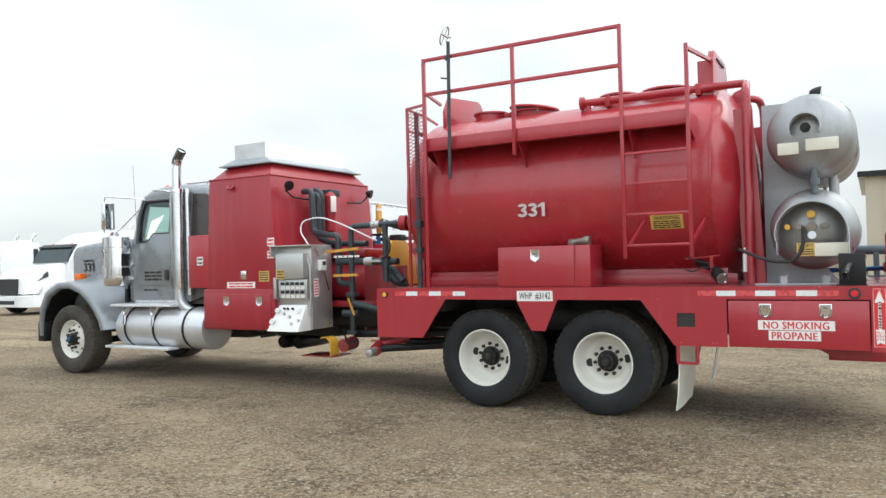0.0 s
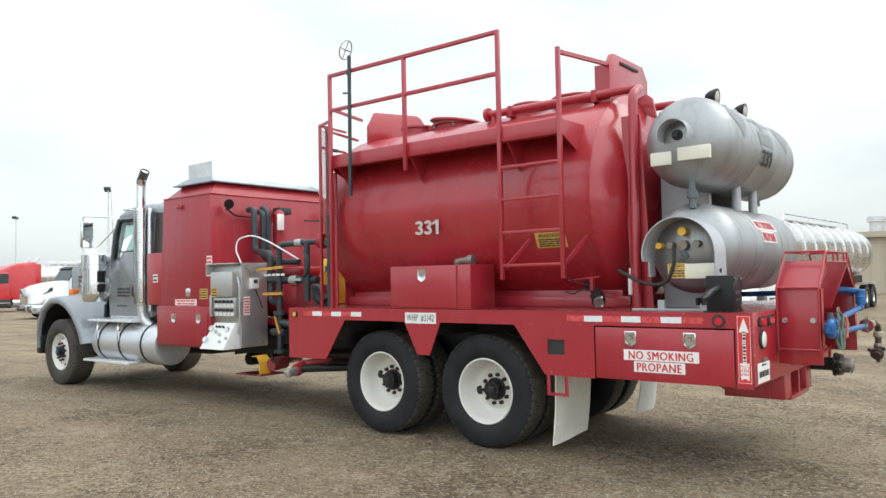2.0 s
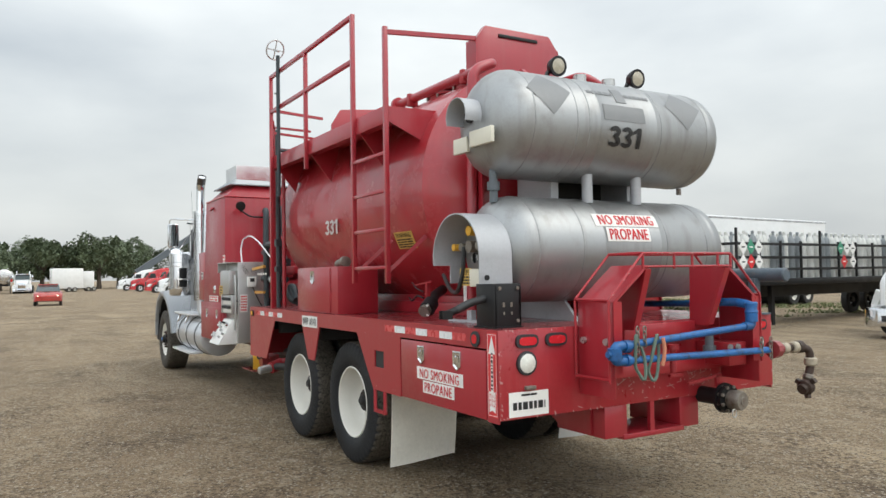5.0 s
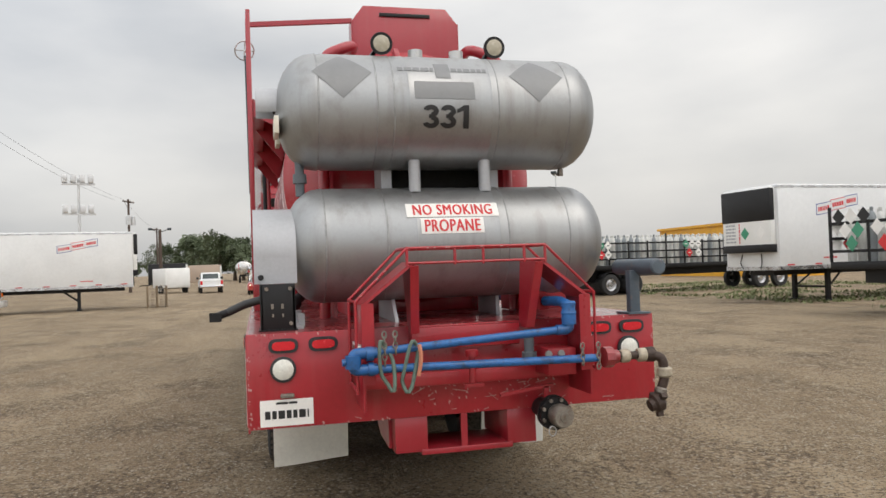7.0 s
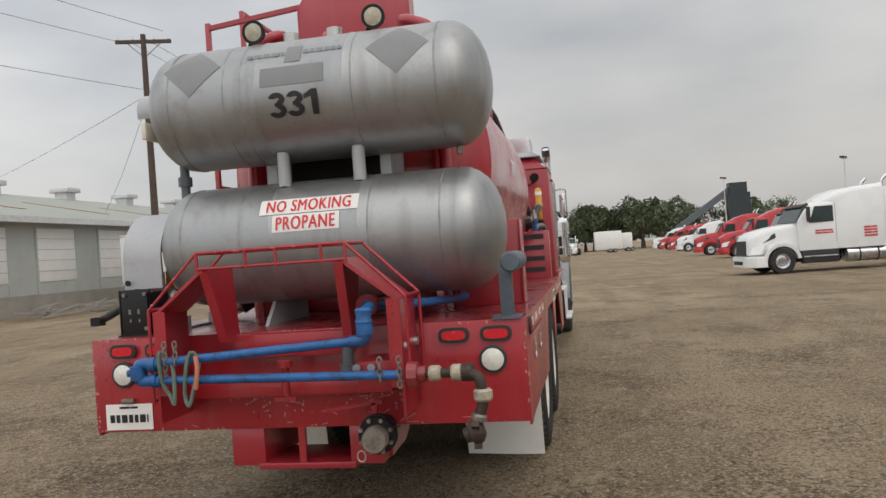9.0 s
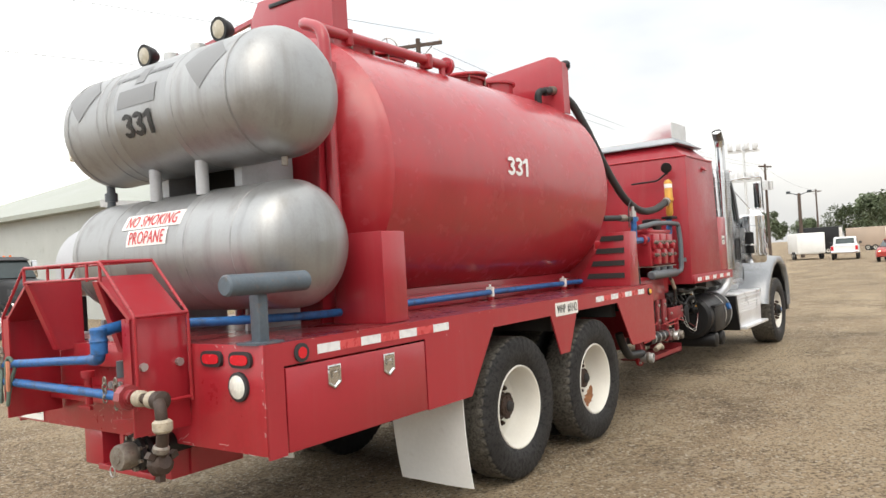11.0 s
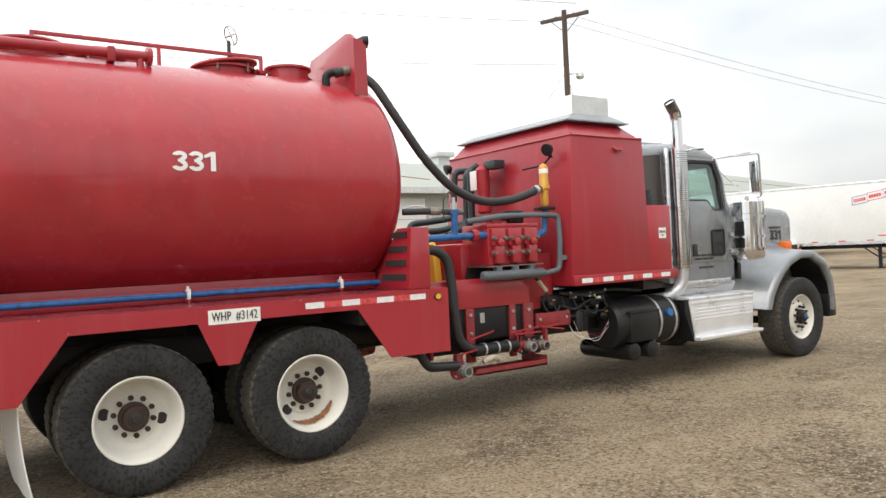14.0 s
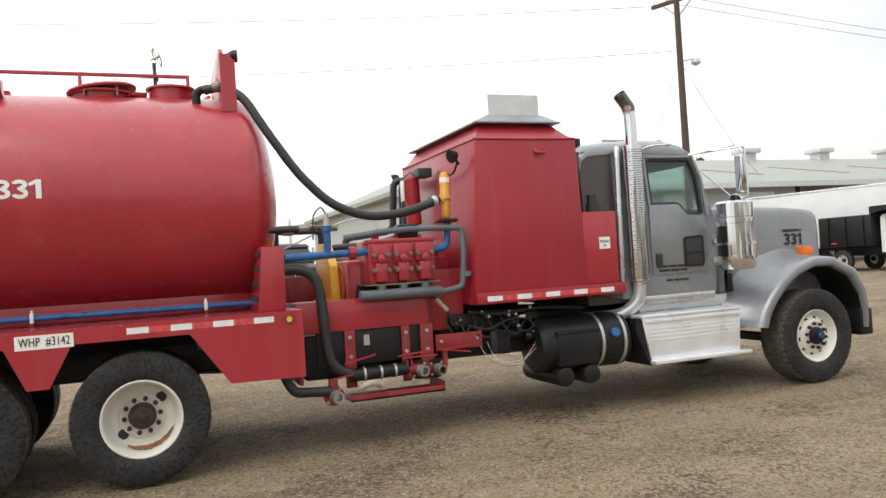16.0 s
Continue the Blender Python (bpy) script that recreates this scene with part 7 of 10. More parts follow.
# ---- pump bay between tank and heater ----
bay = part("pump_frame", Shape().box(5.28, 7.05, -0.62, 0.62, 1.06, 1.14, 0.006).box(5.28, 6.56, -0.96, -0.90, 1.085, 1.375, 0.006).box(5.28, 6.56, -0.92, -0.60, 1.345, 1.37), RED, truck, "red pump bay frame")
part("rear_plate", Shape().box(6.54, 6.60, -0.92, -0.30, 0.62, 1.62, 0.004), RED_GRIMY, bay)
part("side_plate", Shape().box(5.285, 5.32, -0.95, -0.30, 0.62, 1.36, 0.004), RED_GRIMY, bay)
part("gap_plate", Shape().box(6.60, 6.98, -0.86, -0.80, 1.0, 1.60, 0.004), RED_DARK, bay)
for a0_, a1_ in ((5.46, 5.72), (5.82, 6.28), (6.36, 6.47)):
    part("black_panel", Shape().box(a0_, a1_, -0.935, -0.905, 0.76, 1.085, 0.006), BLACKP, bay)
for a0_, a1_ in ((5.72, 5.82), (6.28, 6.36), (6.47, 6.60)):
    part("upright", Shape().box(a0_, a1_, -0.96, -0.92, 0.55, 1.085, 0.004), RED_GRIMY, bay)
    for z in (0.84, 1.02):
        part("bolt", Shape().cyl(((a0_ + a1_) / 2, -0.96, z), ((a0_ + a1_) / 2, -0.975, z), 0.018, n=8), STAIN, bay)
part("plate", Shape().box(6.62, 7.11, -0.985, -0.95, 0.81, 0.965, 0.004), RED_GRIMY, bay)
for bx in (6.67, 7.05):
    part("bolt", Shape().cyl((bx, -0.985, 0.90), (bx, -1.0, 0.90), 0.016, n=8), STAIN, bay)
part("nameplate", Shape().box(5.91, 5.965, -0.939, -0.935, 0.93, 1.03), STAIN, bay)
part("tray", Shape().box(5.72, 6.64, -1.10, -0.70, 0.44, 0.455).box(5.72, 6.64, -1.10, -1.09, 0.44, 0.50).box(6.63, 6.64, -1.1, -0.7, 0.44, 0.54), RED_GRIMY, bay)
mb = part("motor_body", Shape().box(5.86, 6.9, -0.72, 0.2, 1.14, 1.74, 0.03).cyl((5.86, 0.3, 1.42), (6.9, 0.3, 1.42), 0.26, n=24).box(6.0, 6.9, -0.5, 0.5, 1.72, 1.84, 0.04).cyl((5.845, -0.35, 1.50), (5.87, -0.35, 1.50), 0.2, n=20), RED, bay, "red pump gearbox")
pump = part("pump", Shape().box(5.97, 6.64, -1.04, -0.60, 1.50, 1.92, 0.02).box(5.96, 6.65, -1.05, -0.90, 1.885, 1.925, 0.01), RED, bay, "red triplex pump with bolted covers")
for k in range(3):
    cx = 6.08 + k * 0.218
    part("valve_cover", Shape().box(cx - 0.088, cx + 0.088, -1.085, -1.04, 1.70, 1.875, 0.014).box(cx - 0.055, cx + 0.055, -1.105, -1.04, 1.52, 1.70, 0.014).box(cx - 0.088, cx + 0.088, -1.075, -1.04, 1.59, 1.66, 0.01), RED, pump)
    part("cover_boss", Shape().lathe([(0, 0.042), (0.04, 0.038), (0.05, 0.02)], (cx, -1.085, 1.735), (0, -1, 0), 14), RED, pump)
    part("cover_boss", Shape().lathe([(0, 0.04), (0.035, 0.036)], (cx, -0.92, 1.92), (0, 0, 1), 12), RED, pump)
    for bx, bz in ((-0.068, 1.775), (0.068, 1.775), (-0.068, 1.63), (0.068, 1.63)):
        part("bolt", Shape().cyl((cx + bx, -1.075, bz), (cx + bx, -1.115, bz), 0.022, n=8).cyl((cx + bx, -1.115, bz), (cx + bx, -1.13, bz), 0.013, n=8), STEEL, pump)
    part("manifold_stub", Shape().cyl((cx, -1.05, 1.50), (cx, -1.05, 1.40), 0.045), PUMPGREY, pump)
# thin dark panel on the foot, drawn for the shade of an opening
part("foot_opening_shade", Shape().prism([(5.90, 1.36), (6.24, 1.36), (6.20, 1.47), (6.12, 1.50), (5.93, 1.50)], "y", -0.724, -0.718), SOOT_AND_HOLES, mb, "dark panel for the shaded opening in the gearbox foot")
part("pump_gasket", Shape().box(5.95, 6.66, -1.09, -0.62, 1.488, 1.50), STEEL, pump)
part("manifold", Shape().lathe([(0, 0.035), (0.01, 0.05), (0.80, 0.05), (0.82, 0.04)], (5.86, -1.07, 1.40), (1, 0, 0), 18).tube([(6.66, -1.07, 1.385), (6.90, -1.07, 1.42), (6.93, -1.07, 1.75), (6.93, -1.05, 2.00), (6.60, -1.03, 2.01), (6.16, -1.02, 2.0), (5.76, -0.98, 1.95)], 0.030, 12, 0.06).cyl((6.955, -1.07, 1.52), (6.955, -1.07, 1.57), 0.05), PUMPGREY, pump, "grey suction manifold")
part("discharge", Shape().tube([(5.20, -1.0, 1.79), (6.0, -1.0, 1.815)], 0.036, 12).tube([(5.60, -1.0, 1.81), (5.60, -1.0, 2.04)], 0.034, 12).lathe([(0, 0.05), (0.05, 0.05)], (5.60, -1.0, 2.02), (0, 0, 1), 14), BLUE, pump, "blue discharge pipe")
part("discharge", Shape().tube([(6.62, -0.98, 1.80), (6.79, -0.98, 1.81), (6.81, -0.98, 2.06)], 0.036, 12, 0.08), BLUE, pump, "blue discharge elbow")
part("pipe_union", Shape().cyl((5.80, -1.0, 1.81), (5.86, -1.0, 1.812), 0.06, n=8), RED_DARK, pump)
part("transducer", Shape().cyl((5.60, -1.0, 2.06), (5.60, -1.0, 2.14), 0.035).cyl((5.60, -1.0, 2.14), (5.60, -1.0, 2.19), 0.018), STAIN, pump)
part("transducer_wire", Shape().tube([(5.60, -1.0, 2.18), (5.56, -1.0, 2.26), (5.48, -1.0, 2.18), (5.47, -1.0, 1.95)], 0.007, 6, 0.05), HOSE, pump)
part("tank_link", Shape().tube([(5.10, -0.86, 2.06), (5.43, -0.96, 2.06)], 0.032, 12).cyl((5.43, -0.96, 2.06), (5.55, -1.0, 2.05), 0.026), HOSE, pump)
part("link_fitting", Shape().cyl((5.36, -0.94, 2.06), (5.46, -0.97, 2.06), 0.038, n=8).cyl((5.5, -0.98, 2.05), (5.7, -1.0, 2.05), 0.03), STEEL, pump)
part("dark_gear", Shape().box(6.30, 6.50, -1.00, -0.82, 1.93, 2.06, 0.02), BLACKP, pump)
part("valve_plate", Shape().box(6.70, 6.90, -1.06, -0.92, 2.06, 2.095, 0.01), BLACKP, pump)
rvb = part("relief_valve", Shape().lathe([(0, 0.03), (0.03, 0.045), (0.17, 0.042), (0.19, 0.058), (0.22, 0.058), (0.24, 0.05), (0.42, 0.048), (0.45, 0.03), (0.46, 0.001)], (6.80, -1.0, 2.10), (0, 0, 1), 18).cyl((6.80, -1.0, 2.28), (6.72, -1.0, 2.285), 0.04), BRASS, pump, "yellow relief valve")
part("valve_band", Shape().lathe([(0, 0.05), (0.05, 0.05)], (6.80, -1.0, 2.45), (0, 0, 1), 18, caps=False), SIGNWHITE, rvb)
rf = part("filter_tube", Shape().lathe([(0, 0.05), (0.02, 0.085), (0.52, 0.085), (0.55, 0.06), (0.58, 0.02)], (6.86, 0.14, 2.10), (0, 0, 1), 20).lathe([(0, 0.093), (0.02, 0.093)], (6.86, 0.14, 2.36), (0, 0, 1), 20), RED_DARK, heater, "red filter housing")
part("filter_label", Shape().box(6.755, 6.765, 0.13, 0.25, 2.38, 2.61, 0.003), SIGNWHITE, rf)
part("riser_pipe", Shape().tube([(6.95, 0.36, 2.70), (6.84, 0.36, 2.64), (6.84, 0.36, 2.0), (6.5, 0.4, 1.85)], 0.045, 12, 0.08), PIPEGREY, heater)
yc = part("coupling_guard", Shape().prism([(-0.405, 1.345), (-0.36, 1.70), (-0.12, 1.94), (0.22, 1.94), (0.30, 1.74), (0.30, 1.345)], "x", 5.75, 5.84, 0.01), YELLOW, bay, "yellow drive coupling guard")
part("bay_side", Shape().box(5.28, 5.94, 0.60, 0.62, 1.14, 1.60, 0.004), RED_GRIMY, bay)
part("guard_flange", Shape().box(5.71, 5.85, -0.43, 0.32, 1.336, 1.348), YELLOW, yc)
part("intake_hose", Shape().tube([(5.12, -1.0, 1.68), (5.34, -1.02, 1.69), (5.47, -1.03, 1.60), (5.51, -1.03, 1.36), (5.53, -1.03, 1.0), (5.58, -1.03, 0.76), (5.78, -1.02, 0.675)], 0.048, 14, 0.12), HOSE, bay, "thick black intake hose")
part("lower_hose", Shape().tube([(5.12, -0.95, 0.82), (5.17, -0.98, 0.66), (5.23, -1.0, 0.57), (5.56, -1.02, 0.55)], 0.046, 12, 0.08), HOSE, bay)
lv = part("lower_manifold", Shape().cyl((5.74, -1.02, 0.67), (6.30, -1.02, 0.68), 0.06), BLACKP, bay, "black lower manifold with steel ends")
for cx in (5.86, 6.02, 6.16):
    part("hose_clamp", Shape().cyl((cx, -1.02, 0.675), (cx + 0.02, -1.02, 0.675), 0.066, n=18), STAIN, lv)
for ccx, ccz, cr in ((5.58, 0.505, 0.055), (6.42, 0.655, 0.052), (6.60, 0.648, 0.05)):
    part("coupler_flange", Shape().lathe([(0, 0.05), (0.0, cr + 0.042), (0.03, cr + 0.042), (0.032, 0.05)], (ccx, -0.97, ccz), (0, -1, 0), 20), RED_DARK if ccx < 6 else BLACKP, lv)
    cp = part("coupler", Shape().lathe([(0, cr * 0.9), (0.05, cr), (0.13, cr), (0.14, cr * 0.94), (0.14, cr * 0.74), (0.05, cr * 0.7), (0.045, 0.001)], (ccx, -1.0, ccz), (0.1, -1, -0.04), 22, caps=False), STAIN if ccx < 6.5 else STEEL, lv, "open steel hose coupler")
    part("coupler_ring", Shape().lathe([(0, cr + 0.002), (0.006, cr + 0.008), (0.02, cr + 0.008), (0.026, cr + 0.002)], (ccx, -1.075, ccz), (0.1, -1, -0.04), 22, caps=False), STEEL, cp)
    for a in (0.8, 2.4, 3.9, 5.5):
        part("bolt", Shape().cyl((ccx + (cr + 0.026) * math.cos(a), -0.995, ccz + (cr + 0.026) * math.sin(a)), (ccx + (cr + 0.026) * math.cos(a), -1.025, ccz + (cr + 0.026) * math.sin(a)), 0.013, n=8), STAIN, lv)
part("valve_body", Shape().cyl((6.25, -1.02, 0.675), (6.42, -1.0, 0.66), 0.055, n=16).cyl((6.42, -0.98, 0.66), (6.62, -0.96, 0.65), 0.05, n=16).box(6.28, 6.33, -1.06, -0.98, 0.60, 0.80, 0.01), RED_GRIMY, lv)
part("valve_body", Shape().box(5.54, 5.62, -1.02, -0.95, 0.50, 0.66, 0.01), RED_GRIMY, lv)
part("tray_clip", Shape().tube([(5.82, -1.08, 0.56), (5.92, -1.10, 0.60), (6.02, -1.08, 0.56)], 0.03, 10, 0.03), BAND, lv)
part("drain_hose", Shape().tube([(6.60, -1.02, 1.34), (6.68, -1.03, 1.28), (6.76, -1.02, 1.16), (6.80, -0.99, 1.05)], 0.016, 8, 0.05), HOSE, lv)
part("drain_fitting", Shape().cyl((6.63, -1.025, 1.32), (6.74, -1.025, 1.20), 0.022, n=10), BAND, lv)
for p0, p1 in (((5.56, -1.05, 0.66), (5.75, -1.08, 0.69)), ((6.2, -1.06, 0.81), (6.55, -1.08, 0.84)), ((5.68, -1.06, 0.79), (5.98, -1.06, 0.85)), ((6.62, -1.08, 0.83), (6.98, -1.0, 0.84)), ((6.60, -1.08, 0.84), (6.95, -1.04, 0.78)), ((6.24, -1.07, 0.79), (6.58, -1.09, 0.79))):
    part("handle", Shape().bar(p0, p1, 0.014), RED, lv)
part("handle_post", Shape().box(6.66, 6.70, -1.06, -1.02, 0.66, 0.83), RED_GRIMY, lv)
part("handle_post", Shape().box(6.30, 6.34, -1.06, -1.02, 0.7, 0.82), RED_GRIMY, lv)
# added black box that fills the dark space behind the bay's panels
part("bay_dark_fill", Shape().box(5.36, 6.58, -0.86, -0.40, 0.64, 1.06, 0.02), BLACKP, truck)
part("drive_shaft", Shape().cyl((5.0, 0.1, 0.72), (8.2, 0.1, 0.86), 0.05).cyl((5.3, 0.62, 0.62), (4.2, 0.86, 0.70), 0.05), BLACKP, truck)
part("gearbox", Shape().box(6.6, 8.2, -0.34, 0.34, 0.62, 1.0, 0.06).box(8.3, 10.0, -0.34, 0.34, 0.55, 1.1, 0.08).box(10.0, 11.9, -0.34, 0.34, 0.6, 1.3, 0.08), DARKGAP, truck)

# driver's side of the bay: control cabinet, pipes, valves
cabinet = part("control_cabinet", Shape().box(6.40, 7.06, 0.72, 1.14, 0.80, 1.90, 0.008), STAIN, truck, "stainless steel control cabinet")
part("canopy", Shape().box(6.38, 7.0, 1.14, 1.27, 1.885, 1.90, 0.003).box(6.985, 7.0, 1.14, 1.26, 1.76, 1.89), STAIN, cabinet)
part("instrument_box", Shape().box(6.45, 6.92, 1.14, 1.25, 1.46, 1.79, 0.01), STAIN, cabinet)
sticker(cabinet, onL(6.83, 1.52, 1.251), 0.13, 0.12, SIGNYEL, PRINT, 3, 21, "yellow warning sticker")
sw = part("switch_panel", Shape().box(6.42, 6.90, 1.14, 1.22, 1.20, 1.455, 0.008), STAIN, cabinet)
for r in range(2):
    for c in range(5):
        x, z = 6.82 - c * 0.083, 1.40 - r * 0.11
        part("knob", Shape().cyl((x, 1.22, z), (x, 1.25, z), 0.020, n=14), SEAT, sw)
        part("switch_label", Shape().box(x - 0.032, x + 0.032, 1.22, 1.223, z - 0.075, z - 0.03), SIGNWHITE, sw)
part("side_shield", Shape().box(6.94, 6.99, 1.14, 1.22, 1.20, 1.48, 0.006), STAIN, cabinet)
cons = part("gauge_console", Shape().hexa([(6.44, 1.12, 0.79), (6.96, 1.12, 0.79), (6.96, 1.40, 0.79), (6.44, 1.40, 0.79)], [(6.46, 1.12, 1.12), (6.90, 1.12, 1.12), (6.90, 1.20, 1.12), (6.46, 1.20, 1.12)], 0.008), SIGNWHITE, cabinet, "white sloping gauge console")
cf = flat((6.70, 1.305, 0.955), (-1, 0, 0), (0, -0.52, 0.855))
for u, v, r in ((0.18, 0.10, 0.045), (-0.17, 0.10, 0.045), (0.20, -0.06, 0.05), (-0.05, 0.02, 0.025), (-0.22, -0.03, 0.02), (-0.12, -0.08, 0.02), (0.06, 0.06, 0.022), (0.02, 0.13, 0.018), (0.08, 0.13, 0.018), (-0.06, 0.13, 0.018)):
    u = -u
    c, d = cf(u, v, 0.0), cf(u, v, 0.03)
    part("gauge" if r > 0.04 else "knob", Shape().cyl(c, d, r * 0.8, n=20), CHROME if r > 0.04 else (STAIN if r > 0.019 else SEAT), cons)
    if r > 0.04:
        part("gauge_face", Shape().cyl(d, cf(u, v, 0.033), r * 0.68, n=20), SIGNWHITE, cons)
        part("needle", Shape().bar(cf(u - r * 0.4, v - r * 0.3, 0.035), cf(u + r * 0.5, v + r * 0.4, 0.035), 0.006, 0.003), PRINT, cons)
mt = part("meter", Shape().box(6.34, 6.40, 0.90, 1.02, 1.56, 1.70, 0.01), SIGNWHITE, cabinet, "small white digital meter")
part("display", Shape().box(6.335, 6.34, 0.93, 0.99, 1.63, 1.68), SEAT, mt)
part("meter_cable", Shape().tube([(6.36, 0.95, 1.56), (6.36, 0.88, 1.40), (6.38, 0.82, 1.30)], 0.008, 6, 0.05), HOSE, mt)
f = flat((6.398, 1.06, 1.34), (0, -1, 0), (0, 0, 1))
sticker(cabinet, f, 0.10, 0.24, SIGNWHITE, SIGNRED, 6, 23, "white and red arrow sticker")
part("conduit", Shape().tube([(6.44, 1.17, 1.72), (6.40, 1.17, 1.60), (6.40, 1.17, 1.2), (6.42, 1.18, 0.98)], 0.014, 8, 0.04), STAIN, cabinet)
part("white_hose", Shape().tube([(6.52, 1.05, 1.90), (6.68, 1.02, 2.08), (6.66, 1.0, 2.22), (6.40, 0.97, 2.27), (6.08, 0.95, 2.17), (5.50, 0.95, 1.92)], 0.0095, 8, 0.18), TAPEW, cabinet, "pale hose looping over the cabinet")
pw = part("left_pipework", Shape().tube([(5.95, 0.88, 0.72), (5.95, 0.88, 2.12), (5.20, 0.86, 2.13)], 0.038, 12, 0.07).tube([(5.42, 0.88, 2.12), (5.42, 0.88, 1.40)], 0.038, 12, 0.05), PIPEGREY, truck, "dark grey pipes and valves")
part("pipe", Shape().tube([(6.98, 0.58, 2.66), (6.80, 0.62, 2.66), (6.76, 0.64, 2.08), (6.40, 0.78, 2.03), (6.22, 0.80, 2.02), (6.22, 0.80, 1.38), (5.95, 0.86, 1.38)], 0.042, 12, 0.08), PIPEGREY, pw)
part("pipe", Shape().tube([(6.98, 0.42, 2.64), (6.84, 0.44, 2.62), (6.82, 0.46, 2.0), (6.5, 0.55, 1.92), (5.9, 0.6, 1.90)], 0.040, 12, 0.08), PIPEGREY, pw)
part("pipe", Shape().tube([(6.22, 0.84, 1.67), (5.25, 0.86, 1.655)], 0.042, 12).cyl((5.95, 0.88, 1.13), (5.6, 0.7, 1.02), 0.05).cyl((6.1, 0.88, 1.0), (5.85, 0.88, 1.0), 0.045), PIPEGREY, pw)
part("flange", Shape().cyl((5.95, 0.88, 1.22), (5.95, 0.88, 1.27), 0.085, n=18).cyl((5.95, 0.88, 0.74), (5.95, 0.88, 0.78), 0.085, n=18).cyl((5.42, 0.88, 1.60), (5.42, 0.88, 1.72), 0.065, n=14), PIPEGREY, pw)
part("red_flange", Shape().cyl((5.20, 0.86, 2.13), (5.12, 0.84, 2.13), 0.095, n=20).cyl((5.12, 0.84, 2.13), (4.98, 0.76, 2.13), 0.05), RED_DARK, pw)
part("sleeve", Shape().cyl((5.62, 0.87, 2.125), (5.50, 0.87, 2.128), 0.05), STAIN, pw)
part("lever", Shape().bar((6.30, 0.96, 1.80), (5.78, 0.96, 1.83), 0.03, 0.035), BRASS, pw, "brass valve lever")
part("lever", Shape().bar((6.18, 0.96, 1.49), (5.80, 0.96, 1.495), 0.028, 0.035), BRASS, pw, "brass valve lever")
part("lever", Shape().bar((5.97, 0.95, 1.20), (5.86, 0.97, 0.98), 0.02), BRASS, pw, "brass valve lever")
part("silver_valve", Shape().cyl((5.74, 0.86, 1.66), (5.62, 0.86, 1.66), 0.06, n=14).bar((5.70, 0.92, 1.67), (5.42, 0.98, 1.665), 0.03), STAIN, pw)
part("nameplate", bars(flat((5.98, 0.93, 1.735), (-1, 0, 0), (0, 0, 1)), -0.22, 0.2, -0.025, 0.025, 1, 0.0, 3, 6), SIGNWHITE, pw)
part("loop_hose", Shape().tube([(5.4, 0.95, 2.0), (5.28, 0.98, 1.9), (5.30, 0.98, 1.75), (5.42, 0.95, 1.70)], 0.016, 8, 0.08), HOSE, pw)
part("bay_pipe", Shape().tube([(5.28, 0.7, 1.40), (5.5, 0.7, 1.60), (5.4, 0.75, 1.40), (5.3, 0.6, 1.36)], 0.05, 12, 0.1), PIPEGREY, pw)
sk = part("skid", Shape().box(6.20, 6.72, 0.60, 1.0, 0.43, 0.445).cyl((6.08, 0.70, 0.60), (6.08, 0.93, 0.58), 0.085, n=18), DECK_RED, truck, "red skid below the cabinet")
part("mesh_guard", Shape().arc((6.36, 0.58), "y", 0.10, 0.11, 60, 180, 0.80, 0.98, 10).box(6.25, 6.262, 0.80, 0.98, 0.45, 0.60), YELLOW, sk, "yellow mesh guard")
cv = part("crossover_valve", Shape().cyl((5.60, 0.80, 0.58), (5.56, 0.96, 0.54), 0.075, n=18).cyl((5.60, 0.80, 0.60), (5.2, 0.6, 0.68), 0.05), RED_DARK, truck, "red crossover valve with steel cap")
part("cap", Shape().cyl((5.56, 0.96, 0.54), (5.55, 1.10, 0.52), 0.05, n=18).lathe([(0, 0.05), (0.012, 0.046), (0.02, 0.02)], (5.55, 1.10, 0.52), (-0.05, 1, -0.1), 18), STAIN, cv)
part("handle", Shape().bar((5.62, 0.95, 0.66), (5.45, 1.0, 0.68), 0.018), RED_DARK, cv)
part("handle", Shape().tube([(6.0, 0.95, 0.62), (6.02, 1.0, 0.80)], 0.012, 6), BLACKP, cv)
part("handle", Shape().tube([(5.86, 0.95, 0.66), (5.95, 1.0, 0.62), (6.0, 1.0, 0.66)], 0.012, 6, 0.03), BLACKP, cv)
part("dark_pipe", Shape().cyl((6.0, 0.75, 0.72), (4.4, 0.95, 0.80), 0.05).cyl((5.5, 0.9, 0.56), (4.3, 0.9, 0.66), 0.045), BLACKP, truck)

# ---- the yard round the truck ----
VEHWHITE = mat("white_vehicle_paint", (0.74, 0.75, 0.75), 0.3, var=0.05, scale=0.8, fine=30, coat=0.3, stain=(0.62, 0.6, 0.56), amount=-0.02)
TRAILWHITE = mat("white_trailer_skin", (0.72, 0.73, 0.73), 0.42, var=0.07, scale=0.7, fine=8, stain=(0.56, 0.54, 0.50), amount=0.05)
VEHRED = mat("red_vehicle_paint", (0.46, 0.018, 0.022), 0.28, var=0.08, scale=1.0, coat=0.4)
CARRED = mat("red_car_paint", (0.35, 0.03, 0.02), 0.3, var=0.08, coat=0.4)
DARKGLASS = mat("dark_vehicle_glass", (0.035, 0.05, 0.052), 0.08, var=0.2, scale=1.5)
TANKER = mat("tanker_stainless", (0.58, 0.57, 0.55), 0.25, metal=0.85, var=0.12, scale=1.2, fine=12)
WALLGREEN = mat("grey_green_siding", (0.42, 0.44, 0.42), 0.6, var=0.1, scale=0.8, fine=14, stain=(0.25, 0.25, 0.22), amount=0.15)
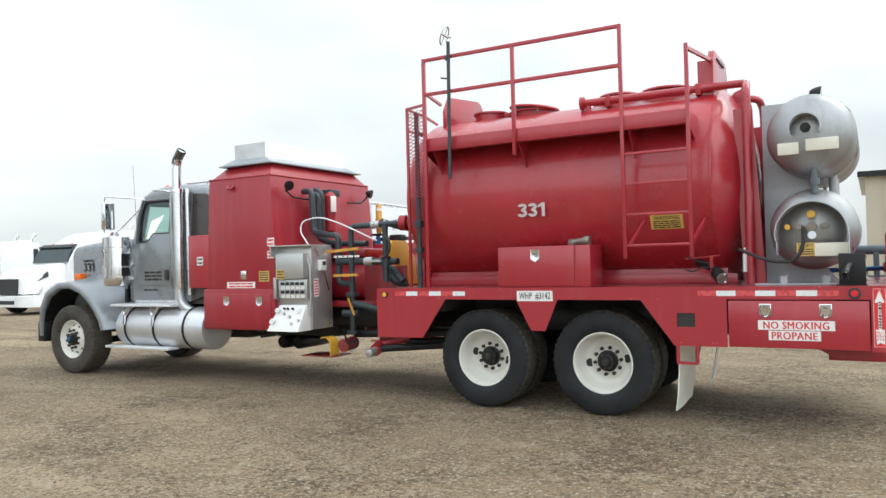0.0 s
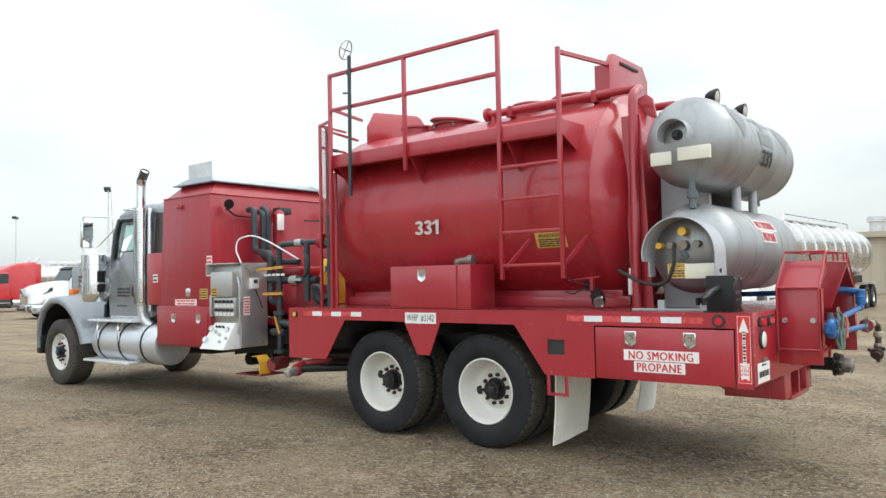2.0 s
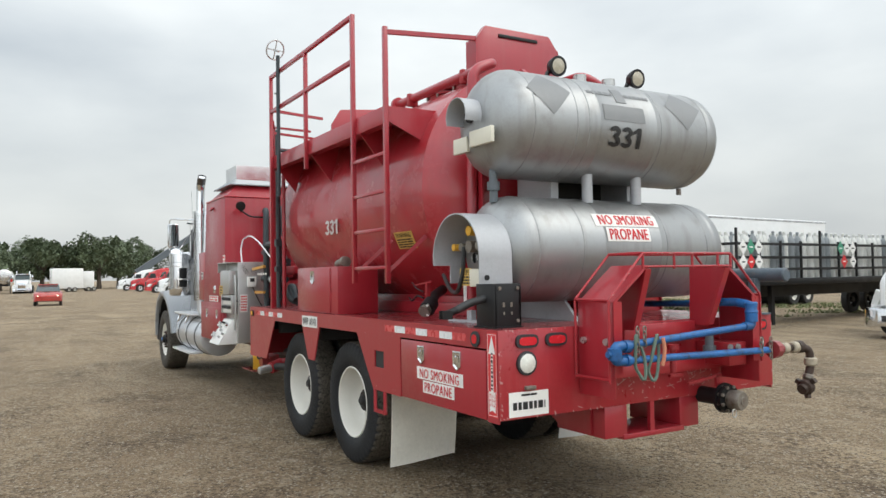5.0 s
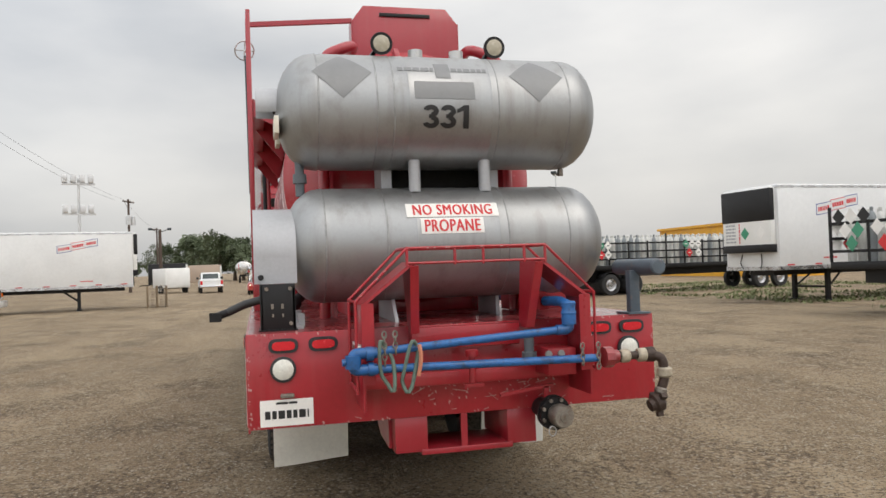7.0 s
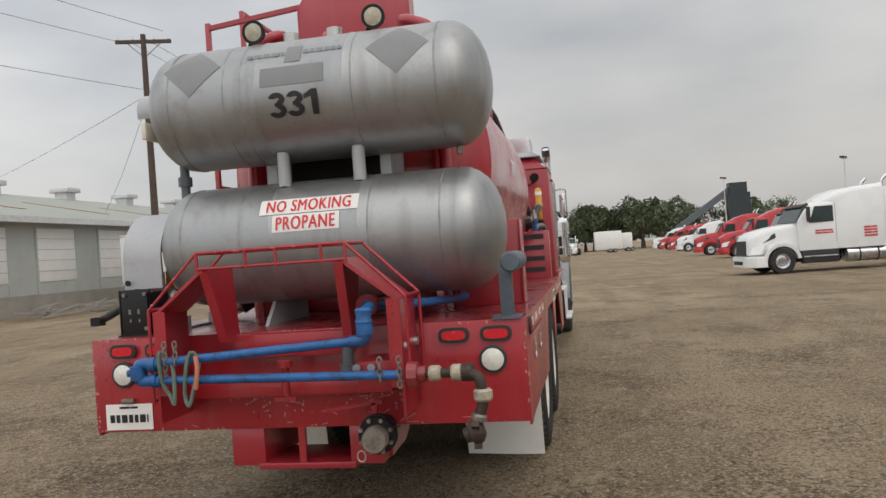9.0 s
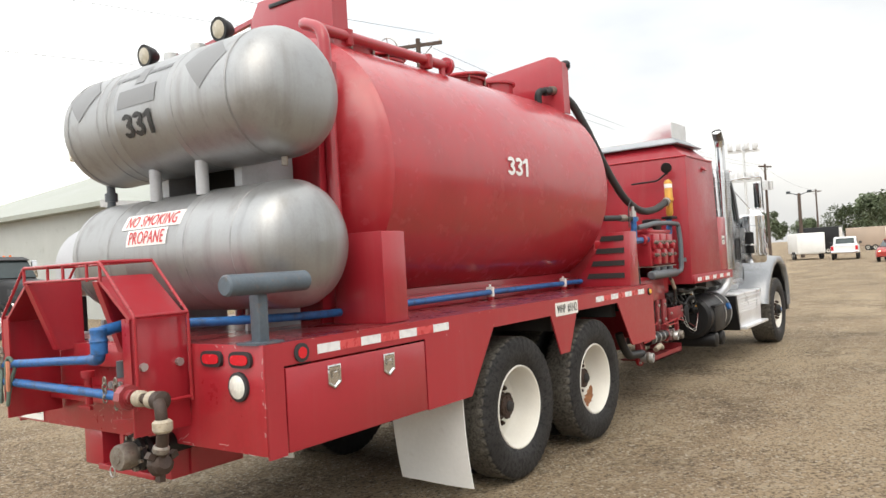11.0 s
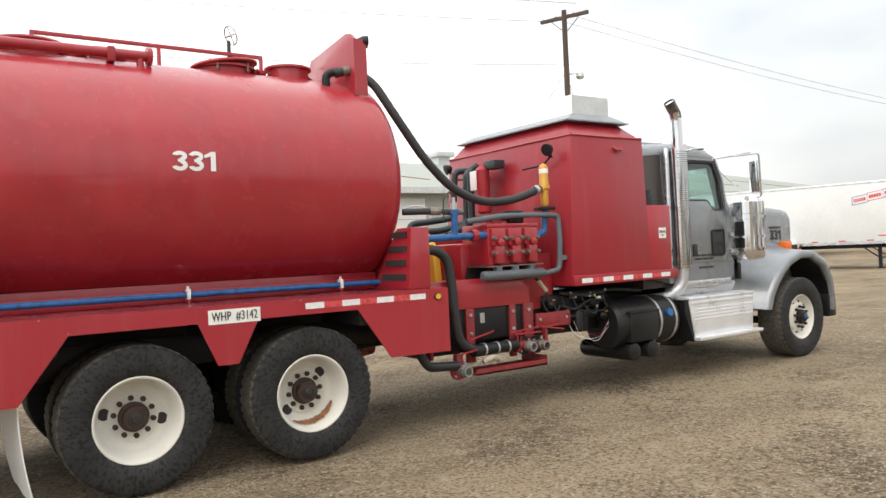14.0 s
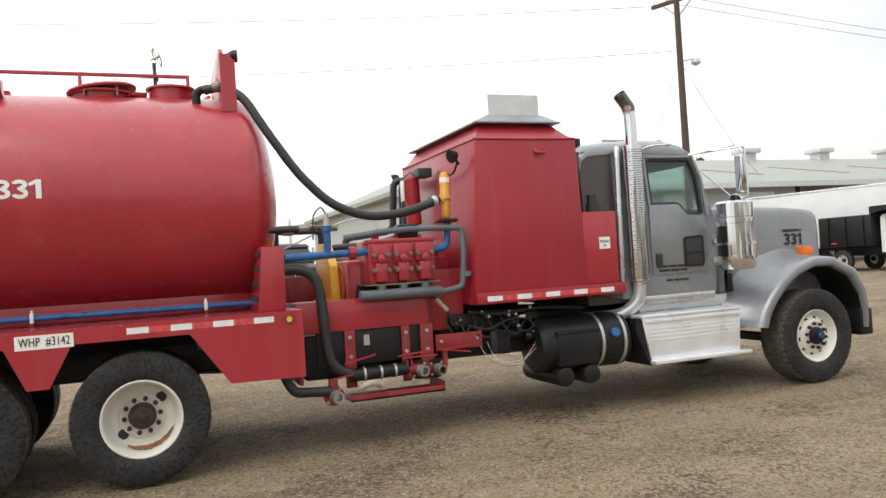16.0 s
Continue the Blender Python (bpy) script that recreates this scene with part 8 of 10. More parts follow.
ROOFGREEN = mat("weathered_metal_roof", (0.30, 0.32, 0.28), 0.55, var=0.12, scale=0.3, fine=4, stain=(0.22, 0.20, 0.16), amount=0.1)
TAN = mat("tan_metal_siding", (0.46, 0.40, 0.31), 0.55, var=0.06, scale=0.5, fine=8)
CONCRETE = mat("dock_concrete", (0.30, 0.28, 0.25), 0.85, var=0.2, scale=1, fine=20, bump=0.1)
# leaf green lifted a little, which puts distance haze into the colour
LEAF = mat("haze_lightened_leaves", (0.092, 0.118, 0.062), 0.7, var=0.5, scale=0.5, fine=3)
BARK = mat("tree_bark", (0.08, 0.06, 0.045), 0.9, var=0.3, scale=4)
GRASS = mat("yard_grass", (0.15, 0.175, 0.075), 0.8, var=0.5, scale=1.5, fine=20)
CYLWHITE = mat("gas_cylinder_paint", (0.60, 0.60, 0.57), 0.45, var=0.2, scale=3)
CYLGREY = mat("gas_cylinder_grey", (0.22, 0.24, 0.25), 0.45, var=0.2, scale=3)
BANNER_B = mat("blue_banner_print", (0.05, 0.08, 0.30), 0.5)
ORANGE_ROOF = mat("orange_yellow_panel", (0.70, 0.36, 0.03), 0.5)
HEADLAMP = mat("headlamp_glass", (0.75, 0.75, 0.72), 0.12, metal=0.3, var=0.05)
LITLAMP = bpy.data.materials.new("lit_headlamp")
LITLAMP.use_nodes = True
LITLAMP.node_tree.nodes["Principled BSDF"].inputs["Emission Color"].default_value = (1.0, 0.85, 0.55, 1)
LITLAMP.node_tree.nodes["Principled BSDF"].inputs["Emission Strength"].default_value = 6.0

YT = Shape().lathe([(-0.13, 0.29), (-0.14, 0.38), (-0.13, 0.47), (-0.10, 0.50), (0.10, 0.50), (0.13, 0.47), (0.14, 0.38), (0.13, 0.29)], (0, 0, 0), (0, 1, 0), 40, caps=False).mesh("tyre", RUBBER)
YR_ALU = Shape().lathe([(0.10, 0.29), (0.09, 0.26), (0.03, 0.22), (0.05, 0.15), (0.09, 0.12), (0.09, 0.0)], (0, 0, 0), (0, 1, 0), 24, caps=False).mesh("rim", ALU)
YR_WHT = Shape().lathe([(0.10, 0.29), (0.09, 0.26), (-0.03, 0.23), (-0.04, 0.12), (0.03, 0.10), (0.03, 0.0)], (0, 0, 0), (0, 1, 0), 24, caps=False).mesh("rim", RIMWHITE)
YHUB = Shape().cyl((0, -0.12, 0), (0, 0.06, 0), 0.11, n=14).mesh("hub", BLACKP)


def yard_wheels(parent, spots, half, rim, scale=1.0):
    """Wheels at both ends of the axles: x places and the half track."""
    for x in spots:
        for sd in (1, -1):
            w = part("wheel", YHUB, None, parent, m=pose(x, sd * half, 0.5 * scale, 0, 0, 0 if sd > 0 else 180) @ Matrix.Scale(scale, 4))
            part("tyre", YT, None, w)
            part("rim", rim, None, w)


def loft(sections):
    """Rounded body sections along x: (x, half width, bottom, top, edge radius)."""
    rings = []
    for x, w, z0, z1, r in sections:
        half = [(w, z0), (w, z1 - r), (w - r * 0.3, z1 - r * 0.3), (w - r, z1)]
        rings.append([(x, y, z) for y, z in half] + [(x, -y, z) for y, z in half[::-1]])
    return Shape().rings(rings)


def tractor(m, paint, label, sleeper=True, blunt=False, wb=5.35, roof_z=3.72, group="semi tractors in the yard"):
    """A road tractor with its front axle on the origin, facing +x."""
    t = thing("semi_tractor", label, "truck", m, group)
    back = (-3.75 if wb < 5.5 else -3.95) if sleeper else -2.3
    part("hood", loft([(-0.75, 0.86, 0.75, 1.95, 0.16), (0.1, 0.78, 0.75, 1.85, 0.18), (0.75, 0.76, 0.75, 1.70, 0.22), (1.08, 0.68, 0.75, 1.52, 0.2), (1.17, 0.60, 0.80, 1.40, 0.12)]), paint, t, angle=50)
    part("cab", loft([(-0.72, 1.0, 0.85, 2.02, 0.1), (-1.02, 1.0, 0.85, 2.46, 0.14), (-1.25, 1.0, 0.85, 2.68, 0.16), (-2.2, 1.02, 0.85, 2.76, 0.15), (-2.3, 1.02, 0.85, 2.76, 0.15)]), paint, t, angle=50)
    if sleeper:
        part("sleeper", loft([(-1.55, 0.85, 2.5, 2.72, 0.15), (-2.28, 1.06, 0.85, (roof_z + 2.75) / 2 + 0.05, 0.2), (-2.9, 1.12, 0.85, roof_z - 0.08, 0.2), (back, 1.15, 0.85, roof_z, 0.15)]), paint, t, angle=50)
        for sd in (1, -1):
            part("side_extender", Shape().box(back - 0.35, back, *sorted((sd * 1.09, sd * 1.15)), 1.2, roof_z - 0.15, 0.02), paint, t)
    part("windscreen", Shape().hexa([(-0.64, -0.93, 1.97), (-0.64, 0.93, 1.97), (-0.80, 0.96, 1.97), (-0.80, -0.96, 1.97)], [(-0.98, -0.88, 2.56), (-0.98, 0.88, 2.56), (-1.2, 0.9, 2.56), (-1.2, -0.9, 2.56)]), DARKGLASS, t)
    part("visor", Shape().hexa([(-0.90, -0.9, 2.55), (-0.90, 0.9, 2.55), (-1.20, 0.9, 2.64), (-1.20, -0.9, 2.64)], [(-0.90, -0.9, 2.58), (-0.90, 0.9, 2.58), (-1.20, 0.9, 2.69), (-1.20, -0.9, 2.69)]), SEAT, t)
    part("grille", Shape().hexa([(1.15, -0.50, 0.78), (1.15, 0.50, 0.78), (1.24, 0.50, 0.78), (1.24, -0.50, 0.78)], [(1.08, -0.54, 1.36), (1.08, 0.54, 1.36), (1.19, 0.54, 1.36), (1.19, -0.54, 1.36)]) if not blunt else Shape().box(1.12, 1.22, -0.46, 0.46, 0.75, 1.55, 0.02), CHROME if blunt else SEAT, t)
    bumper = part("bumper", loft([(0.6, 1.16, 0.30, 0.72, 0.05), (1.0, 1.12, 0.30, 0.74, 0.05), (1.28, 0.85, 0.30, 0.74, 0.05), (1.34, 0.6, 0.32, 0.72, 0.05)]), paint if not blunt else CHROME, t)
    part("air_slot", Shape().box(1.30, 1.36, -0.5, 0.5, 0.42, 0.56, 0.01), SEAT, bumper)
    for sd in (1, -1):
        part("fender", Shape().arc((0, 0.48), "y", 0.60, 0.72, 8, 172, *sorted((sd * 0.66, sd * 1.17)), 16), paint, t)
        part("headlamp", Shape().hexa([(0.92, sd * 0.72, 0.80), (1.12, sd * 0.72, 0.80), (0.82, sd * 1.08, 0.80), (0.70, sd * 1.02, 0.80)], [(0.70, sd * 0.74, 1.12), (0.98, sd * 0.70, 1.08), (0.60, sd * 1.08, 1.16), (0.50, sd * 1.02, 1.16)]), HEADLAMP, t)
        part("hood_vent", Shape().hexa([(0.62, sd * 0.75, 1.30), (0.12, sd * 0.80, 1.46), (0.1, sd * 0.82, 1.42), (0.58, sd * 0.77, 1.24)], [(0.62, sd * 0.70, 1.42), (0.12, sd * 0.76, 1.62), (0.1, sd * 0.8, 1.60), (0.58, sd * 0.73, 1.38)]), SEAT, t)
        part("sleeper_print", bars(flat((back + 0.55, sd * 1.152, 1.45), (-sd, 0, 0), (0, 0, 1)), -0.25, 0.25, -0.22, 0.22, 4, 0.006, 5, 2), SIGNRED, t) if sleeper else None
        part("side_window", Shape().prism([(-1.15, 1.92), (-2.08, 1.92), (-2.08, 2.55), (-1.38, 2.55)], "y", *sorted((sd * 0.985, sd * 1.025))), DARKGLASS, t)
        part("door_line", Shape().box(-2.17, -2.15, *sorted((sd * 1.0, sd * 1.026)), 1.1, 2.65), SEAT, t)
        part("mirror", Shape().box(-1.10, -1.00, *sorted((sd * 1.10, sd * 1.32)), 1.95, 2.55, 0.04), SEAT if not blunt else CHROME, t)
        part("mirror_arm", Shape().cyl((-1.05, sd * 0.95, 2.3), (-1.05, sd * 1.15, 2.35), 0.02), SEAT, t)
        part("step", Shape().box(-2.2, -0.80, *sorted((sd * 0.78, sd * 1.04)), 0.34, 0.84, 0.02), SEAT, t)
        part("step_edge", Shape().box(-2.15, -0.85, *sorted((sd * 1.04, sd * 1.07)), 0.58, 0.63, 0.005), ALU, t)
        part("fuel_tank", Shape().lathe([(0, 0.02), (0.02, 0.30), (1.55, 0.30), (1.57, 0.02)], (back - 0.1, sd * 0.82, 0.60), (1, 0, 0), 24), ALU, t)
        for k in (0.35, 1.05):
            part("tank_strap", Shape().lathe([(0, 0.306), (0.06, 0.306)], (back - 0.1 + k, sd * 0.82, 0.60), (1, 0, 0), 24, caps=False), SEAT, t)
        part("exhaust", Shape().tube([(back - 0.15, sd * 0.8, 1.0), (back - 0.15, sd * 0.8, roof_z + 0.1), (back - 0.35, sd * 0.8, roof_z + 0.3)], 0.065, 12, 0.12), CHROME, t)
        part("door_print", bars(flat((-1.7, sd * 1.022, 1.55), (-sd, 0, 0), (0, 0, 1)), -0.35, 0.35, -0.10, 0.10, 2, 0.006, 3, 3), SIGNRED, t)
        part("rear_fender", Shape().arc((-wb, 0.50), "y", 0.60, 0.62, 40, 150, *sorted((sd * 0.55, sd * 1.2)), 10), SEAT, t)
        for x in (-1.3, -1.6):
            part("roof_marker", Shape().lathe([(0, 0.05), (0.05, 0.03), (0.06, 0.001)], (x, sd * 0.5, 2.70), (0, 0, 1), 10, caps=False), AMBER, t)
    part("chassis", Shape().box(-7.4, 0.6, -0.43, 0.43, 0.62, 0.92, 0.02).box(-6.4, -5.0, -0.5, 0.5, 0.92, 1.15, 0.03), BLACKP, t)
    yard_wheels(t, (0.0,), 1.0, YR_ALU)
    yard_wheels(t, (-wb, -wb - 1.3), 1.02, YR_ALU)
    for x in (-wb, -wb - 1.3):
        part("inner_tyre", Shape().cyl((x, -0.85, 0.5), (x, 0.85, 0.5), 0.48, n=24), RUBBER, t)
    return t


def banner(parent, f, w, h):
    """A waving three-panel banner in red and blue outlines."""
    for k, (a, b, dv) in enumerate(((-0.5, -0.14, -0.1), (-0.16, 0.2, 0.0), (0.18, 0.5, 0.05))):
        g = lambda u, v, w_, d_=dv * h: f(u, v + d_ + 0.16 * u, w_)
        part("banner_panel", panel(g, a * w, b * w, -h * 0.42, h * 0.42, 0.006, 1), BANNER_B if k != 1 else SIGNRED, parent)
        part("banner_panel", panel(g, a * w + 0.025, b * w - 0.025, -h * 0.42 + 0.025, h * 0.42 - 0.025, 0.010, 1, 0.0065), TRAILWHITE, parent)
        part("banner_bars", bars(g, a * w + 0.08, b * w - 0.08, -h * 0.28, h * 0.3, 1, 0.013, 4 + k, 8), SIGNRED, parent)


def box_trailer(m, label, length=16.0, reefer=False, wheels_at=(1.6, 2.9), group="box trailers in the yard", banners=True):
    """A van trailer with its nose at x = 0 and its tail at -length."""
    t = thing("box_trailer", label, "trailer", m, group)
    body = part("body", Shape().box(-length, 0, -1.29, 1.29, 1.18, 4.05, 0.05), TRAILWHITE, t)
    part("top_rail", Shape().box(-length - 0.01, 0.01, -1.302, 1.302, 3.93, 4.0).box(-length - 0.01, 0.01, -1.302, 1.302, 1.14, 1.27), ALU, body)
    for sd in (1, -1):
        for k in range(int(length / 1.2)):
            part("reflective_dash", Shape().box(-0.6 - k * 1.2, -0.3 - k * 1.2, *sorted((sd * 1.302, sd * 1.306)), 1.29, 1.34), TAPER, body)
        if banners:
            banner(body, flat((-2.6, sd * 1.292, 3.35), (-sd, 0, 0), (0, 0, 1)), 1.9, 0.46)
        part("side_mark", bars(flat((-2.2, sd * 1.292, 1.52), (-sd, 0, 0), (0, 0, 1)), -0.3, 0.3, -0.05, 0.05, 1, 0.004, 3, 6), SIGNRED, body)
        for x in (-2.6,):
            leg = part("landing_leg", Shape().box(x - 0.07, x + 0.07, sd * 0.75 - 0.07, sd * 0.75 + 0.07, 0.05, 1.15).box(x - 0.14, x + 0.14, sd * 0.75 - 0.14, sd * 0.75 + 0.14, 0.0, 0.05), BLACKP, t)
            part("leg_brace", Shape().bar((x - 0.05, sd * 0.75, 0.5), (x - 0.9, sd * 0.6, 1.12), 0.05), BLACKP, leg)
    part("door_bar", Shape().box(-length - 0.03, -length - 0.01, -0.5, -0.46, 1.2, 3.95).box(-length - 0.03, -length - 0.01, 0.46, 0.5, 1.2, 3.95), ALU, body)
    part("under_frame", Shape().box(-length + 0.3, -0.4, -0.55, 0.55, 0.95, 1.14), BLACKP, t)
    if not reefer:
        part("tyre_carrier", Shape().box(-length + 4.2, -3.4, -0.8, 0.8, 0.42, 0.94, 0.03), BLACKP, t)
    part("cross_bar", Shape().box(-2.65, -2.55, -0.7, 0.7, 0.45, 0.52), BLACKP, t)
    yard_wheels(t, (-length + wheels_at[0], -length + wheels_at[1]), 1.03, YR_WHT)
    for w in wheels_at:
        part("axle", Shape().cyl((-length + w, -0.9, 0.5), (-length + w, 0.9, 0.5), 0.46, n=20), RUBBER, t)
    if reefer:
        rf2 = part("cooling_unit", Shape().box(0.0, 0.22, -1.17, 1.17, 1.80, 3.98, 0.05), WHITE, t, "cooling unit with black grille")
        part("unit_grille", Shape().box(0.04, 0.25, -1.185, 1.185, 2.83, 3.94, 0.05), BLACKP, rf2)
        part("unit_base", Shape().box(0.0, 0.25, -1.185, 1.185, 1.76, 2.03, 0.02), BLACKP, rf2)
        for y, mt2 in ((0.7, SIGNWHITE), (-0.05, mat("green_placard", (0.04, 0.25, 0.14), 0.5))):
            part("placard", Shape().prism([(y - 0.2, 2.43), (y, 2.21), (y + 0.2, 2.43), (y, 2.65)], "x", 0.222, 0.228), mt2, rf2)
        part("unit_print", bars(flat((0.223, -0.75, 2.45), (0, 1, 0), (0, 0, 1)), -0.25, 0.25, -0.35, 0.35, 6, 0.004, 7, 3), GREYPLATE, rf2)
        part("unit_print", bars(flat((0.223, -0.32, 2.45), (0, 0, 1), (0, -1, 0)), -0.36, 0.36, -0.05, 0.05, 1, 0.004, 8, 7), SIGNRED, rf2)
        part("hose_coil", Shape().tube([(0.05, 0.5, 1.7), (0.08, 0.55, 1.4), (0.06, 0.45, 1.2)], 0.02, 6, 0.1).tube([(0.05, -0.4, 1.7), (0.08, -0.5, 1.4), (0.06, -0.38, 1.2)], 0.02, 6, 0.1), SEAT, t)
    return t


PLACGREEN = mat("green_placard_print", (0.06, 0.28, 0.17), 0.5)
CYL_MESH = [Shape().lathe([(0, 0.11), (1.15, 0.11), (1.25, 0.085), (1.32, 0.04), (1.42, 0.05), (1.44, 0.001)], (0, 0, 0), (0, 0, 1), 12).mesh("gas_cylinder", mt2) for mt2 in (CYLWHITE, CYLGREY)]


def rack_trailer(m, label, length, cyl_rows, seed):
    """A flatbed with black racks full of gas cylinders; nose at x = 0."""
    t = thing("flatbed_trailer", label, "trailer", m, "flatbed trailers with gas cylinders")
    part("bed", Shape().box(-length, 0, -1.25, 1.25, 1.22, 1.42, 0.02), BLACKP, t)
    part("under_frame", Shape().box(-length + 0.3, -0.4, -0.5, 0.5, 0.85, 1.22), BLACKP, t)
    for sd in (1, -1):
        for k in range(int(length / 1.1) + 1):
            part("rack_post", Shape().box(-0.06 - k * 1.1, 0.0 - k * 1.1, *sorted((sd * 1.20, sd * 1.26)), 1.42, 2.55 if k % 4 else 2.9), BLACKP, t)
        for z in (1.7, 2.05, 2.45):
            part("rack_rail", Shape().box(-length + 0.2, 0.0, *sorted((sd * 1.21, sd * 1.25)), z - 0.04, z + 0.04), BLACKP, t)
        part("landing_leg", Shape().box(-2.5, -2.36, sd * 0.75 - 0.07, sd * 0.75 + 0.07, 0.0, 1.2), BLACKP, t)
        for x, z, mt2 in ((-0.3, 2.35, SIGNWHITE), (-0.68, 2.35, PLACGREEN), (-1.06, 2.35, SIGNWHITE), (-0.3, 1.92, SIGNWHITE), (-0.68, 1.92, SIGNRED), (-1.06, 1.92, SIGNWHITE), (-5.6, 2.35, PLACGREEN), (-5.98, 2.35, SIGNWHITE), (-6.36, 2.35, SIGNWHITE), (-5.8, 1.92, SIGNRED), (-6.36, 1.92, SIGNWHITE)):
            part("placard", Shape().prism([(x - 0.2, z), (x, z - 0.23), (x + 0.2, z), (x, z + 0.23)], "y", *sorted((sd * 1.262, sd * 1.27))), mt2, t)
            part("placard_mark", Shape().box(x - 0.08, x + 0.08, *sorted((sd * 1.270, sd * 1.273)), z - 0.02, z + 0.02), PRINT if mt2 is SIGNWHITE else SIGNWHITE, t)
    for y, z, mt2 in ((-0.9, 2.62, PRINT), (-0.5, 2.62, SIGNWHITE), (-0.1, 2.62, PRINT), (-0.7, 2.25, SIGNWHITE), (-0.3, 2.25, PLACGREEN), (-0.5, 1.9, PLACGREEN), (0.3, 2.3, SIGNWHITE), (0.7, 2.3, SIGNWHITE), (0.5, 1.9, SIGNRED)):
        part("placard", Shape().prism([(y - 0.2, z), (y, z - 0.22), (y + 0.2, z), (y, z + 0.22)], "x", 0.004, 0.012), mt2, t)
    part("front_rack", Shape().box(-0.04, 0.0, -1.25, 1.25, 1.66, 1.74).box(-0.04, 0.0, -1.25, 1.25, 2.41, 2.49).box(-0.04, 0.0, -0.03, 0.03, 1.42, 2.5), BLACKP, t)
    yard_wheels(t, (-length + 1.2, -length + 2.5), 1.0, YR_ALU)
    rnd2 = random.Random(seed)
    for k in range(cyl_rows):
        for j in range(4):
            c = new("gas_cylinder", CYL_MESH[0 if rnd2.random() < 0.75 else 1])
            c.matrix_basis = m @ pose(-0.5 - k * 0.34 + rnd2.uniform(-0.03, 0.03), -1.0 + j * 0.66 + rnd2.uniform(-0.05, 0.05), 1.42)
            tagged(c, "upright steel gas cylinder standing on the flatbed trailer", "gas cylinder", "gas cylinders on the trailers")
    return t


def tanker(m, label):
    t = thing("tank_trailer", label, "trailer", m, "tank trailers in the yard")
    prof = [(0, 0.02), (0.0, 0.7), (-0.12, 0.98)]
    for k in range(9):
        x = -0.2 - k * 1.35
        prof += [(x, 1.02), (x - 0.03, 1.06), (x - 0.09, 1.06), (x - 0.12, 1.02)]
    prof += [(-12.2, 1.0), (-12.4, 0.7), (-12.42, 0.02)]
    part("tank", Shape().lathe([(-a, r) for a, r in prof], (0, 0, 2.38), (-1, 0, 0), 48, caps=False), TANKER, t, "ribbed stainless tank")
    part("walk_rail", Shape().tube([(-1.5, 0.35, 3.40), (-1.6, 0.35, 3.62), (-10.5, 0.35, 3.62), (-10.6, 0.35, 3.40)], 0.03, 8, 0.1).box(-9, -2, -0.3, 0.3, 3.38, 3.44), ALU, t)
    part("under_frame", Shape().box(-12.3, -0.5, -0.5, 0.5, 1.05, 1.38), BLACKP, t)
    for sd in (1, -1):
        part("fender", Shape().box(-12.2, -9.4, *sorted((sd * 0.8, sd * 1.25)), 1.05, 1.1), ALU, t)
        part("landing_leg", Shape().box(-3.6, -3.46, sd * 0.7 - 0.06, sd * 0.7 + 0.06, 0.0, 1.1), BLACKP, t)
    part("tank_number", bars(flat((0.005, -0.55, 2.6), (0, 0, -1), (0, -1, 0)), -0.5, 0.5, -0.06, 0.06, 1, 0.0, 9, 6), SIGNRED, t)
    part("placard", Shape().prism([(0.75, 1.85), (0.95, 1.62), (1.15, 1.85), (0.95, 2.08)], "x", -0.02, 0.0), SIGNRED, t)
    yard_wheels(t, (-10.1, -11.4), 1.0, YR_ALU)
    return t


YAW = 88.0
at = lambda x, y, yaw: pose(x, y, 0, 0, 0, yaw)
tractor(at(28.5, -8.9, 98), VEHWHITE, "white sleeper semi tractor parked in the yard", wb=6.0, roof_z=3.3)
rack_trailer(at(28.5, -8.9, 98) @ pose(-4.75, 0, 0), "black flatbed trailer with racks of gas cylinders", 13.0, 30, 3)
tractor(at(39.0, -10.8, YAW), VEHWHITE, "white sleeper semi tractor with chrome grille", True, True, roof_z=3.25)
for x, y in ((53.5, -12.1), (64.5, -11.9)):
    tractor(at(x, y, YAW), VEHRED, "red sleeper semi tractor in the parking row", roof_z=3.35)
tractor(at(88.0, -13.0, YAW), VEHWHITE, "white sleeper semi tractor in the parking row", roof_z=3.35)
for x in (98.0, 111.0):
    tractor(at(x, -13.2, YAW), VEHRED, "red sleeper semi tractor in the parking row", roof_z=3.35)
tractor(at(124.0, -13.2, YAW), VEHWHITE, "white sleeper semi tractor in the parking row", roof_z=3.35)
tanker(at(62.0, -15.0, YAW) @ pose(-4.0, 0, 0), "stainless tank trailer behind a red tractor")
box_trailer(pose(17.25, -15.75, 0, 0, 0, 96) @ pose(0, -1.29, 0), "white refrigerated box trailer with black cooling unit", 16.0, True)
rack_trailer(pose(10.4, -14.1, 0, 0, 0, 94) @ pose(0, -1.25, 0), "black flatbed trailer with racks of gas cylinders", 13.0, 26, 5)
tractor(pose(5.75, -15.3, 0, 0, 0, 88), VEHWHITE, "white day cab semi tractor with black bug shield", False, True, roof_z=2.85)
tanker(pose(5.75, -15.3, 0, 0, 0, 88) @ pose(-3.5, 0, 0), "ribbed stainless tank trailer behind a white tractor")
box_trailer(pose(37.8, 7.55, 0, 0, 0, -79) @ pose(0, 1.29, 0), "long white refrigerated box trailer beside the warehouse", 17.2, True)
tractor(pose(9.5, 21.5, 0, 0, 0, -75), BLACKP, "dark day cab semi tractor parked by the warehouse", False, True)


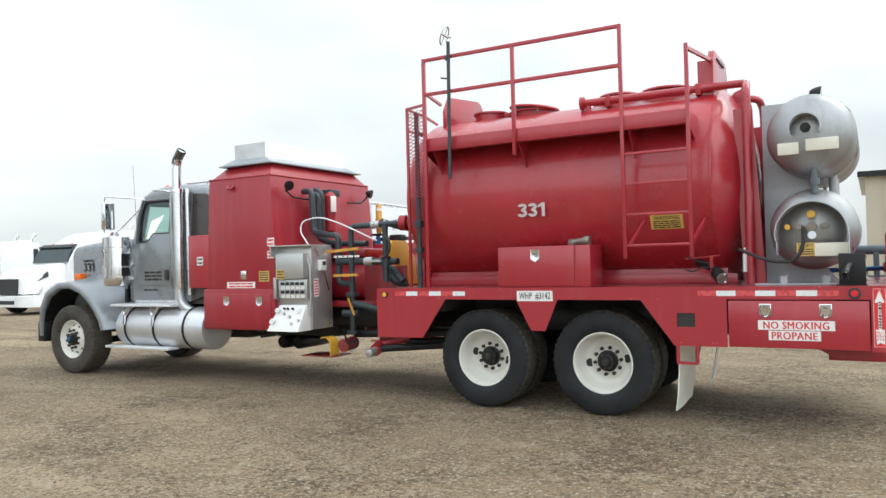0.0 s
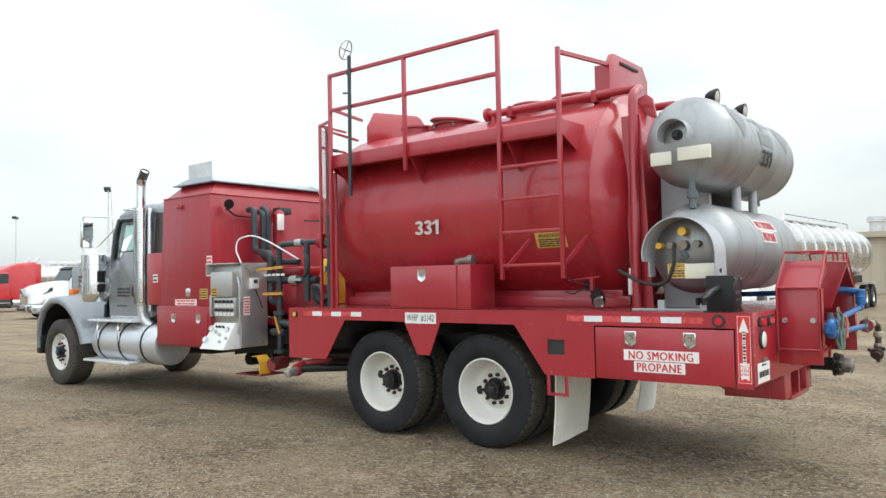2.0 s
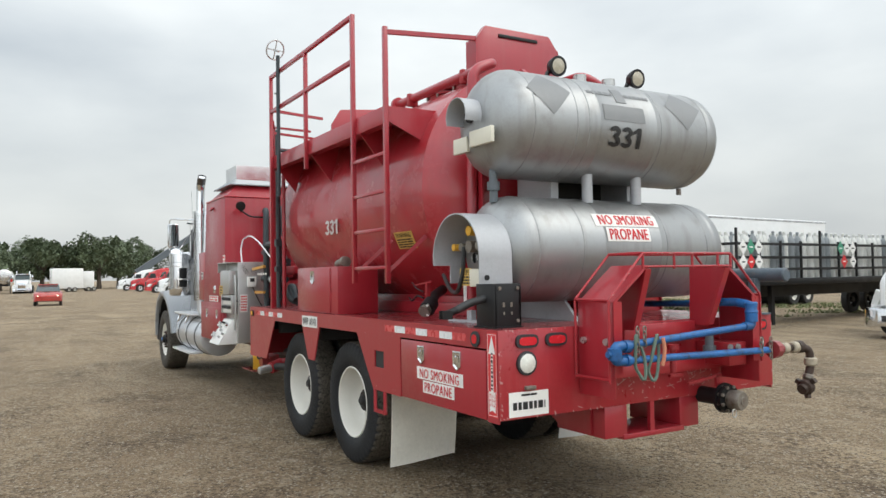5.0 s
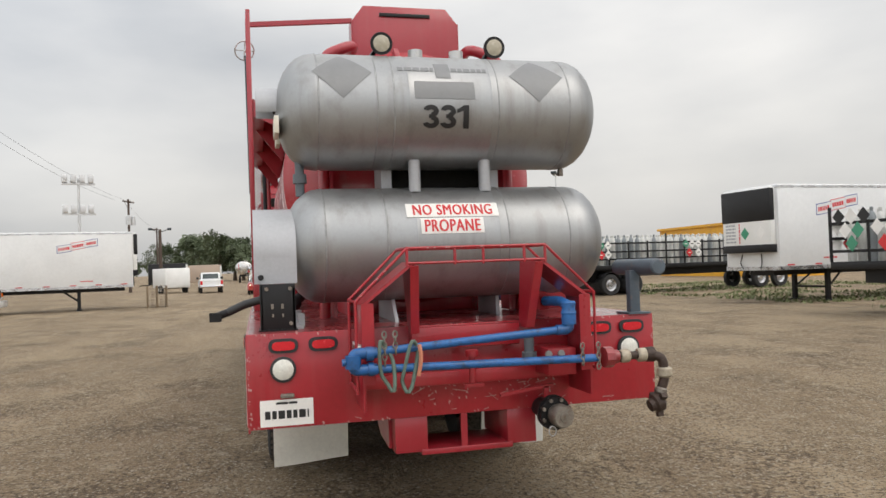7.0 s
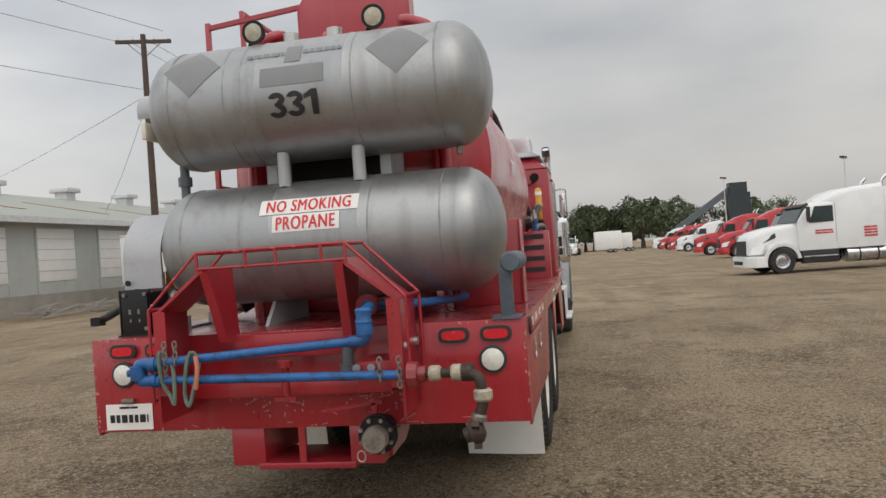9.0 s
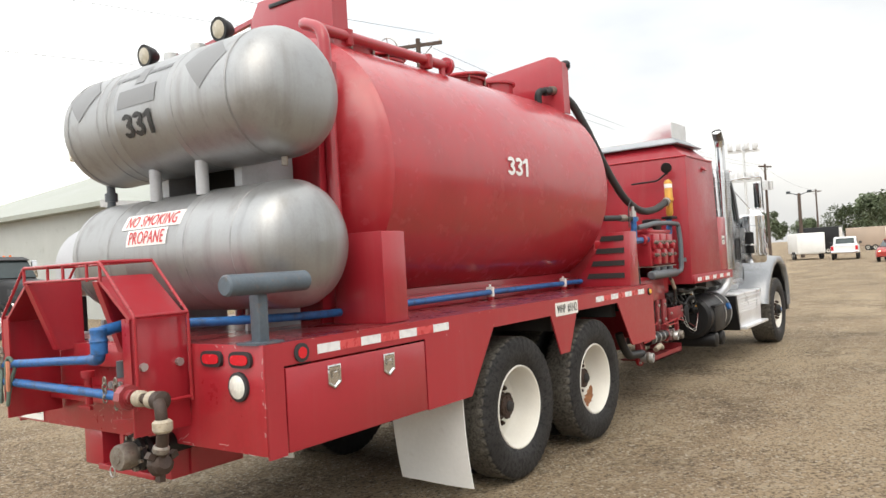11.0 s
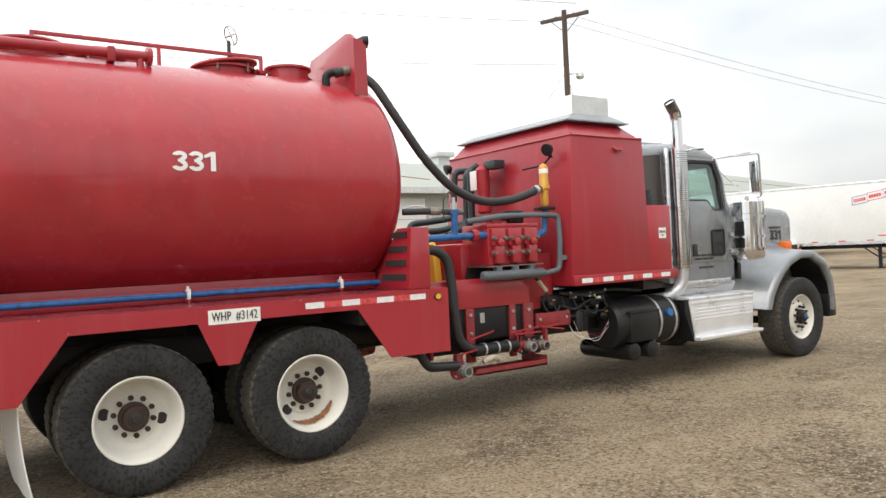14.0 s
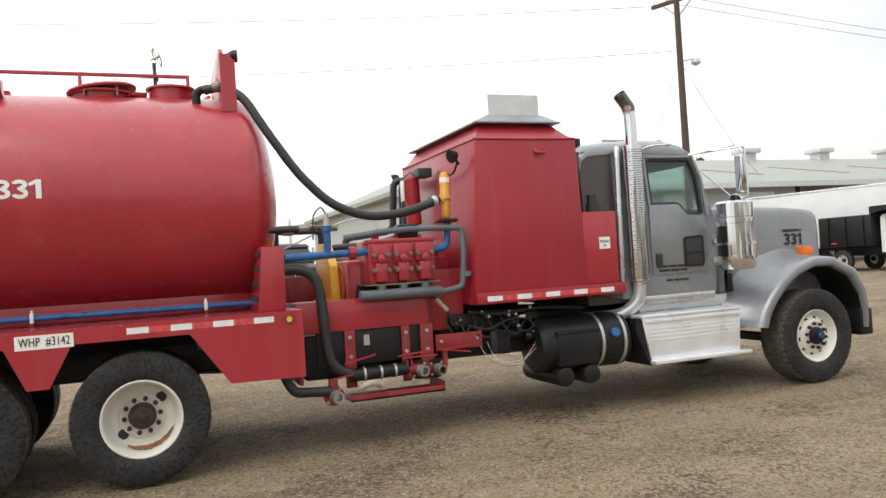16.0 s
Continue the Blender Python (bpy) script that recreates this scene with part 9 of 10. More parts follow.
def dump_truck(m):
    t = thing("dump_truck", "white dump truck with black body by the trailers", "truck", m)
    part("hood", loft([(-0.6, 0.9, 0.75, 1.78, 0.15), (0.4, 0.80, 0.75, 1.62, 0.2), (1.05, 0.72, 0.75, 1.45, 0.2), (1.12, 0.66, 0.8, 1.3, 0.1)]), VEHWHITE, t, angle=50)
    part("cab", loft([(-0.55, 1.0, 0.85, 1.80, 0.1), (-0.95, 0.97, 0.85, 2.55, 0.15), (-1.3, 0.95, 0.85, 2.62, 0.15), (-2.1, 0.95, 0.85, 2.60, 0.12), (-2.2, 0.95, 0.85, 2.5, 0.12)]), VEHWHITE, t, angle=50)
    part("windscreen", Shape().hexa([(-0.52, -0.85, 1.80), (-0.52, 0.85, 1.80), (-0.6, 0.85, 1.80), (-0.6, -0.85, 1.80)], [(-0.90, -0.8, 2.45), (-0.90, 0.8, 2.45), (-0.98, 0.8, 2.45), (-0.98, -0.8, 2.45)]), DARKGLASS, t)
    part("bumper", Shape().box(1.0, 1.25, -1.15, 1.15, 0.4, 0.72, 0.04), VEHWHITE, t)
    part("grille", Shape().box(1.1, 1.15, -0.45, 0.45, 0.85, 1.25, 0.02), SEAT, t)
    for sd in (1, -1):
        part("side_window", Shape().prism([(-1.1, 1.82), (-1.9, 1.82), (-1.9, 2.42), (-1.25, 2.42)], "y", *sorted((sd * 0.93, sd * 0.98))), DARKGLASS, t)
        part("fender", Shape().arc((0, 0.48), "y", 0.58, 0.70, 8, 172, *sorted((sd * 0.66, sd * 1.17)), 14), VEHWHITE, t)
        part("headlamp", Shape().box(1.02, 1.14, *sorted((sd * 0.55, sd * 0.85)), 0.9, 1.1, 0.03), AMBER, t)
        part("mirror", Shape().box(-0.9, -0.82, *sorted((sd * 1.1, sd * 1.3)), 1.85, 2.3, 0.03), SEAT, t)
        part("door_print", bars(flat((-1.5, sd * 0.981, 1.5), (-sd, 0, 0), (0, 0, 1)), -0.4, 0.4, -0.13, 0.13, 1, 0.006, 3, 2), SEAT, t)
        part("mud_lamp", Shape().box(-4.6, -4.3, *sorted((sd * 1.26, sd * 1.27)), 1.3, 1.36), TAPER, t)
        for k in range(3):
            part("body_rib", Shape().box(-2.9 - k * 0.95, -2.8 - k * 0.95, *sorted((sd * 1.25, sd * 1.32)), 1.2, 2.55, 0.01), BLACKP, t)
    part("dump_body", Shape().box(-5.3, -2.45, -1.25, 1.25, 1.15, 2.6, 0.05), BLACKP, t)
    part("cab_shield", Shape().hexa([(-2.5, -1.25, 2.6), (-1.2, -1.25, 2.9), (-1.2, 1.25, 2.9), (-2.5, 1.25, 2.6)], [(-2.5, -1.25, 2.95), (-1.2, -1.25, 2.98), (-1.2, 1.25, 2.98), (-2.5, 1.25, 2.95)]), BLACKP, t)
    part("chassis", Shape().box(-5.2, 0.8, -0.42, 0.42, 0.7, 1.1), BLACKP, t)
    part("side_tank", Shape().box(-3.3, -2.3, 0.6, 1.05, 0.5, 0.95, 0.05), BLACKP, t)
    yard_wheels(t, (0.12, -4.15), 1.02, YR_WHT)


dump_truck(pose(36.0, 14.55, 0, 0, 0, -89))


def pickup(m):
    t = thing("pickup_truck", "white pickup truck standing on the dirt yard", "car", m)
    part("body", loft([(-2.8, 0.95, 0.55, 1.12, 0.08), (0.9, 0.98, 0.5, 1.15, 0.1), (2.3, 0.95, 0.5, 1.12, 0.15), (2.6, 0.85, 0.55, 1.0, 0.12)]), VEHWHITE, t, angle=50)
    part("cabin", loft([(1.2, 0.85, 1.1, 1.18, 0.03), (0.5, 0.80, 1.1, 1.78, 0.1), (-0.7, 0.80, 1.1, 1.80, 0.1), (-1.0, 0.84, 1.1, 1.2, 0.05)]), VEHWHITE, t, angle=50)
    part("rear_window", Shape().hexa([(-0.99, -0.68, 1.25), (-0.99, 0.68, 1.25), (-0.9, 0.68, 1.25), (-0.9, -0.68, 1.25)], [(-0.80, -0.64, 1.68), (-0.80, 0.64, 1.68), (-0.7, 0.64, 1.68), (-0.7, -0.64, 1.68)]), DARKGLASS, t)
    part("rear_bumper", Shape().box(-2.95, -2.75, -0.95, 0.95, 0.5, 0.66, 0.02), CHROME, t)
    for sd in (1, -1):
        part("side_window", Shape().prism([(0.55, 1.25), (-0.8, 1.25), (-0.65, 1.68), (0.35, 1.68)], "y", *sorted((sd * 0.79, sd * 0.85))), DARKGLASS, t)
        part("tail_lamp", Shape().box(-2.83, -2.78, *sorted((sd * 0.75, sd * 0.93)), 0.75, 1.08, 0.01), LENSRED, t)
        part("mirror", Shape().box(0.55, 0.65, *sorted((sd * 0.95, sd * 1.15)), 1.2, 1.4, 0.02), SEAT, t)
    yard_wheels(t, (1.8, -1.8), 0.85, YR_ALU, 0.78)


pickup(pose(66.0, 5.35, 0, 0, 0, 6))


def small_car(m):
    t = thing("car", "red car with its headlamps lit on the dirt yard", "car", m)
    part("body", loft([(-2.1, 0.8, 0.4, 0.85, 0.12), (-1.6, 0.88, 0.3, 0.98, 0.12), (0.9, 0.9, 0.3, 0.98, 0.12), (1.9, 0.86, 0.3, 0.80, 0.15), (2.1, 0.75, 0.35, 0.65, 0.1)]), CARRED, t, angle=50)
    part("cabin", loft([(1.0, 0.76, 0.9, 0.98, 0.02), (0.2, 0.68, 0.9, 1.45, 0.12), (-0.9, 0.68, 0.9, 1.46, 0.12), (-1.6, 0.74, 0.9, 1.0, 0.05)]), DARKGLASS, t, angle=50)
    part("roof", loft([(0.25, 0.62, 1.42, 1.48, 0.03), (-0.95, 0.62, 1.42, 1.49, 0.03)]), CARRED, t)
    for sd in (1, -1):
        part("headlamp", Shape().cyl((1.9, sd * 0.62, 0.62), (2.06, sd * 0.60, 0.62), 0.09, n=12), LITLAMP, t, "lit headlamp")
    yard_wheels(t, (1.35, -1.3), 0.78, YR_ALU, 0.64)


small_car(pose(56.0, 1.0, 0, 0, 0, 176))


def cargo_van(m, paint, label, h, l):
    t = thing("enclosed_trailer", label, "trailer", m, "small trailers far in the yard")
    part("body", Shape().box(-l, 0, -1.1, 1.1, 0.5, h, 0.08), paint, t)
    part("door", Shape().box(-l - 0.03, -l, -0.9, 0.9, 0.6, h - 0.15, 0.02), WHITE, t)
    part("drawbar", Shape().bar((0, 0, 0.5), (1.2, 0, 0.45), 0.1), BLACKP, t)
    yard_wheels(t, (-l * 0.55, -l * 0.55 - 0.8), 1.1, YR_WHT, 0.7)


cargo_van(pose(73.0, 10.0, 0, 0, 0, 20), WHITE, "white enclosed cargo trailer far in the yard", 2.3, 5.0)
cargo_van(pose(95.0, 14.2, 0, 0, 0, 88), BLACKP, "dark enclosed trailer far in the yard", 3.1, 4.4)
cargo_van(pose(106.0, 10.6, 0, 0, 0, 86), mat("faded_tan_panel", (0.42, 0.33, 0.26), 0.6, var=0.1, scale=0.6), "faded tan box trailer far in the yard", 2.9, 4.4)
cargo_van(pose(126.0, -2.7, 0, 0, 0, 95), WHITE, "white box trailer far in the yard", 3.6, 4.4)
cargo_van(pose(130.0, -7.2, 0, 0, 0, 95), WHITE, "pale box trailer far in the yard", 3.2, 1.8)
tanker(pose(118.0, 3.5, 0, 0, 0, 178), "small dull tank trailer far in the yard")
tractor(pose(116.0, 1.3, 0, 0, 0, 176), VEHWHITE, "white day cab semi tractor far in the yard", False, True, roof_z=2.85)


# ---- buildings ----
def warehouse():
    """Long low warehouse with a hipped metal roof and dock doors."""
    t = thing("warehouse", "grey green warehouse with metal roof and dock doors", "building")
    x0, x1, y0, y1, e = 15.5, 72.0, 27.0, 47.0, 4.9
    wall = part("front_wall", Shape().box(x0, 41.1, y0, y0 + 0.3, 1.1, e), WALLGREEN, t)
    part("dock_base", Shape().box(x0, 41.2, y0 - 0.06, y0 + 0.3, 0, 1.1), CONCRETE, t)
    part("side_wall", Shape().box(x0, x0 + 0.3, y0 + 0.3, y1, 0, e), WALLGREEN, t)
    part("recess_wall", Shape().box(41.1, 41.4, y0, y0 + 6, 0, e).box(41.4, x1, y0 + 6, y0 + 6.3, 0, e), WALLGREEN, t)
    part("end_wall", Shape().box(x1 - 0.3, x1, y0 + 6.3, y1, 0, e), WALLGREEN, t)
    part("rear_wall", Shape().box(x0, x1, y1 - 0.3, y1, 0, e), WALLGREEN, t)
    part("roof", Shape().rings([[(x0 - 0.6, y0 - 0.8, e), (x1 + 0.6, y0 - 0.8, e), (x1 + 0.6, y1 + 0.8, e), (x0 - 0.6, y1 + 0.8, e)], [(x0 - 0.6, y0 - 0.8, e + 0.22), (x1 + 0.6, y0 - 0.8, e + 0.22), (x1 + 0.6, y1 + 0.8, e + 0.22), (x0 - 0.6, y1 + 0.8, e + 0.22)], [(x0 + 6, y0 + 10, e + 3.0), (x1 - 8, y0 + 10, e + 3.0), (x1 - 8, y0 + 10.4, e + 3.0), (x0 + 6, y0 + 10.4, e + 3.0)]]), ROOFGREEN, t)
    for k in range(6):
        cx = x0 + 9 + k * 7.5
        v = part("roof_vent", Shape().box(cx - 0.5, cx + 0.5, y0 + 9.7, y0 + 10.7, e + 2.8, e + 3.5).box(cx - 0.75, cx + 0.75, y0 + 9.4, y0 + 11.0, e + 3.5, e + 3.85, 0.03), GALV, t)
        part("roof_stain", Shape().hexa([(cx - 2.6, y0 + 5.6, e + 1.855), (cx - 2.2, y0 + 5.6, e + 1.855), (cx + 1.2, y0 + 2.2, e + 0.99), (cx + 0.8, y0 + 2.2, e + 0.99)], [(cx - 2.6, y0 + 5.6, e + 1.885), (cx - 2.2, y0 + 5.6, e + 1.885), (cx + 1.2, y0 + 2.2, e + 1.02), (cx + 0.8, y0 + 2.2, e + 1.02)]), RUST, t)
    for cx in (37.75, 32.6, 27.45, 22.3):
        d = part("dock_door", Shape().box(cx - 1.5, cx + 1.5, y0 - 0.03, y0, 1.75, 4.6, 0.01), WHITE, wall, "white sectional dock door")
        for k in range(4):
            part("door_joint", Shape().box(cx - 1.5, cx + 1.5, y0 - 0.045, y0 - 0.03, 2.3 + k * 0.58, 2.33 + k * 0.58), GREYPLATE, d)
        part("door_frame", Shape().box(cx - 1.62, cx - 1.5, y0 - 0.06, y0, 1.12, 4.6).box(cx + 1.5, cx + 1.62, y0 - 0.06, y0, 1.12, 4.6).box(cx - 1.62, cx + 1.62, y0 - 0.06, y0, 4.6, 4.72), WALLGREEN, wall)
    part("downspout", Shape().box(40.95, 41.2, y0 - 0.12, y0, 0.2, e), DARKGAP, t)
    part("fascia", Shape().box(x0 - 0.65, x1 + 0.65, y0 - 0.86, y0 - 0.8, e - 0.08, e + 0.24), GALV, t)


warehouse()


def metal_building(name, label, x0, x1, y0, y1, h, wallm, roofm, trim):
    t = thing(name, label, "building")
    wall = part("wall", Shape().box(x0, x1, y0, y1, 0, h), wallm, t)
    for k in range(int((x1 - x0) / 0.8)):
        part("wall_rib", Shape().box(x0 + 0.2 + k * 0.8, x0 + 0.28 + k * 0.8, y1, y1 + 0.05, 0.1, h), wallm, wall)
    part("roof", Shape().prism([(y0 - 0.4, h), (y1 + 0.4, h), (y1 + 0.4, h + 0.25), ((y0 + y1) / 2, h + 0.5), (y0 - 0.4, h + 0.25)], "x", x0 - 0.4, x1 + 0.4), roofm, t)
    part("eave_trim", Shape().box(x0 - 0.42, x1 + 0.42, y1 + 0.4, y1 + 0.46, h - 0.12, h + 0.24), trim, t)


metal_building("metal_building", "tan ribbed metal building with dark eave", -32.0, 0.4, -66.0, -46.0, 6.3, TAN, GALV, BLACKP)
metal_building("low_building", "low tan building behind the parked trucks", 1.5, 24.0, -66.0, -50.0, 3.9, TAN, TAN, TAN)
part("roof_vent", Shape().lathe([(0, 0.5), (0.7, 0.5), (0.75, 0.65), (1.1, 0.65)], (7.3, -53, 4.2), (0, 0, 1), 16), GALV, bpy.data.objects["low_building"])
ob = thing("storage_shed", "orange yellow panel shed behind the trailers", "building")
part("shed_wall", Shape().box(43.0, 60.0, -40.0, -36.0, 0, 4.2), ORANGE_ROOF, ob)
part("shed_roof", Shape().box(42.8, 60.2, -40.2, -35.8, 4.2, 4.4), ORANGE_ROOF, ob)


# ---- poles and wires ----
def utility_pole(x, y, h, turn, lamp=False, label="brown wooden utility pole with cross arm"):
    t = thing("utility_pole", label, "utility pole", pose(x, y, 0, 0, 0, turn), "utility poles")
    part("shaft", Shape().lathe([(0, 0.165), (h, 0.10)], (0, 0, 0), (0, 0, 1), 14), WOOD, t)
    part("cross_arm", Shape().box(-0.06, 0.06, -1.05, 1.05, h - 0.35, h - 0.22), WOOD, t)
    part("arm_brace", Shape().bar((0.08, 0, h - 0.9), (0.08, 0.6, h - 0.35), 0.03).bar((0.08, 0, h - 0.9), (0.08, -0.6, h - 0.35), 0.03), STEEL, t)
    for k in (-0.95, -0.4, 0.4, 0.95):
        part("insulator", Shape().lathe([(0, 0.03), (0.05, 0.05), (0.10, 0.03), (0.14, 0.04), (0.16, 0.01)], (0, k, h - 0.22), (0, 0, 1), 10), SIGNWHITE, t)
    if lamp:
        part("yard_lamp", Shape().tube([(0, 0, h - 2.6), (0.5, -0.35, h - 2.5)], 0.03, 8).lathe([(0, 0.08), (0.08, 0.16), (0.22, 0.18), (0.3, 0.12)], (0.5, -0.35, h - 2.45), (0, 0, -1), 14), GALV, t)
        for z in (1.55, 2.35):
            part("notice", Shape().box(-0.20, -0.18, -0.13, 0.13, z, z + 0.42), SIGNWHITE, t)
    return t


utility_pole(23.0, 15.0, 11.2, 20, True)
up2 = utility_pole(79.0, 14.0, 9.7, 70)
for sd in (0.45, -0.45):
    part("transformer", Shape().lathe([(0, 0.05), (0.02, 0.26), (0.9, 0.26), (0.95, 0.2), (1.0, 0.05)], (-0.2, sd, 7.0), (0, 0, 1), 14), GALV, up2, "grey pole transformer can")
utility_pole(-24.0, 24.5, 11.2, 20)
utility_pole(118.0, 16.0, 9.0, 60)
wire_mat = mat("dark_overhead_wire", (0.05, 0.05, 0.055), 0.6)
def overhead(a, b, sag, r=0.009):
    a, b = Vector(a), Vector(b)
    pts = [a.lerp(b, k / 24) - Vector((0, 0, sag * 4 * (k / 24) * (1 - k / 24))) for k in range(25)]
    return Shape().tube(pts, r, 5)
for a, b, sag in (((22.6, 13.9, 11.1), (-24.4, 23.4, 11.1), 0.5), ((23.4, 16.1, 11.1), (-23.6, 25.6, 11.1), 0.6), ((23.0, 15.0, 9.0), (-24, 24.5, 8.7), 0.6), ((23.0, 15.0, 11.1), (79, 14.3, 9.6), 0.8), ((23.4, 15.8, 11.1), (79, 15.2, 9.6), 0.8), ((79, 14.3, 9.6), (118, 16, 8.9), 0.6), ((23.0, 15.0, 8.6), (40.0, 29.0, 6.0), 0.3), ((23.0, 15.0, 8.8), (60.0, 70.0, 9.0), 1.0)):
    solid("overhead_wire", overhead(a, b, sag), wire_mat, "thin dark overhead wire between poles", "wire", group="overhead wires")


def lamp_pole(x, y, h, turn):
    t = thing("lamp_pole", "tall grey steel lamp pole with twin floodlights", "lamp pole", pose(x, y, 0, 0, 0, turn), "lamp poles")
    part("shaft", Shape().lathe([(0, 0.12), (h, 0.06)], (0, 0, 0), (0, 0, 1), 10), GALV, t)
    part("arm", Shape().box(-0.04, 0.04, -0.8, 0.8, h - 0.06, h + 0.02), GALV, t)
    for sd in (1, -1):
        part("floodlight", Shape().box(-0.2, 0.35, sd * 0.65 - 0.32, sd * 0.65 + 0.32, h, h + 0.28, 0.04), PIPEGREY, t)


for x, y, h in ((66, -28.1, 10.4), (107, -36.5, 10.9), (143, -27, 12.0), (29, -87, 12.0)):
    lamp_pole(x, y, h, 60)
t = thing("floodlight_mast", "pale mast with two banks of floodlights", "lamp pole", pose(150, 33.6, 0, 0, 0, 15) @ Matrix.Scale(1.36, 4))
part("shaft", Shape().lathe([(0, 0.25), (15, 0.15)], (0, 0, 0), (0, 0, 1), 10), GALV, t)
for z in (14.2, 10.0):
    part("light_bank", Shape().box(-0.2, 0.2, -2.1, 2.1, z, z + 0.25), GALV, t)
    for k in range(4):
        part("floodlight", Shape().box(-0.4, 0.3, -1.9 + k * 1.1, -1.2 + k * 1.1, z + 0.3, z + 1.4, 0.05), GALV, t)
t = thing("twin_lamp_post", "dark post with two lamp heads", "lamp pole", pose(79, 11.0, 0, 0, 0, 15))
part("shaft", Shape().lathe([(0, 0.2), (6.4, 0.15)], (0, 0, 0), (0, 0, 1), 10), WOOD, t)
for sd in (1, -1):
    part("lamp_head", Shape().tube([(0, 0, 6.2), (0, sd * 0.9, 6.5)], 0.04, 6).box(-0.15, 0.15, sd * 0.95 - 0.2, sd * 0.95 + 0.2, 6.4, 6.65, 0.04), PIPEGREY, t)
t = thing("loading_tower", "dark loading tower with sloping conveyor far off", "tower", pose(150, -30.5, 0, 0, 0, 0))
part("tower", Shape().box(-2, 2, -2, 2, 0, 9.5).box(-1.6, 1.6, -1.6, 1.6, 9.5, 11.5), PIPEGREY, t)
part("conveyor", Shape().bar((0, 1, 10.5), (0, 12, 3.0), 1.2), PUMPGREY, t)


# ---- trees and greenery ----
def crown_mesh(seed, r, h):
    """Leaf clumps: many small tilted blades gathered in uneven bunches."""
    rnd2 = random.Random(seed)
    s = Shape()
    for c in range(38):
        a, q = rnd2.uniform(0, 6.28), rnd2.uniform(0.1, 1.0) ** 0.6
        cz = rnd2.uniform(0.28, 0.95) * h
        lim = r * (1.05 - abs(cz / h - 0.55) * 1.3)
        c0 = Vector((math.cos(a) * q * lim, math.sin(a) * q * lim, cz))
        cr = rnd2.uniform(0.16, 0.34) * r
        for k in range(105):
            d = Vector((rnd2.gauss(0, 1), rnd2.gauss(0, 1), rnd2.gauss(0, 0.8))).normalized() * cr * rnd2.uniform(0.5, 1.1)
            p = c0 + d
            u = Vector((rnd2.gauss(0, 1), rnd2.gauss(0, 1), rnd2.gauss(0, 1))).normalized() * rnd2.uniform(0.16, 0.36)
            v = u.orthogonal().normalized() * rnd2.uniform(0.14, 0.30)
            s._faces([p - u, p + v, p + u, p - v * 0.7], [(0, 1, 2, 3)])
    return s.mesh("crown", LEAF, 180)


CROWNS = [crown_mesh(k, 4.6 + k * 0.5, 8.0 + k) for k in range(3)]
TRUNK = Shape().lathe([(0, 0.45), (1.5, 0.32), (4.5, 0.2), (6, 0.06)], (0, 0, 0), (0, 0, 1), 10).bar((0, 0, 2.2), (1.8, 0.6, 5.0), 0.18).bar((0, 0, 2.6), (-1.4, 1.2, 5.4), 0.16).bar((0, 0, 2.8), (-0.4, -1.8, 5.2), 0.16).mesh("trunk", BARK)
rnd = random.Random(21)
spots = [(158, 4), (161, 9), (166, -1), (160, -3), (168, 6), (163, -7), (170, -11), (160, -13), (172, -18), (176, 14), (185, -22), (190, -30), (178, -37), (196, -40), (188, -47), (200, -54), (215, 18), (222, 27), (230, 38), (236, 50), (240, 8), (250, 70), (62, 62), (68, 66)]
for k, (x, y) in enumerate(spots):
    sc = rnd.uniform(0.85, 1.25)
    t = thing("tree", "leafy green tree at the far edge of the yard", "tree", pose(x, y, 0, 0, 0, rnd.uniform(0, 360)) @ Matrix.Scale(sc, 4), "trees at the far edge")
    part("trunk", TRUNK, None, t)
    part("crown", CROWNS[k % 3], None, t)


def grass_patch(name, x0, x1, y0, y1, n, seed, label):
    rnd2 = random.Random(seed)
    s = Shape()
    for k in range(n):
        x, y = rnd2.uniform(x0, x1), rnd2.uniform(y0, y1)
        if noise.noise((x * 0.35, y * 0.35, 9)) < -0.15:
            continue
        a, hh, w = rnd2.uniform(0, 6.28), rnd2.uniform(0.04, 0.13), rnd2.uniform(0.03, 0.07)
        dx, dy = math.cos(a) * w, math.sin(a) * w
        s._faces([(x - dx, y - dy, 0), (x + dx, y + dy, 0), (x + dx * 0.4 + dy, y + dy * 0.4 - dx, hh)], [(0, 1, 2)])
    solid(name, s, GRASS, label, "grass", "stuff")


grass_patch("grass", 13.0, 40.0, -31.0, -16.5, 9000, 4, "thin green grass strip below the trailers")
grass_patch("weeds", 22.3, 24.9, 14.2, 16.0, 260, 6, "weeds at the foot of the pole")
s = Shape()
rnd = random.Random(5)
for k in range(40):
    x, y = 31.0 + rnd.uniform(-4, 4), 23.5 + rnd.uniform(-1.2, 1.2)
    a, ln = rnd.uniform(-0.6, 0.6), rnd.uniform(0.8, 2.4)
    z = rnd.uniform(0.04, 0.45)
    s.bar((x - math.cos(a) * ln / 2, y - math.sin(a) * ln / 2, z), (x + math.cos(a) * ln / 2, y + math.sin(a) * ln / 2, max(0.03, z + rnd.uniform(-0.3, 0.3))), 0.07)
solid("scrap_pile", s, CONCRETE, "low pile of grey scrap by the warehouse dock", "scrap", "stuff")
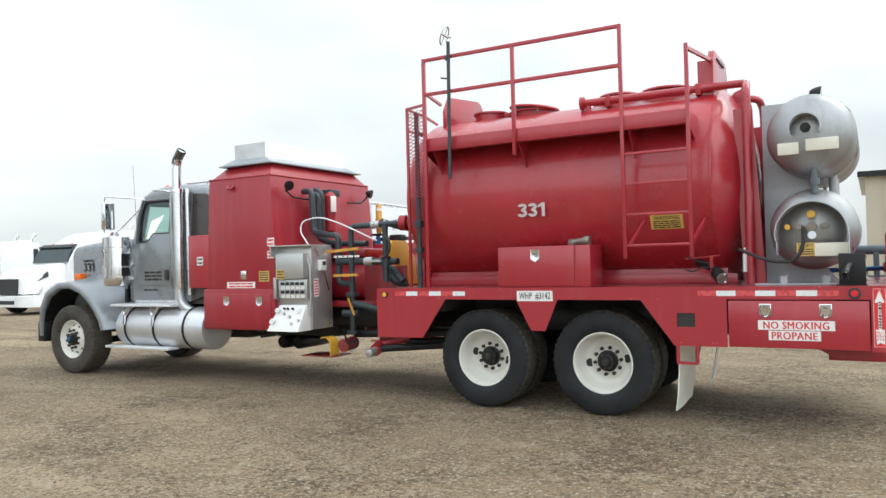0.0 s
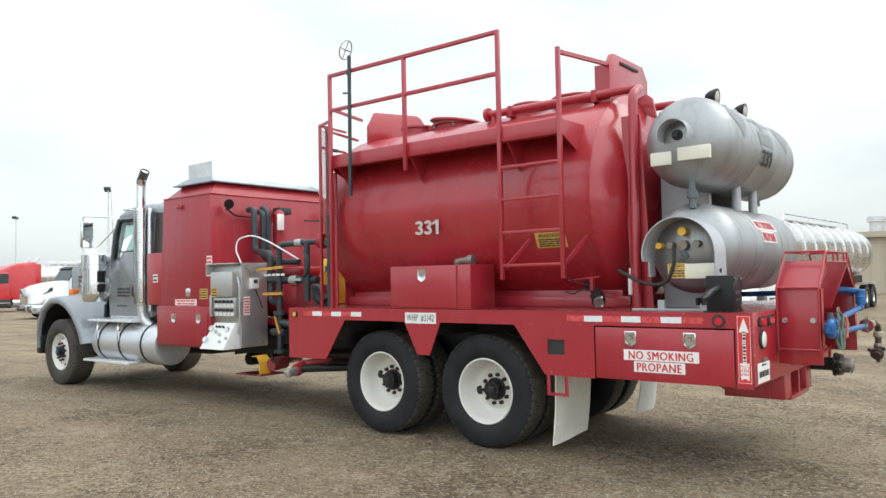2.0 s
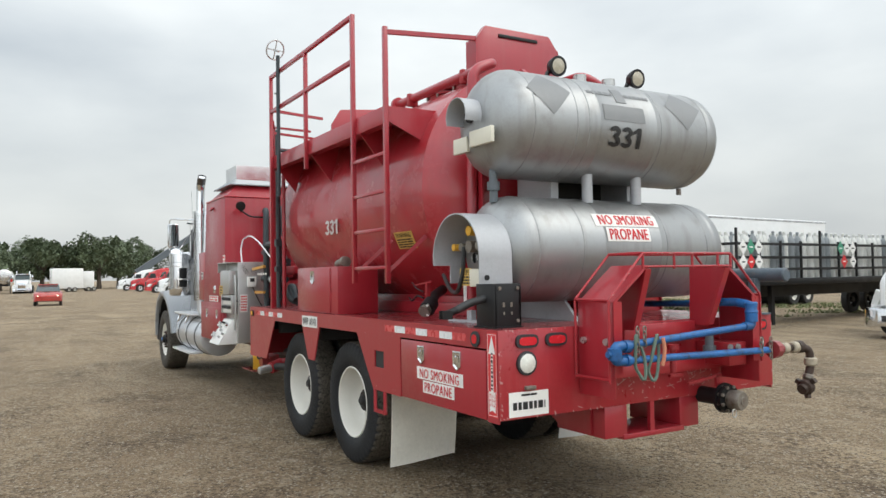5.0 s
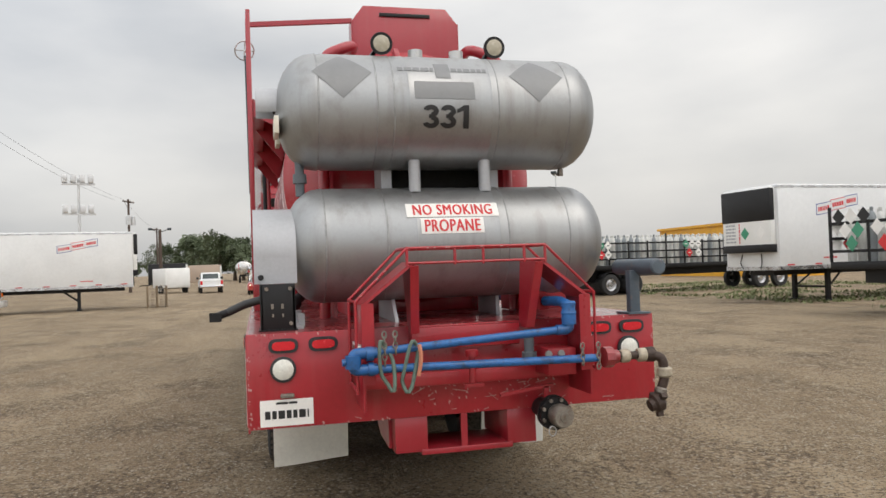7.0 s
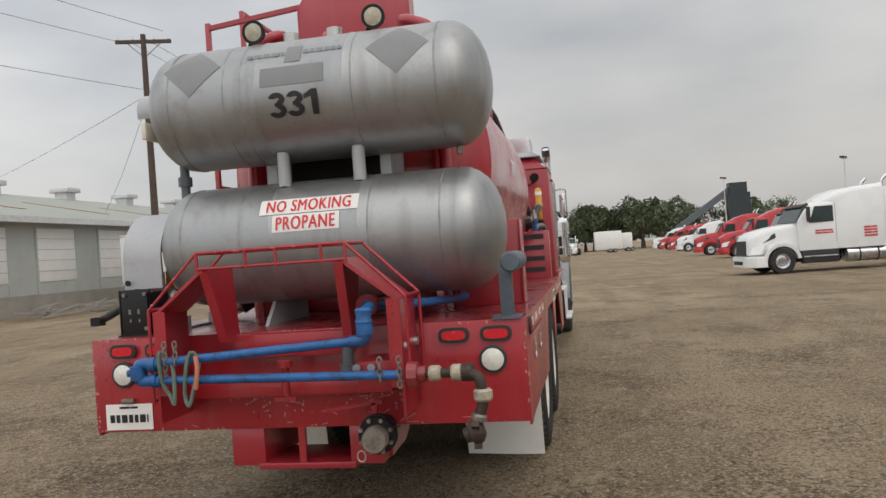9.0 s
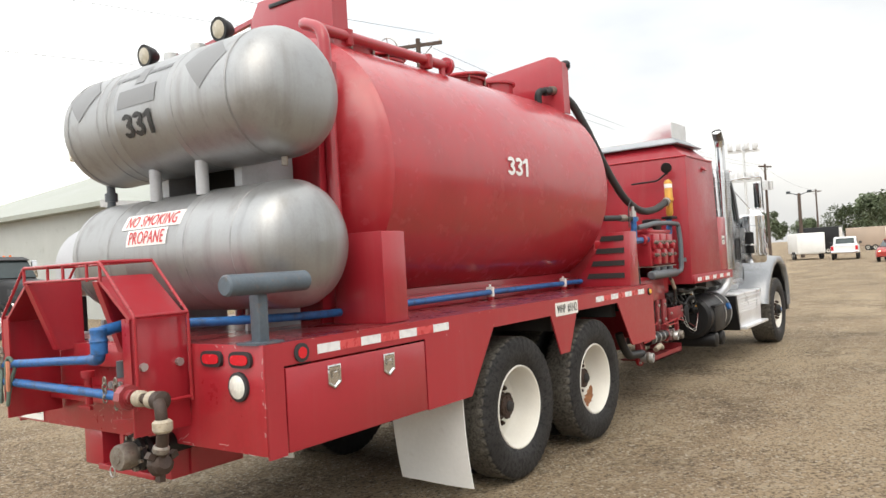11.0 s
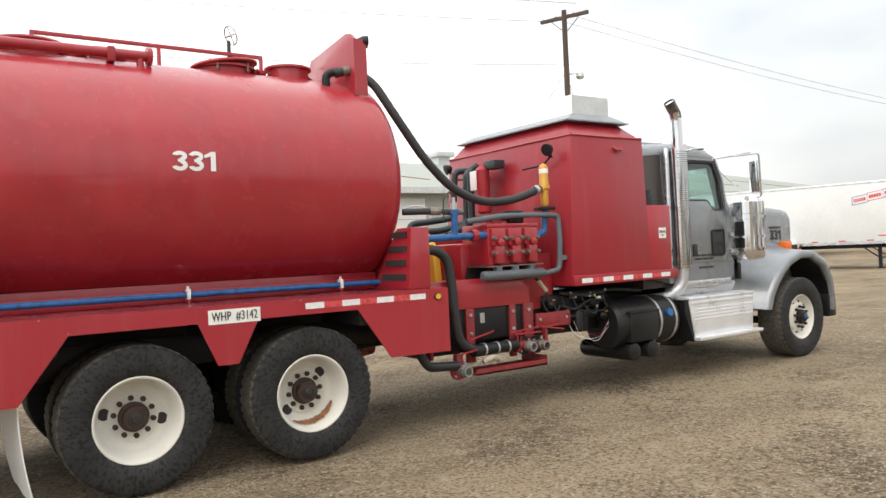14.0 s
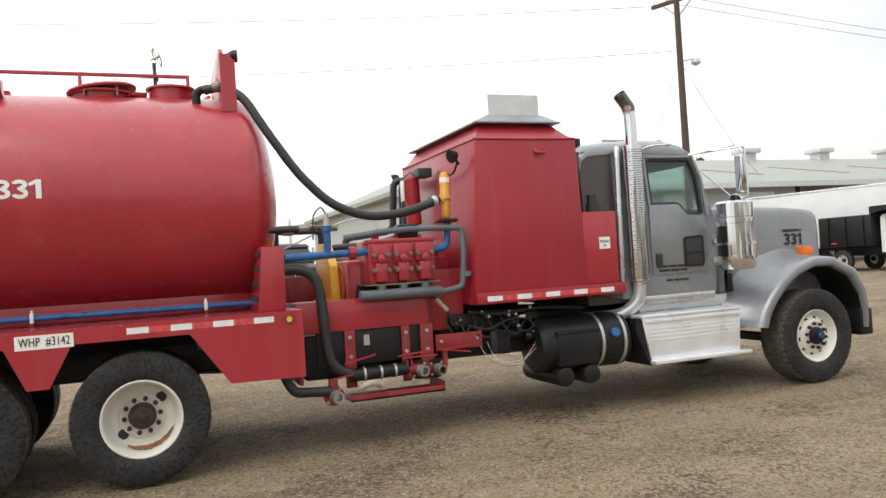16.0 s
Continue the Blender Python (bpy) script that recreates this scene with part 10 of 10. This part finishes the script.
ps = thing("pallet_stack", "stack of brown wooden pallets beside the trailer", "pallets", pose(38.6, 6.5, 0, 0, 0, 8))
PALLET = mat("pallet_wood", (0.20, 0.145, 0.09), 0.85, var=0.3, scale=4)
for k in range(8):
    for j in range(5):
        part("slat", Shape().box(-0.6, 0.6, -0.5 + j * 0.225, -0.38 + j * 0.225, 0.11 + k * 0.145, 0.13 + k * 0.145), PALLET, ps)
    part("runner", Shape().box(-0.6, 0.6, -0.05, 0.05, k * 0.145, 0.11 + k * 0.145).box(-0.6, 0.6, -0.52, -0.44, k * 0.145, 0.11 + k * 0.145).box(-0.6, 0.6, 0.44, 0.52, k * 0.145, 0.11 + k * 0.145), PALLET, ps)

# ---- loose stones on the dirt ----
STONE = mat("loose_gravel", (0.25, 0.20, 0.145), 0.85, var=0.4, scale=3, fine=20)
rnd = random.Random(77)
verts, faces = [], []
for k in range(30000):
    x, y = rnd.uniform(-7, 17), rnd.choice((-1, 1)) * rnd.uniform(0, 11)
    if noise.noise((x * 0.4, y * 0.4, 3)) < rnd.uniform(-0.6, 0.4):
        continue
    r = rnd.uniform(0.004, 0.011) * (1.7 if rnd.random() < 0.06 else 1)
    a = rnd.uniform(0, 6.28)
    zz = 0.022 * noise.noise((x * 0.5, y * 0.5, 1.7)) + 0.016 * noise.noise((x * 1.9, y * 1.9, 4.2)) - 0.012
    b = len(verts)
    for q in range(4):
        verts.append((x + math.cos(a + q * 1.57) * r * rnd.uniform(0.7, 1.3), y + math.sin(a + q * 1.57) * r * rnd.uniform(0.7, 1.3), zz - 0.002))
    verts.append((x + rnd.uniform(-0.3, 0.3) * r, y + rnd.uniform(-0.3, 0.3) * r, zz + r * rnd.uniform(0.6, 1.1)))
    faces += [(b, b + 1, b + 4), (b + 1, b + 2, b + 4), (b + 2, b + 3, b + 4), (b + 3, b, b + 4)]
me = bpy.data.meshes.new("gravel")
me.from_pydata(verts, [], faces)
me.materials.append(STONE)
tagged(new("gravel", me), "small pale stones scattered over the dirt", "gravel", kind="stuff")
